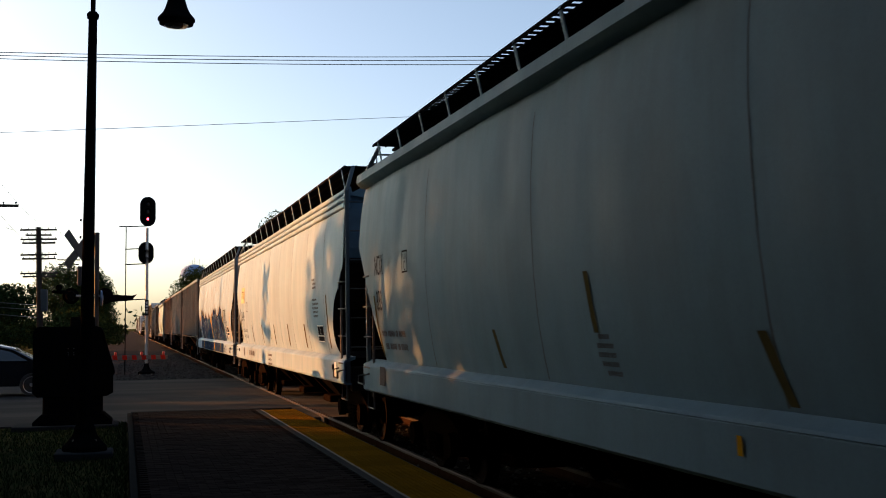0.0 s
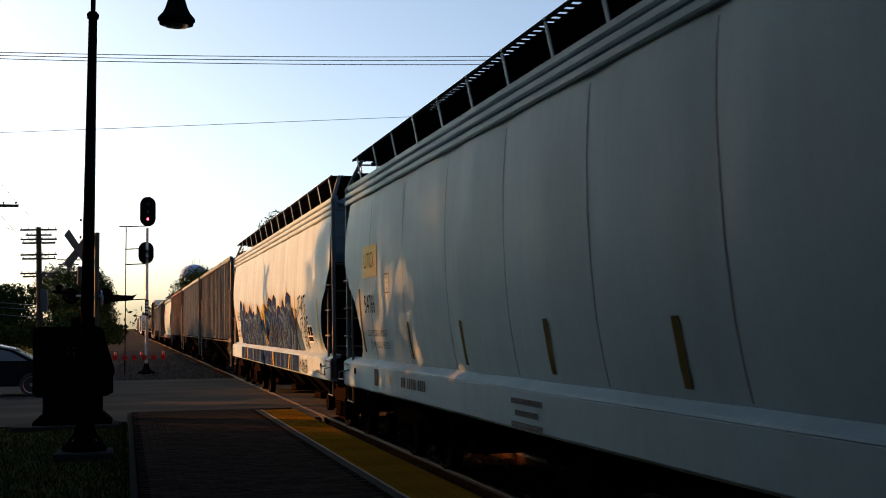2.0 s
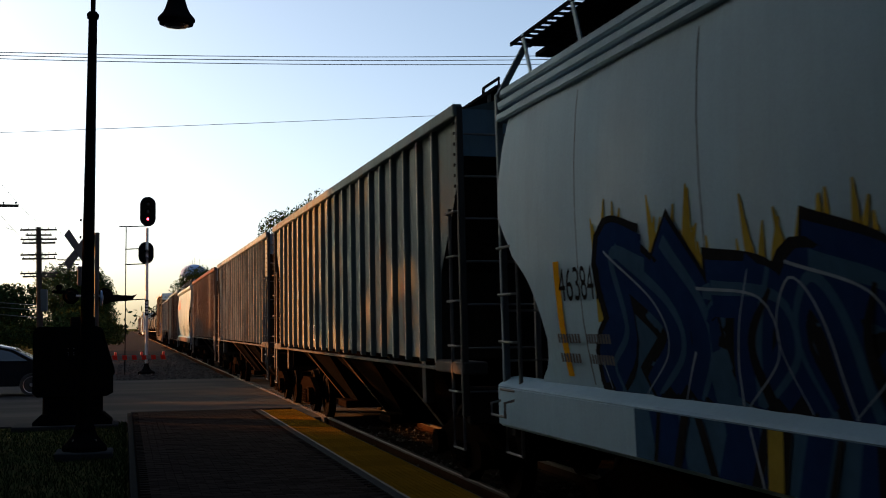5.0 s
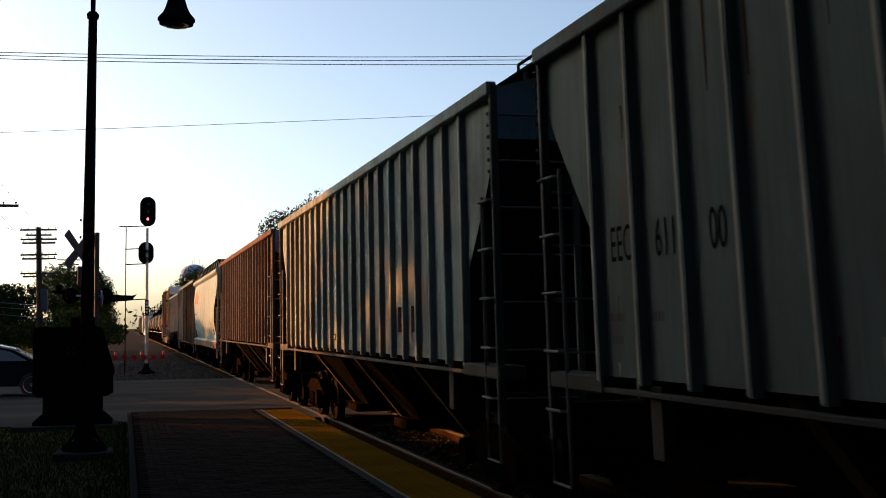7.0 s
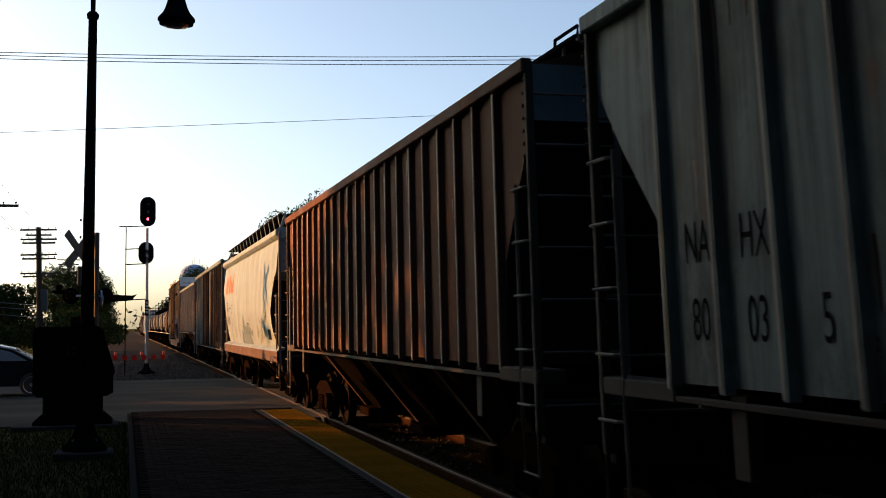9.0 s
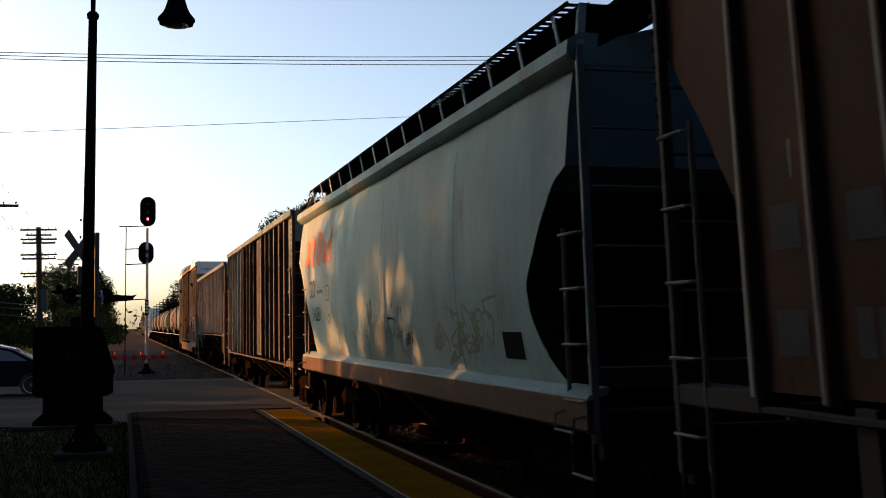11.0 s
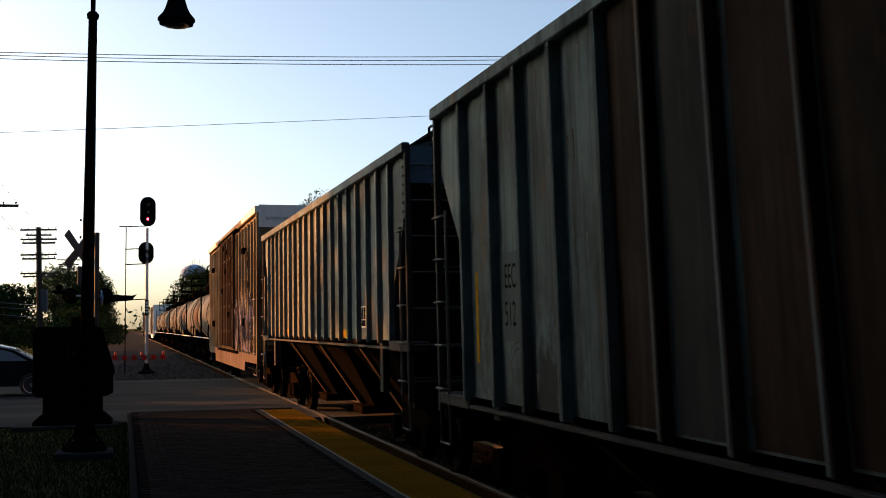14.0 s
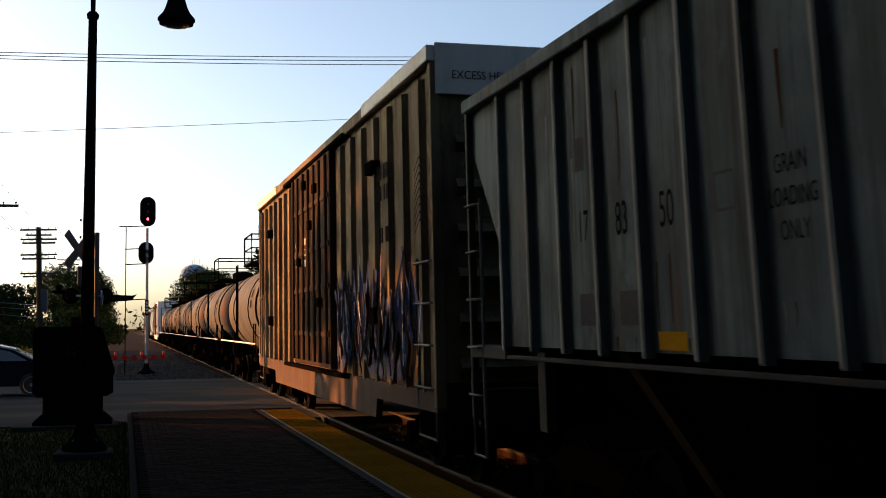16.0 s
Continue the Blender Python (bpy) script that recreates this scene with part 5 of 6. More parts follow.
    # rust runs and scuffs below seams and along the bottom edge
    for mt_, n_, nm_, lb_ in ((M_STAIN, 26, "rust_run", "thin rusty streaks"), (M_SCUFF, 18, "scuff", "pale scuffed streaks")):
        d = Decal(side, 0.003 if mt_ is M_STAIN else 0.0045)
        for k in range(n_):
            y = rnd.uniform(-half + 1.3, half - 1.3)
            z1 = rnd.choice((low + 0.1, low + 0.3, rnd.uniform(low + 0.4, top - 0.3), top - 0.25))
            ln = rnd.uniform(0.12, 0.7) if z1 > low + 0.5 else rnd.uniform(0.05, 0.2)
            wd = rnd.uniform(0.015, 0.05)
            d.stroke([(y, max(low + 0.01, z1 - ln)), (y + rnd.uniform(-0.02, 0.02), z1 - ln * 0.4 if z1 - ln * 0.4 > low else low + 0.03), (y, z1)], wd * 0.4, wd)
        d.make(nm_, mt_, car, lb_)
    tr = Bag().box(-0.4, 0.4, -half + 0.8, half - 0.8, top + 0.1, top + 0.22, 0.02).make("hatch_trough", M_GRATE, car, "dark roof hatch trough")
    for k in range(8):
        y = -half + 1.6 + k * (2 * half - 3.2) / 7
        Bag().box(-0.43, 0.43, y - 0.7, y + 0.7, top + 0.2, top + 0.27, 0.03).make("hatch", mat, tr)
    for s in (-1, 1):
        b = Bag()
        y0, y1 = s * (half - 1.35), s * (half + 0.25)
        zp = top + 0.16
        for i in range(17):
            yy = y0 + (y1 - y0) * i / 16
            b.box(-1.2, 1.2, yy - 0.012, yy + 0.012, zp - 0.035, zp)
        for i in range(14):
            xx = -1.2 + i * 0.184
            b.box(xx - 0.012, xx + 0.012, min(y0, y1), max(y0, y1), zp - 0.04, zp - 0.004)
        pl = b.make("end_platform", M_GRATE, car, "grating roof platform at the end")
        for xx in (-1.18, 1.18):
            for yy in (y0, s * (half - 0.1), y1):
                Bag().tube([(xx, yy, top - (0.06 if yy != y1 else -0.1)), (xx, yy, zp)], 0.02, 6).make("support", M_BAR, pl)
            Bag().tube([(xx, s * (half - 0.3), zp), (xx, s * (half - 0.3), zp + 0.07), (xx, y1, zp + 0.07), (xx, y1, zp)], 0.016, 6).make("grab_rail", M_GRATE, pl)
        for k in range(7):
            z = 1.2 + k * 0.44
            Bag().tube([(-1.5, s * (half - 0.0), z), (-0.8, s * (half - 0.0), z)], 0.013, 6).make("end_rung", M_BAR, car)
        Bag().box(-0.78, -0.72, min(s * half, s * (half - 0.05)), max(s * half, s * (half - 0.05)), 1.0, top - 0.1, 0.005).make("end_stile", M_BAR, car)
    ladders(car, half, side_x + 0.05, 1.0, 3.1, 0.44, step=0.46)
    ends_common(car, half, mat, 1.05)
    couplers(car, half)
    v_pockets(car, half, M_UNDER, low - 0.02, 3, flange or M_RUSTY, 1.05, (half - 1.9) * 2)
    sets = trucks(car, half, 1.78, 1.75)
    CARS.append((car, mid, sets))
    return car, half, mid, side


def boxcar(lead, trail, label, mat, top=5.02, excess=True, door=True):
    half = (trail - lead) / 2
    mid = (trail + lead) / 2
    car = tagged(empty("boxcar", pose(TRACK, mid - gone(0), 0)), label, "freight car", "freight cars of the train")
    xs, low = 1.52, 1.06

    def side(y, z):
        return xs
    Bag().box(-xs, xs, -half + 0.01, half - 0.01, low, top - 0.05, 0.0).make("body", mat, car, "steel body sheets")
    n = 20
    for k in range(n):
        y = -half + 0.55 + k * (2 * half - 1.1) / (n - 1)
        if door and -2.4 < y < 2.1:
            continue
        for q in (-1, 1):
            poly = [(q * xs, y - 0.1), (q * (xs + 0.07), y - 0.05), (q * (xs + 0.07), y + 0.05), (q * xs, y + 0.1)]
            Bag().prism(poly, "z", low + 0.06, top - 0.3).make("rib", mat, car)
    for q in (-1, 1):
        x = q * xs
        Bag().box(min(x, x + q * 0.09), max(x, x + q * 0.09), -half, half, top - 0.2, top - 0.02, 0.012).make("top_chord", mat, car)
        Bag().prism([(-half, low + 0.08), (half, low + 0.08), (half, low - 0.14), (half - 3.2, low - 0.16), (half - 3.3, low - 0.42), (-half + 3.3, low - 0.42), (-half + 3.2, low - 0.16), (-half, low - 0.14)], "x", min(x - q * 0.04, x + q * 0.05), max(x - q * 0.04, x + q * 0.05)).make("side_sill", M_BOXSILL if door and excess else mat, car, "stepped side sill")
        if door:
            d = Bag().box(min(x, x + q * 0.11), max(x, x + q * 0.11), -2.25, 1.95, low + 0.12, top - 0.22, 0.01).make("door", M_DOOR, car, "dark weathered sliding door")
            for yy in (-2.1, -1.4, -0.8, -0.15, 0.5, 1.2, 1.8):
                Bag().tube([(x + q * 0.15, yy, low + 0.2), (x + q * 0.15, yy, top - 0.3)], 0.03, 6).make("lock_rod", M_DOOR, d)
            for z in (1.7, 2.5, 3.2, 4.0):
                Bag().box(min(x + q * 0.11, x + q * 0.14), max(x + q * 0.11, x + q * 0.14), -2.2, 1.9, z, z + 0.09, 0.008).make("door_rib", M_DOOR, d)
            for yy, z in ((-1.1, 4.2), (0.2, 4.4), (-0.5, 3.6), (0.9, 3.0), (-1.5, 2.2)):
                Bag().box(min(x + q * 0.12, x + q * 0.2), max(x + q * 0.12, x + q * 0.2), yy, yy + 0.22, z, z + 0.16, 0.01).make("door_bracket", M_UNDER, d)
            for z in (low + 0.02, top - 0.24):
                Bag().box(min(x, x + q * 0.14), max(x, x + q * 0.14), -3.6, 3.4, z, z + 0.07, 0.008).make("door_track", M_UNDER, car)
    Bag().prism([(-xs - 0.04, top - 0.06), (0, top + 0.02), (xs + 0.04, top - 0.06), (xs, top - 0.12), (-xs, top - 0.12)], "y", -half + 0.01, half - 0.01).make("roof", M_SILVER, car, "galvanised roof")
    for s in (-1, 1):
        y = s * half
        for k in range(6):
            z = low + 0.35 + k * 0.5
            Bag().prism([(-0.06, z - 0.1), (-0.0, z - 0.1), (0.09, z), (0.0, z + 0.1), (-0.06, z + 0.1)] if s > 0 else [(0.06, z - 0.1), (0, z - 0.1), (-0.09, z), (0, z + 0.1), (0.06, z + 0.1)], "x", -1.3, 1.3).make("end_corrugation", mat, car, at=pose(0, y, 0))
        for q in (-1, 1):
            Bag().box(q * xs - 0.06, q * xs + 0.06, min(y - s * 0.1, y + s * 0.015), max(y - s * 0.1, y + s * 0.015), low - 0.1, top - 0.08, 0.01).make("corner_post", mat, car)
        if excess:
            Bag().box(-xs, xs, min(y, y + s * 0.04), max(y, y + s * 0.04), top - 0.56, top + 0.03, 0.006).make("height_panel", M_WHITEBOX, car, "white excess height warning panel")
            for q in (-1, 1):
                x = q * xs
                Bag().box(min(x, x + q * 0.10), max(x, x + q * 0.10), min(y - s * 3.8, y + s * 0.02), max(y - s * 3.8, y + s * 0.02), top - 0.18, top - 0.0, 0.006).make("warning_strip", M_WHITEBOX, car, "white strip along the roof edge")
    ladders(car, half, xs + 0.04, 1.0, 2.65, 0.85, step=0.47)
    for y in (-half + 3.3, half - 2.4):
        Bag().box(-xs - 0.14, -xs, y - 0.3, y + 0.12, 3.95, 4.12, 0.01).make("route_board", M_UNDER, car, "small dark route board")
        Bag().box(-xs - 0.12, -xs, y - 0.28, y + 0.1, 1.9, 2.12, 0.01).make("route_board", M_UNDER, car, "small dark route board")
    ends_common(car, half, mat, 1.05)
    couplers(car, half)
    sets = trucks(car, half, 1.78, 2.1)
    CARS.append((car, mid, sets))
    return car, half, mid, side


def tank_car(lead, trail, label, mat):
    half = (trail - lead) / 2
    mid = (trail + lead) / 2
    car = tagged(empty("tank_car", pose(TRACK, mid - gone(0), 0)), label, "freight car", "freight cars of the train")
    r, zc, hl = 1.36, 2.42, half - 0.75
    prof = [(0.3, -hl), (0.8, -hl + 0.12), (1.1, -hl + 0.28), (1.28, -hl + 0.5), (r, -hl + 0.8), (r, 0), (r, hl - 0.8), (1.28, hl - 0.5), (1.1, hl - 0.28), (0.8, hl - 0.12), (0.3, hl)]
    Bag().lathe(prof, (0, 0, zc), 32, "y").make("tank", mat, car, "dusty cylindrical tank", True)
    for y in (-hl + 0.85, -hl * 0.45, hl * 0.45, hl - 0.85):
        Bag().lathe([(r + 0.004, -0.11), (r + 0.016, -0.1), (r + 0.016, 0.1), (r + 0.004, 0.11)], (0, y, zc), 32, "y").make("band", M_UNDER, car, "dark steel band")
    b = Bag().box(-1.15, 1.15, -1.15, 1.15, 3.82, 3.87)
    dome = b.make("dome_platform", M_GRATE, car, "dark valve platform on the tank")
    Bag().lathe([(0.45, 3.6), (0.45, 4.1), (0.3, 4.2), (0.1, 4.22)], (0, 0, 0), 16).make("valve_dome", M_UNDER, dome, "", True)
    for x in (-1.12, 1.12):
        Bag().tube([(x, -1.12, 3.86), (x, -1.12, 4.72), (x, 1.12, 4.72), (x, 1.12, 3.86)], 0.026, 6).make("rail", M_UNDER, dome)
        Bag().tube([(x, -1.12, 4.3), (x, 1.12, 4.3)], 0.02, 6).make("rail", M_UNDER, dome)
    for y in (-1.12, 1.12):
        Bag().tube([(-1.12, y, 4.72), (1.12, y, 4.72)], 0.024, 6).make("rail", M_UNDER, dome)
        Bag().tube([(-1.12, y, 4.3), (1.12, y, 4.3)], 0.02, 6).make("rail", M_UNDER, dome)
    for q in (-1, 1):
        Bag().tube([(q * 1.5, -half + 0.3, 1.42), (q * 1.5, half - 0.3, 1.42)], 0.022, 6).make("handrail", M_WHITEINK, car, "pale side handrail")
        lad = Bag().box(q * 1.46 - 0.02, q * 1.46 + 0.02, -0.24, -0.2, 1.0, 3.8).box(q * 1.46 - 0.02, q * 1.46 + 0.02, 0.2, 0.24, 1.0, 3.8).make("ladder", M_UNDER, car)
        for k in range(7):
            Bag().tube([(q * 1.46, -0.22, 1.2 + k * 0.36), (q * 1.46, 0.22, 1.2 + k * 0.36)], 0.013, 5).make("rung", M_UNDER, lad)
        for s in (-1, 1):
            Bag().prism([(s * (half - 1.9), 0.95), (s * (half - 1.3), 0.95), (s * (half - 1.35), 1.75), (s * (half - 1.85), 1.75)], "x", min(q * 0.5, q * 1.2), max(q * 0.5, q * 1.2)).make("saddle", M_UNDER, car)
            Bag().tube([(q * 1.5, s * (half - 0.25), 0.95), (q * 1.5, s * (half - 0.25), 1.95), (q * 1.5, s * (half - 0.75), 1.95), (q * 1.5, s * (half - 0.75), 0.95)], 0.02, 6).make("grab_rail", M_UNDER, car)
    Bag().box(-0.35, 0.35, -half, half, 0.75, 1.1).make("centre_sill", M_UNDER, car)
    for s in (-1, 1):
        Bag().box(-1.5, 1.5, min(s * half, s * (half - 0.9)), max(s * half, s * (half - 0.9)), 0.95, 1.05).make("end_platform", M_UNDER, car)
    couplers(car, half)
    sets = trucks(car, half, 1.78, 1.7)
    CARS.append((car, mid, sets))
    return car, half, mid, (lambda y, z: math.sqrt(max(0.0, (r + 0.002) ** 2 - (z - zc) ** 2)))


M_STAIN = simple("rust_run_stain", (0.06, 0.034, 0.022), 0.8, 0, 12, 0.5)
M_SCUFF = simple("rubbed_bare_paint", (0.18, 0.186, 0.186), 0.8, 0, 12, 0.5)
# these two paints hold the light on the rib edges
M_RIB_EDGE = paint("lit_edge_rib_paint", (0.27, 0.265, 0.25), 0.45, dirty=0.5, streaky=0.5, rust=0.08)
M_H_EDGE = paint("dim_lit_edge_rib_paint", (0.10, 0.12, 0.128), 0.5, dirty=0.7, streaky=0.7, rust=0.1)
M_BOXSILL = paint("grimy_faded_sill_paint", (0.068, 0.052, 0.045), 0.6, dirty=0.7, streaky=0.6, rust=0.2)
M_DOOR = paint("rusted_dark_door_paint", (0.022, 0.017, 0.014), 0.6, dirty=0.3, streaky=0.4, rust=0.04)


M_PATCH_GREY = paint("stained_grey_patch_paint", (0.12, 0.17, 0.18), 0.55, dirt=(0.026, 0.022, 0.019), dirty=1.2, streaky=0.85, rust=0.15)
M_H_RUST = paint("blotchy_rust_panel", (0.04, 0.027, 0.021), 0.6, dirt=(0.007, 0.0065, 0.006), dirty=1.4, streaky=0.9, rust=0.12)
M_H_DARK = paint("sooty_blue_grey_panel", (0.024, 0.026, 0.028), 0.6, dirt=(0.06, 0.064, 0.062), dirty=0.7, streaky=0.7, rust=0.1)
M_H_GREY = paint("blotchy_grey_panel", (0.07, 0.086, 0.09), 0.6, dirt=(0.013, 0.011, 0.01), dirty=1.4, streaky=0.9, rust=0.12)
M_PATCH_DARK = paint("dark_primer_paint", (0.036, 0.03, 0.028), 0.6, dirty=0.5, streaky=0.5, rust=0.15)


M_SMUDGE = simple("rubbed_soot", (0.1, 0.148, 0.165), 0.8, 0, 5, 0.7, 0.5)


def bars(side, car, mat, y, z, widths, h, gap, lift=0.006, name="stencil_bar"):
    """Rows of plain bars in place of stencilled writing; bars run from y towards the lead end, cut into short blocks."""
    for k, row in enumerate(widths):
        for a, w in row:
            d = Decal(side, lift)
            zz = z - k * gap - h / 2
            n = max(1, int(w / (h * 0.72)))
            if n == 1 or name == "yellow_mark":
                d.rect(y - a - w, y - a, zz - h / 2, zz + h / 2, max(1, int(w / 0.2)), 2)
            else:
                for i in range(n):
                    y1 = y - a - w * i / n
                    d.rect(y1 - w / n * 0.74, y1, zz - h / 2, zz + h / 2, 1, 1)
            d.make(name, mat, car)


def reflective(side, car, ys, z0, z1, slant=0.0, w=0.11, mat=None, lift=0.006):
    for y in ys:
        Decal(side, lift).rect(y - w / 2, y + w / 2, z0, z1, 1, 8, slant).make("reflector_strip", mat or M_YELLOWINK, car, "yellow reflector strip" if mat is None else "dark olive reflector strip")


def dark_plate(side, car, y0, y1, z0, z1):
    """A dark consolidated stencil with pale frame lines."""
    Decal(side, 0.005).rect(y0, y1, z0, z1, 3, 4).make("data_panel", M_BLACKINK, car, "black data stencil with pale rules")
    d = Decal(side, 0.009)
    t = 0.018
    for a, b_, c, e in ((y0, y1, z0, z0 + t), (y0, y1, z1 - t, z1), (y0, y0 + t, z0, z1), (y1 - t, y1, z0, z1), ((y0 + y1) / 2 - t / 2, (y0 + y1) / 2 + t / 2, z0 + (z1 - z0) * 0.36, z1), (y0, y1, z0 + (z1 - z0) * 0.34, z0 + (z1 - z0) * 0.34 + t)):
        d.rect(a, b_, c, e, 2, 2)
    d.make("panel_rules", M_WHITEINK, car)


def outline_box(side, car, y0, y1, z0, z1, mat):
    d = Decal(side, 0.007)
    t = 0.02
    for a, b_, c, e in ((y0, y1, z0, z0 + t), (y0, y1, z1 - t, z1), (y0, y0 + t, z0, z1), (y1 - t, y1, z0, z1)):
        d.rect(a, b_, c, e, 2, 3)
    d.make("stencil_frame", mat, car)


def sill_side(y, z):
    return 1.617


def build_train():
    # A: pale hopper already passing at the start
    car, half, mid, side = smooth_hopper(-1.6, 16.57, "pale grey smooth-sided covered hopper car", M_GREY, CUT_STRAIGHT, CUT_STRAIGHT, 5, True)
    e = half          # trailing end in the car's own space
    lettering("NCIX", 0.38, e - 1.165, 2.66, car, M_BLACKINK, side, squeeze=0.6)
    lettering("833", 0.38, e - 1.15, 2.19, car, M_BLACKINK, side, squeeze=0.62)
    outline_box(side, car, e - 2.82, e - 2.54, 2.51, 2.78, M_BLACKINK)
    lettering("PLATE", 0.085, e - 2.68, 2.70, car, M_BLACKINK, side)
    lettering("C", 0.17, e - 2.68, 2.59, car, M_BLACKINK, side)
    bars(side, car, M_GREYINK, e - 1.12, 1.81, [[(0, .3), (.38, .38), (.82, .12), (1.0, .34)], [(0.12, .2), (.4, .36), (.85, .12), (1.02, .34)]], 0.075, 0.165)
    reflective(side, car, [e - 1.04], 1.46, 2.28, 0.22, 0.09, mat=M_DARKTAPE)
    reflective(side, car, [e - 8.53], 1.81, 2.26, 0.08, 0.09, mat=M_DARKTAPE)
    reflective(side, car, [e - 6.2], 1.48, 1.83, 0.15, 0.09, mat=M_DARKTAPE)
    reflective(side, car, [e - 10.97], 1.43, 1.83, 0.16, 0.1, mat=M_DARKTAPE)
    bars(side, car, M_GREYINK, e - 8.5, 1.8, [[(0.05, .2)], [(0, .3)], [(0, .32)], [(0.04, .3)], [(0.1, .26)]], 0.035, 0.065)
    bars(sill_side, car, M_YELLOWINK, e - 10.57, 1.26, [[(0, .06)]], 0.11, 0.2, 0.012, "yellow_mark")
    Decal(sill_side, 0.012).rect(e - 1.52, e - 1.2, 1.1, 1.34).make("card_holder", M_GREYINK, car)
    # B
    car, half, mid, side = smooth_hopper(18.07, 36.19, "light grey smooth-sided covered hopper car with yellow panel", M_CREAM, CUT_ROUND, CUT_ROUND, 9, False)
    e = half
    Decal(side, 0.012).rect(e - 2.58, e - 1.62, 2.54, 2.98, 24, 10).make("mark_panel", M_PANEL, car, "yellow panel behind the car mark")
    lettering("UTCX", 0.31, e - 2.1, 2.76, car, M_OLDMARK, side, squeeze=0.88, slant=-0.1, lift=0.02)
    lettering("54766", 0.36, e - 2.035, 2.16, car, M_BLACKINK, side, squeeze=0.80, lift=0.016)
    outline_box(side, car, e - 3.34, e - 3.07, 2.29, 2.55, M_GREYINK)
    lettering("PLATE", 0.07, e - 3.2, 2.49, car, M_GREYINK, side)
    lettering("C", 0.15, e - 3.2, 2.38, car, M_BLACKINK, side)
    lettering("LD LMT 220800 LB 100200 KG", 0.125, e - 2.37, 1.77, car, M_BLACKINK, side, squeeze=0.8, lift=0.014)
    lettering("LT WT   65200 LB  29550 KG", 0.125, e - 2.43, 1.61, car, M_BLACKINK, side, squeeze=0.8, lift=0.014)
    reflective(side, car, [e - 1.35, -half + 1.67], 1.5, 2.4, mat=M_DARKTAPE)
    reflective(side, car, [e - 4.15, e - 6.5, -half + 9.1, -half + 6.75, -half + 4.4], 1.47, 1.92, mat=M_DARKTAPE)
    dark_plate(side, car, -half + 2.2, -half + 2.78, 1.6, 1.89)
    bars(side, car, M_GREYINK, -half + 3.15, 2.72, [[(0, .3)], [(0.1, .35)], [(.06, .4)], [], [], [(0, .5)], [(.04, .62)], [(0, .6)], [(0.05, .55)], [(.08, .5)]], 0.038, 0.072)
    bars(sill_side, car, M_GREYINK, e - 3.96, 1.25, [[(0, .25), (.33, .45), (.86, .36)]], 0.12, 0.2, 0.012)
    bars(sill_side, car, M_GREYINK, e - 8.2, 1.25, [[(0, .8)], [(.1, .6)], [(0, .8)]], 0.05, 0.1, 0.012)
    for y in (-half + 0.95, e - 0.98):
        Bag().lathe([(0.045, 0.0), (0.045, -0.014), (0.03, -0.02)], (-1.617, y, 1.22), 14, "x").make("sill_hole", M_BLACKINK, car, "dark oval slot in the sill")
    Decal(sill_side, 0.012).rect(-half + 0.62, -half + 0.82, 1.06, 1.3).make("card_holder", M_WHITEINK, car)
    Decal(sill_side, 0.012).rect(e - 2.62, e - 2.38, 1.08, 1.3).make("card_holder", M_GREYINK, car)
    bars(sill_side, car, M_YELLOWINK, e - 3.35, 1.24, [[(0, .05)]], 0.11, 0.2, 0.012, "yellow_mark")
    # C: with sprayed paint
    car, half, mid, side = smooth_hopper(37.4, 55.57, "light grey covered hopper car with blue and black sprayed graffiti", M_CREAM, CUT_ROUND, CUT_ROUND, 9, False)
    graffiti(car, half, side)
    # D, E, F: ribbed hoppers
    car, half, mid, side = ribbed_hopper(56.85, 72.56, "weathered grey ribbed covered hopper car", M_RIB_A, 20, flange=M_FLANGE, inset=1.1)
    e = half
    for s_, off in (("EEC", 1.48), ("611", 2.2), ("00", 2.9)):
        lettering(s_, 0.36, e - off, 2.42, car, M_BLACKINK, side, squeeze=0.62)
    bars(side, car, M_GREYINK, e - 1.2, 1.95, [[(0, .3), (.72, .2)], [(0.05, .2)]], 0.06, 0.16)
    outline_box(side, car, e - 5.75, e - 5.5, 1.62, 1.9, M_WHITEINK)
    car, half, mid, side = ribbed_hopper(73.81, 89.65, "blue-grey ribbed covered hopper car with black stencils", M_RIB_B, 21, flange=M_FLANGE, inset=1.17)
    e = half
    for k, s_ in enumerate(("NA", "HX")):
        lettering(s_, 0.37, e - 1.54 - 0.68 * k, 2.35, car, M_BLACKINK, side, squeeze=0.62)
    for k, s_ in enumerate(("80", "03", "5")):
        lettering(s_, 0.37, e - 1.54 - 0.67 * k, 1.88, car, M_BLACKINK, side, squeeze=0.64)
    reflective(side, car, [e - 1.17, -half + 1.17], 1.62, 2.64, 0, 0.05, lift=0.062)
    for y in (-half + 3.45, -half + 4.16):
        Decal(side, 0.006).rect(y - 0.2, y + 0.2, 1.79, 2.11).make("data_panel", M_BLACKINK, car, "black data stencil panel")
    reflective(side, car, [1.51], 1.64, 2.14, 0, 0.09)
    Decal(side, 0.006).rect(1.1, 1.33, 1.64, 1.75).make("number_label", M_BLACKINK, car, "small dark number label")
    lettering("268", 0.085, 1.215, 1.695, car, M_WHITEINK, side, lift=0.011)
    Decal(side, 0.006).rect(0.0, 0.2, 1.98, 2.2).make("placard", M_FLANGE, car, "rusty placard holder")
    Decal(side, 0.006).rect(-0.74, -0.54, 2.2, 2.42).make("placard", M_YELLOWINK, car, "faded orange placard")
    bars(side, car, M_GREYINK, -1.0, 2.2, [[(0, .42)], [(0, .4)], [(0, .42)], [(0, .4)]], 0.05, 0.1)
    car, half, mid, side = ribbed_hopper(90.95, 106.65, "rusty brown ribbed covered hopper car", M_RIB_C, 21, flange=M_FLANGE)
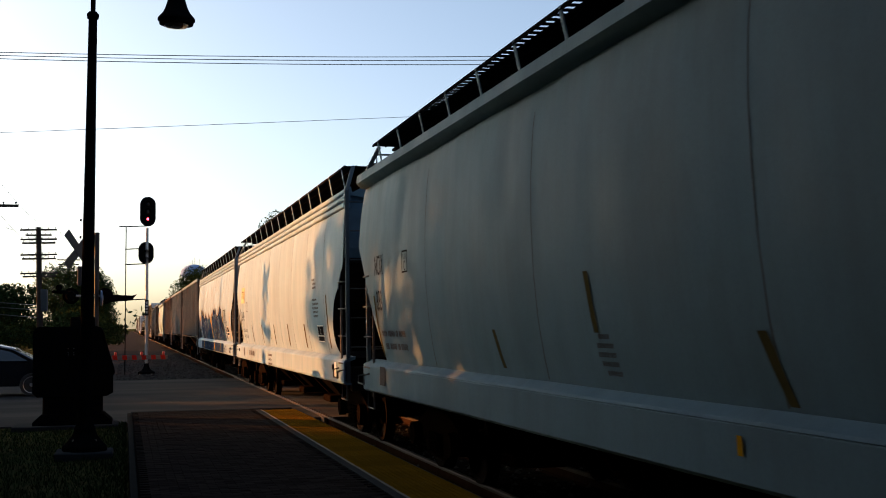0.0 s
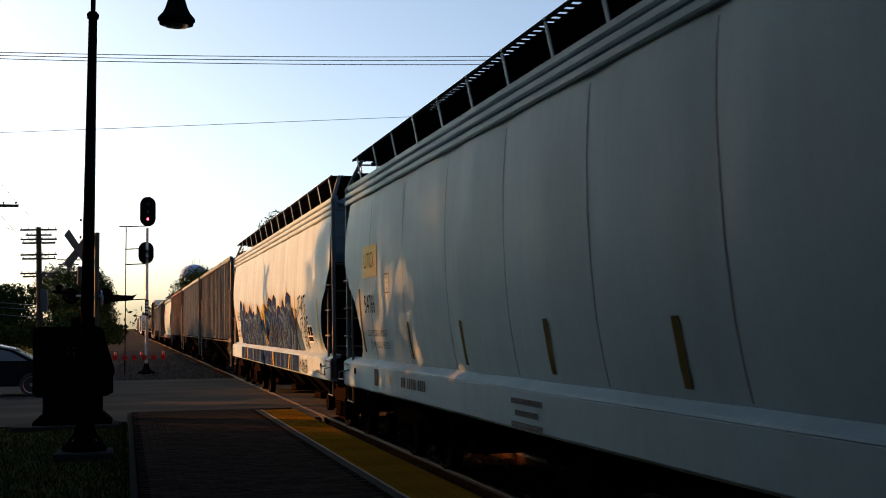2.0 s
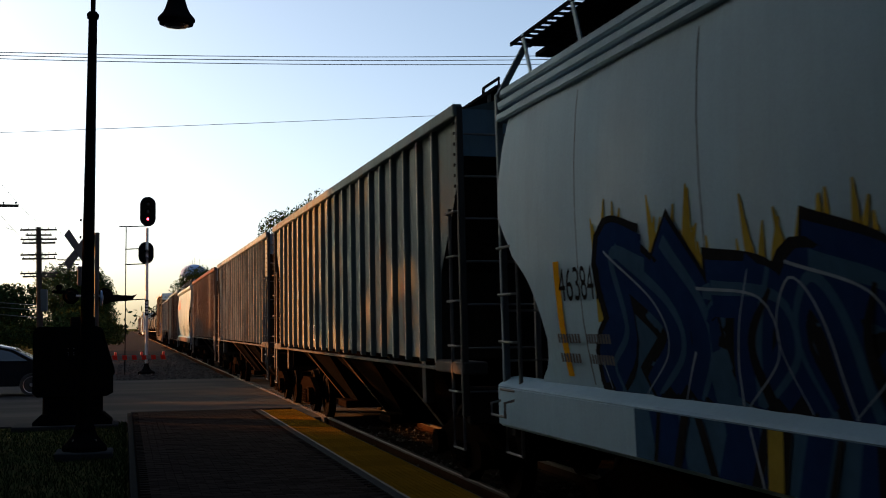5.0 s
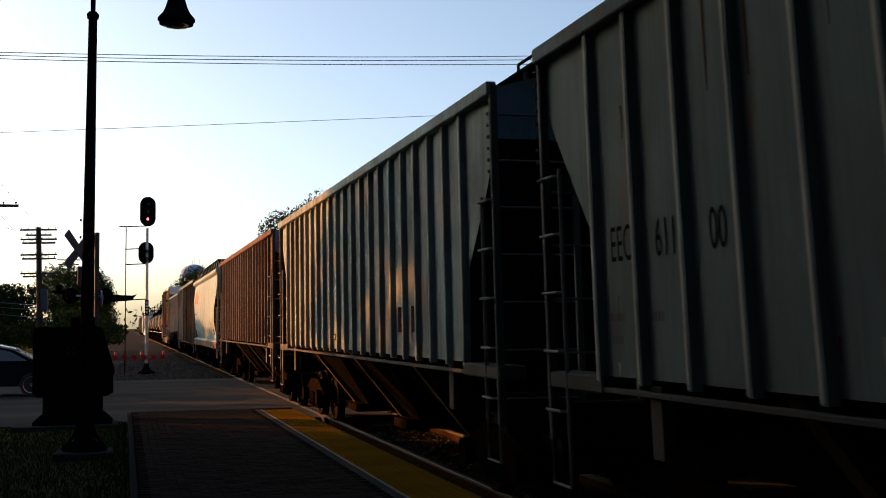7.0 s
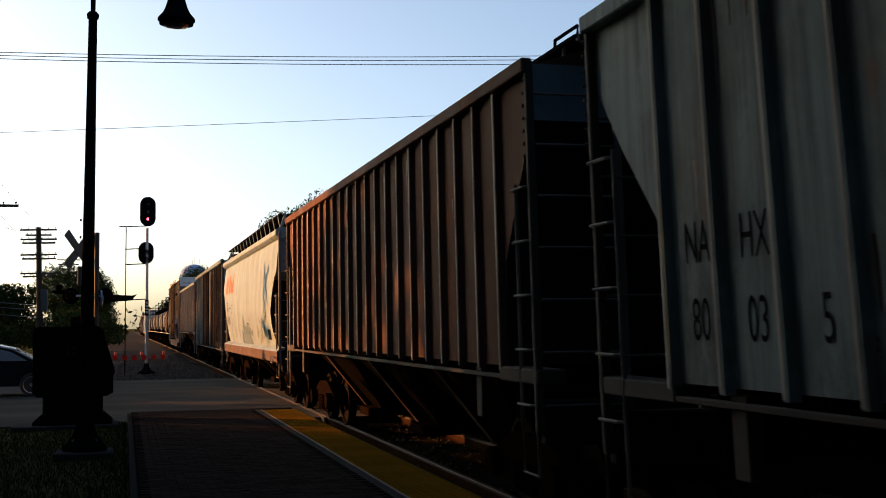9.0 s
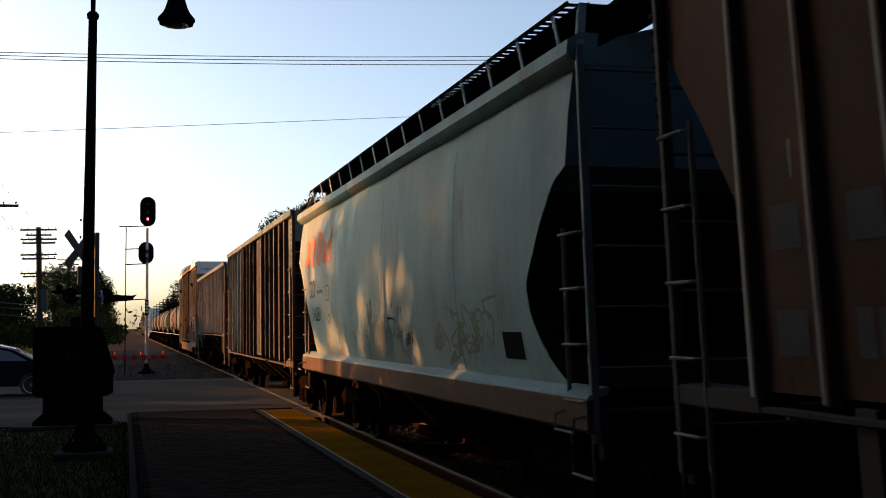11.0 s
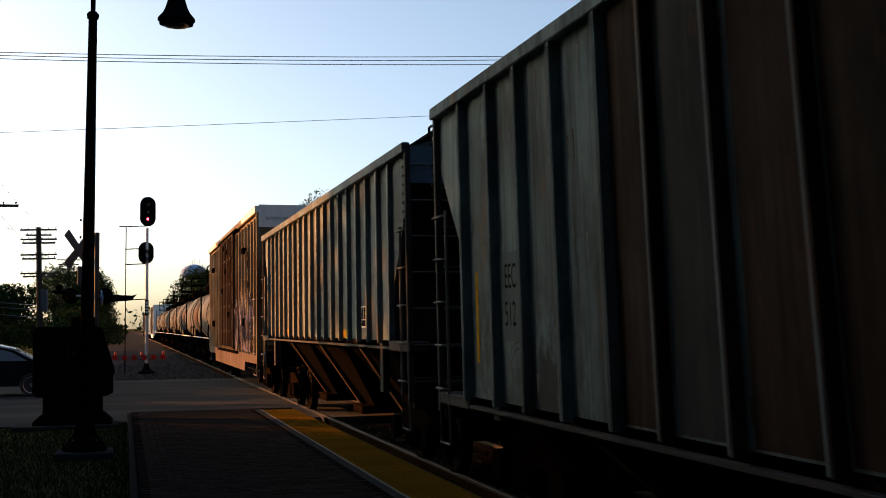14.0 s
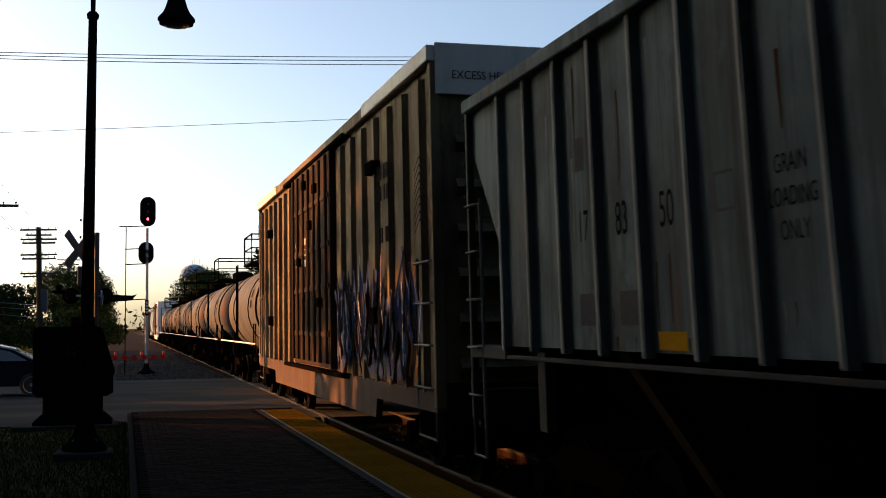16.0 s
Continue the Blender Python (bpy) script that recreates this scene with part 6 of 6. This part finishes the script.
    bars(side, car, M_GREYINK, half - 1.2, 2.5, [[(0, .3), (.72, .3)], [], [(0, .3), (.72, .35)]], 0.24, 0.28)
    # G: pale hopper with faded red name
    car, half, mid, side = smooth_hopper(107.93, 122.24, "dirty white smooth-sided covered hopper car with faded red lettering", M_WORN, CUT_DIAMOND, CUT_SHOULDER, 4, True, sill_mat=M_BOXSILL, sill_low=1.1)
    e = half
    red_name(car, e, side)
    d = Decal(side, 0.006)
    for a in (0.0, 0.2, 0.42):
        d.stroke([(e - 1.1 - a + 0.09 * math.cos(q), 2.53 + 0.14 * math.sin(q)) for q in [0.5 + 2 * math.pi * k / 14 for k in range(14)]], 0.03)
    d.make("faded_mark", M_BLACKINK, car, "faded black owner mark shapes")
    bars(side, car, M_GREYINK, e - 1.85, 2.5, [[(0, .12), (.18, .4)]], 0.06, 0.3)
    lettering("116281", 0.35, e - 1.69, 2.07, car, M_BLACKINK, side, squeeze=0.97)
    outline_box(side, car, e - 3.05, e - 2.76, 2.3, 2.56, M_GREYINK)
    lettering("C", 0.14, e - 2.905, 2.42, car, M_GREYINK, side)
    d = Decal(side, 0.006)
    rnd = random.Random(17)
    for k in range(34):
        y, z = e - 2.6 - rnd.random() * 4.6, 1.45 + rnd.random() * 0.5
        d.stroke([(y, z), (y + rnd.uniform(-0.15, 0.1), z + 0.12), (y + rnd.uniform(-0.2, 0.2), z + rnd.uniform(0.1, 0.35))], 0.018, 0.008)
    d.make("scribble", M_GREYINK, car, "faint dark spray scribble")
    d = Decal(side, 0.005)
    for k in range(70):
        off = 5.6 + 2.7 * k / 69 + rnd.uniform(-0.08, 0.08)
        high = 1.62 + 0.36 * math.sin(math.pi * min(1.0, (off - 5.5) / 2.9)) + rnd.uniform(-0.16, 0.05) + (0.3 if abs(off - 6.32) < 0.09 else 0.0)
        d.lift = 0.005 + 0.00004 * k
        d.stroke([(e - off, 1.36), (e - off + rnd.uniform(-0.06, 0.06), 0.5 * (1.36 + high)), (e - off + rnd.uniform(-0.12, 0.12), high)], rnd.uniform(0.08, 0.2), 0.06)
    d.make("grime_smudge", M_SMUDGE, car, "dark rubbed soot smudge low on the side")
    d = Decal(side, 0.009)
    d.stroke([(e - 7.39, 1.97), (e - 7.6, 1.965), (e - 7.83, 1.95), (e - 7.93, 1.8)], 0.03, 0.02)
    for off, z, h in ((8.37, 1.62, 0.1), (8.45, 1.64, 0.13), (8.55, 1.64, 0.15), (8.69, 1.66, 0.14)):
        d.stroke([(e - off, z), (e - off - 0.05, z + h), (e - off + 0.04, z + h * 0.6), (e - off - 0.06, z + 0.02)], 0.028, 0.02)
    for k in range(16):
        off, z = rnd.uniform(7.7, 8.3), rnd.uniform(1.65, 2.12)
        d.stroke([(e - off, z), (e - off + 0.02, z + 0.04), (e - off - 0.01, z + rnd.uniform(0.05, 0.1))], 0.03, 0.012)
    d.make("marker_tag", M_BLACKINK, car, "black marker tag and drips")
    d = Decal(side, 0.004)
    for k in range(26):
        y, z = -half + 2.4 + rnd.random() * 2.1, 1.5 + rnd.random() * 0.45
        d.stroke([(y, z), (y + rnd.uniform(-0.2, 0.2), z + rnd.uniform(0.05, 0.25)), (y + rnd.uniform(-0.3, 0.3), z + rnd.uniform(-0.05, 0.3)), (y + rnd.uniform(-0.3, 0.3), z + rnd.uniform(-0.02, 0.3))], rnd.uniform(0.02, 0.07), 0.02)
    d.make("faded_tag", M_SPRAY_TEAL, car, "faded green spray tag")
    Decal(side, 0.005).rect(-half + 1.55, -half + 2.1, 1.57, 1.81, 3, 3).make("data_panel", M_BLACKINK, car, "black data stencil panel")
    # H, I
    car, half, mid, side = ribbed_hopper(123.93, 139.75, "heavily rusted patched ribbed covered hopper car", M_PATCH_GREY, 16, low=1.16, top=4.28, uneven=True, flange=M_FLANGE, inset=1.13,
                                         rib_of=lambda k: M_PATCH_GREY if k > 10 else (M_H_RUST if k % 3 else M_PATCH_DARK))
    e = half
    tints = (M_H_GREY, M_H_DARK, M_H_GREY, M_PATCH_GREY, M_H_DARK, M_H_RUST, M_H_DARK, M_H_RUST, M_H_RUST, M_H_DARK, M_H_RUST)
    for k in range(11):
        y0 = -half + 1.13 + k * (2 * half - 2.26) / 15
        tint = tints[k]
        Bag().box(-1.506, -1.501, y0 + 0.08, y0 + 0.82, 1.18, 4.14).make("side_panel", tint, car)
    Decal(side, 0.009).rect(e - 2.9, e - 2.12, 1.72, 2.53, 4, 4).make("repaint_patch", M_RIB_A, car, "grey repainted patch")
    lettering("EEC", 0.32, e - 2.48, 2.3, car, M_BLACKINK, side, squeeze=0.62, lift=0.014)
    lettering("512", 0.32, e - 2.46, 1.96, car, M_BLACKINK, side, squeeze=0.68, lift=0.014)
    reflective(side, car, [e - 1.4], 1.5, 2.4, 0, 0.08)
    d = Decal(side, 0.012)
    for r0 in (0.3, 0.24):
        d.stroke([(e - 2.65 + r0 * math.cos(a), 1.42 + r0 * math.sin(a)) for a in [math.pi * 2 * k / 16 for k in range(13)]], 0.012)
    for k in range(5):
        d.stroke([(e - 2.5 - 0.08 * k, 1.35), (e - 2.47 - 0.08 * k, 1.49)], 0.02)
    d.make("chalk_drawing", M_GREYINK, car, "thin dark circle drawing")
    car, half, mid, side = ribbed_hopper(141.07, 156.72, "streaked pale grey ribbed covered hopper car with black stencils", M_RIB_E, 19, low=1.68, top=4.12, flange=M_FLANGE, inset=1.08)
    e = half
    for k, row in enumerate(([(0, .42), (.74, .45)], [(0, .36)], [(0, .4), (.74, .42)])):
        bars(side, car, M_GREYINK, e - 7.95, 2.72 - k * 0.34, [row], 0.22, 0.3)
    for k, s_ in enumerate(("17", "83", "50")):
        lettering(s_, 0.34, e - 2.98 - 0.72 * k, 2.6, car, M_BLACKINK, side, squeeze=0.66)
    bars(side, car, M_GREYINK, e - 2.85, 3.3, [[(0, .2)]], 0.26, 0.3)
    bars(side, car, M_GREYINK, e - 2.85, 2.1, [[(0, .32), (.75, .32)]], 0.24, 0.3)
    for k, s_ in enumerate(("GRAIN", "LOADING", "ONLY")):
        lettering(s_, 0.15, e - 5.92, 2.71 - 0.18 * k, car, M_BLACKINK, side, squeeze=0.72)
    outline_box(side, car, e - 5.32, e - 5.08, 2.52, 2.76, M_GREYINK)
    dark_plate(side, car, -half + 2.89, -half + 3.24, 1.85, 2.16)
    for y in (e - 4.4, -0.5, -3.2):
        Decal(side, 0.004).rect(y - 0.2, y + 0.2, 1.70, 1.82).make("yellow_mark", M_YELLOWINK, car, "small yellow paint mark")
    # J: tall yellow boxcar
    car, half, mid, side = boxcar(158.01, 175.62, "tall faded yellow boxcar with dark door and sprayed paint", M_YELLOWBOX)
    me = text_mesh("EXCESS HEIGHT", 0.135, 0.9)
    for v in me.vertices:
        v.co = Vector((v.co.x - 0.9, -half - 0.046, 4.68 + v.co.y))
    me.materials.clear()
    me.materials.append(M_BLACKINK)
    new("lettering", me).parent = car
    rnd = random.Random(23)
    for mat_, n_, w_, lift_, name_, label_ in ((M_SPRAY_LILAC, 70, 0.2, 0.073, "spray_fill", "pale violet sprayed paint"), (M_SPRAY_BLUE, 16, 0.12, 0.076, "spray_shade", "dark blue sprayed shading"), (M_WHITEINK, 6, 0.025, 0.079, "spray_lines", "white sprayed outlines"), (M_BLACKINK, 34, 0.09, 0.08, "spray_outline", "black sprayed outlines")):
        d = Decal(side, lift_)
        for k in range(n_):
            y = -half + 0.7 + rnd.random() * 5.4
            z0 = 1.15 + 0.75 * rnd.random()
            d.stroke([(y, z0), (y + rnd.uniform(-.25, .25), z0 + 0.35), (y + rnd.uniform(-.3, .3), z0 + 0.55 + 0.5 * rnd.random())], w_, w_ * 0.5)
        d.make(name_, mat_, car, label_)
    d = Decal(side, 0.078)
    for k in range(9):
        z = 2.95 + k * 0.09
        d.stroke([(-half + 0.75, z), (-half + 0.5, z + 0.14), (-half + 0.28, z + 0.02)], 0.022)
    d.make("scribble", M_BLACKINK, car, "dark sprayed scribble")
    bars(side, car, M_BLACKINK, -half + 2.9, 4.0, [[(0, .35), (.42, .3)], [(0, .35), (.42, .3)], [], [(0.1, .3), (.5, .2)]], 0.2, 0.28, 0.074)
    bars(side, car, M_WHITEINK, 1.6, 3.5, [[(0, .3), (1.0, .3)], [(0, .3), (1.0, .3)], [(0, .3), (1.0, .3)]], 0.12, 0.2, 0.128)
    # tank cars, then far cars
    y = 177.0
    for k in range(7):
        car, half, mid, side = tank_car(y, y + 12.1, "dusty tan tank car with dark bands and valve platform", M_TANK)
        bars(side, car, M_BLACKINK, -half + 3.0, 2.95, [[(0, .3)], [(0, .3)]], 0.22, 0.3, 0.01)
        y += 13.4
    boxcar(y + 0.4, y + 17.6, "clean white boxcar far along the train", M_WHITEBOX, 4.62, False, True)
    y += 19.2
    smooth_hopper(y, y + 17, "distant grey covered hopper car", M_GREY, CUT_STRAIGHT, CUT_STRAIGHT, 5, True)
    y += 18.4
    for k in range(3):
        ribbed_hopper(y, y + 16, "distant brown ribbed hopper car", M_RIB_C, 17)
        y += 17.4
    for k in range(2):
        tank_car(y, y + 13, "distant tan tank car", M_TANK)
        y += 14.3
    # the car ahead, already past
    ribbed_hopper(-19.3, -3.0, "weathered grey ribbed covered hopper car ahead", M_RIB_A, 17)


def red_name(car, e, side):
    """The faded red name as slanting plain bars."""
    lean = -0.22

    def at(a, z):
        return (e - 0.48 - a + lean * (z - 2.95), z)
    for a, w, z0, z1 in ((0.0, 0.42, 2.96, 3.42), (0.56, 0.38, 2.94, 3.48), (1.27, 0.42, 2.94, 3.5), (1.86, 0.32, 2.95, 3.3), (2.3, 0.13, 2.94, 3.32), (2.5, 0.14, 2.94, 3.53)):
        Decal(side, 0.006).stroke([at(a + w / 2, z0), at(a + w / 2, (z0 + z1) / 2), at(a + w / 2, z1)], w).make("red_bar", M_REDINK, car, "faded red slanting bar")


def graffiti(car, half, side):
    """Sprayed letter shapes in blues with yellow bursts, black outlines and quick black tags."""
    s0 = -half
    rnd = random.Random(31)
    base = 1.405

    def lay(name, mat, lift, label, strokes):
        d = Decal(side, lift)
        for pts, w0, w1 in strokes:
            d.stroke(pts, w0, w1)
        d.make(name, mat, car, label)
    glow, fill, pale, mid, ink, shine, shadow = [], [], [], [], [], [], []
    # a continuous cloud of blue behind
    y = s0 + 3.9
    while y < s0 + 15.3:
        h = 2.05 + rnd.uniform(-0.18, 0.2)
        pale.append(([(y, base), (y, 1.7), (y + rnd.uniform(-0.1, 0.1), h)], 0.9, 0.5))
        y += 0.42
    # tall leaning letter bodies which overlap one another
    y = s0 + 4.4
    while y < s0 + 15.2:
        w = rnd.uniform(0.5, 1.0)
        top = 2.22 + rnd.uniform(-0.16, 0.2)
        lean = rnd.uniform(-0.35, 0.35)
        for q in range(7):
            yy = y + w * rnd.uniform(-0.3, 1.2)
            glow.append(([(yy, top - 0.5), (yy + 0.03, top - 0.12), (yy + rnd.uniform(-0.1, 0.12), top + rnd.uniform(0.04, 0.36))], 0.24, 0.02))
        kind = rnd.randrange(4)
        if kind == 0:
            pts = [(y, base), (y + lean * 0.3, 1.75), (y + lean, top)]
        elif kind == 1:
            pts = [(y - 0.2, top - 0.15), (y + w * 0.5, top - 0.05), (y + w * 0.3, 1.85), (y + w * 0.8, 1.6), (y + w * 0.7, base)]
        elif kind == 2:
            pts = [(y + w, top), (y + w * 0.2, 2.0), (y + w * 0.1, 1.7), (y + w * 0.6, base)]
        else:
            pts = [(y, base), (y + 0.1, 1.9), (y + w * 0.5, 2.1), (y + w * 0.8, 1.8), (y + w * 0.55, base)]
        edge = [(a + 0.04, c - (0.0 if i == 0 else 0.02)) for i, (a, c) in enumerate(pts)]
        bw = rnd.uniform(0.26, 0.44)
        shadow.append((edge, bw + 0.15, bw + 0.09))
        fill.append((pts, bw, bw * rnd.uniform(0.6, 1.0)))
        mid.append(([(a - bw * 0.16, c) for a, c in pts], bw * 0.26, bw * 0.1))
        shine.append(([(a + bw * 0.34, c) for a, c in pts[-2:]] if rnd.random() < 0.5 else [(a + bw * 0.36, c) for a, c in pts], 0.02, 0.008))
        if rnd.random() < 0.6:
            ink.append(([(y - 0.2, base), (y - 0.1, 1.75), (y - 0.26 + lean * 0.4, 2.05)], 0.12, 0.03))
        y += w * rnd.uniform(0.55, 0.8)
    # one plain yellow shape among the letters
    fill_y = [([(s0 + 9.6, base), (s0 + 9.65, 1.62), (s0 + 9.52, 1.78)], 0.5, 0.3), ([(s0 + 9.62, 1.8), (s0 + 9.6, 2.1), (s0 + 9.66, 2.4)], 0.34, 0.3)]
    lay("spray_glow", M_SPRAY_GOLD, 0.005, "yellow sprayed bursts above the letters", glow)
    lay("spray_pale", M_SPRAY_SKY, 0.008, "blue sprayed background", pale)
    lay("spray_shadow", M_BLACKINK, 0.0095, "black sprayed shadow behind the letters", shadow)
    lay("spray_letters", M_SPRAY_BLUE, 0.011, "dark blue sprayed letter shapes", fill)
    lay("spray_middle", M_SPRAY_SKY, 0.0125, "lighter blue sprayed fill", mid)
    lay("spray_yellow", M_SPRAY_GOLD, 0.014, "yellow sprayed rounded shape", fill_y)
    tags = []

    def letters(y, z, h, n, w):
        for k in range(n):
            a = y - k * h * 0.6
            tags.append(([(a + rnd.uniform(-.1, .1), z), (a + rnd.uniform(-.06, .06), z + h)], w, w * 0.8))
            m = z + h * rnd.uniform(0.35, 0.65)
            if k % 3 == 0:
                tags.append(([(a, z + h), (a - h * 0.4, z + h * 0.75), (a - h * 0.05, m), (a - h * 0.45, z - 0.04)], w, w * 0.7))
            elif k % 3 == 1:
                tags.append(([(a + 0.05, z + h * 0.95), (a - h * 0.45, z + h * 1.05)], w, w))
                tags.append(([(a, m), (a - h * 0.35, m + 0.04)], w, w * 0.7))
            else:
                tags.append(([(a, z), (a - h * 0.25, z + h * 0.6), (a - h * 0.42, z - 0.05), (a - h * 0.5, z + h)], w, w * 0.8))
    letters(s0 + 4.9, 1.8, 0.42, 4, 0.035)
    letters(s0 + 3.75, 2.08, 0.36, 5, 0.045)
    letters(s0 + 3.5, 1.7, 0.34, 5, 0.04)
    letters(s0 + 3.15, 1.48, 0.2, 4, 0.03)
    lay("spray_outline", M_BLACKINK, 0.015, "black sprayed outlines", ink)
    lay("spray_tag", M_BLACKINK, 0.016, "quick black sprayed tags", tags)
    lay("spray_shine", M_SPRAY_GREY, 0.017, "thin grey sprayed highlights", shine)
    # the same paint carried on over the sill
    rows = {"sill_spray": (M_SPRAY_SKY, 0.003, 26, 0.5, "blue sprayed paint on the sill"), "sill_letters": (M_SPRAY_BLUE, 0.006, 26, 0.4, "dark blue sprayed paint on the sill"),
            "sill_outline": (M_BLACKINK, 0.009, 30, 0.1, "black sprayed lines on the sill"), "sill_shine": (M_SPRAY_GREY, 0.011, 7, 0.02, "thin grey sprayed lines on the sill"), "sill_yellow": (M_SPRAY_GOLD, 0.012, 3, 0.16, "yellow sprayed paint on the sill")}
    for nm, (mt, lift, count, wd, lb) in rows.items():
        d = Decal(sill_side, lift)
        if nm == "sill_spray":
            d.rect(s0 + 3.55, s0 + 15.2, 1.002, 1.318, 12, 2)
        for k in range(count):
            y = s0 + 3.7 + 11.3 * (k + rnd.random() * 0.8) / count
            wk = wd * rnd.uniform(0.4, 1.2)
            e_ = rnd.uniform(-0.18, 0.18)
            if nm != "sill_spray":
                d.rect(y, y + wk, 1.003, 1.317, 2, 3, e_)
        d.make(nm, mt, car, lb)
    d = Decal(sill_side, 0.009)
    for k, (u, v_) in enumerate(((0.0, 0.05), (0.22, -0.06), (0.4, 0.02), (0.62, 0.08), (0.78, -0.03))):
        a = s0 + 3.4 - u
        d.stroke([(a, 1.03 + 0.04 * (k % 2)), (a - 0.05 + v_, 1.26)], 0.045, 0.03)
        if k % 2:
            d.stroke([(a - 0.05, 1.25), (a - 0.15, 1.14 + v_), (a - 0.02, 1.06), (a - 0.17, 1.02)], 0.04, 0.02)
        else:
            d.stroke([(a + 0.04, 1.14), (a - 0.12, 1.17 + v_), (a - 0.16, 1.03)], 0.035, 0.03)
    d.make("sill_tag", M_BLACKINK, car, "black sprayed tag on the sill")
    reflective(side, car, [s0 + 1.42, half - 1.6], 1.47, 2.36, 0, 0.12)
    dark_plate(side, car, s0 + 2.22, s0 + 2.73, 1.58, 1.89)
    lettering("463842", 0.36, half - 2.08, 2.16, car, M_BLACKINK, side, squeeze=0.8, lift=0.018)
    bars(side, car, M_GREYINK, half - 1.5, 1.8, [[(0, .45), (.55, .5)], [(0, .4), (.55, .5)]], 0.07, 0.15, 0.018)
    bars(sill_side, car, M_GREYINK, s0 + 1.5, 1.12, [[(0, .1), (.14, .3)]], 0.05, 0.1, 0.006)
    Bag().lathe([(0.045, 0.0), (0.045, -0.014), (0.03, -0.02)], (-1.617, s0 + 0.95, 1.2), 14, "x").make("sill_hole", M_BLACKINK, car, "dark oval slot in the sill")


build_train()
build_platform()


def motions():
    times = [0.5 * k for k in range(33)]
    for car, mid, sets in CARS:
        walk(car, [(t, pose(TRACK, mid - gone(t), 0)) for t in times])
    spins = [k / 15 for k in range(241)]
    for car, mid, sets in CARS[:10]:
        for w, y in sets:
            rows = []
            for t in spins:
                a = gone(t) / 0.457
                rows.append((t, Matrix.Translation((0, y, 0.457)) @ Matrix.Rotation(a % (2 * math.pi), 4, "X")))
            walk(w, rows)


motions()
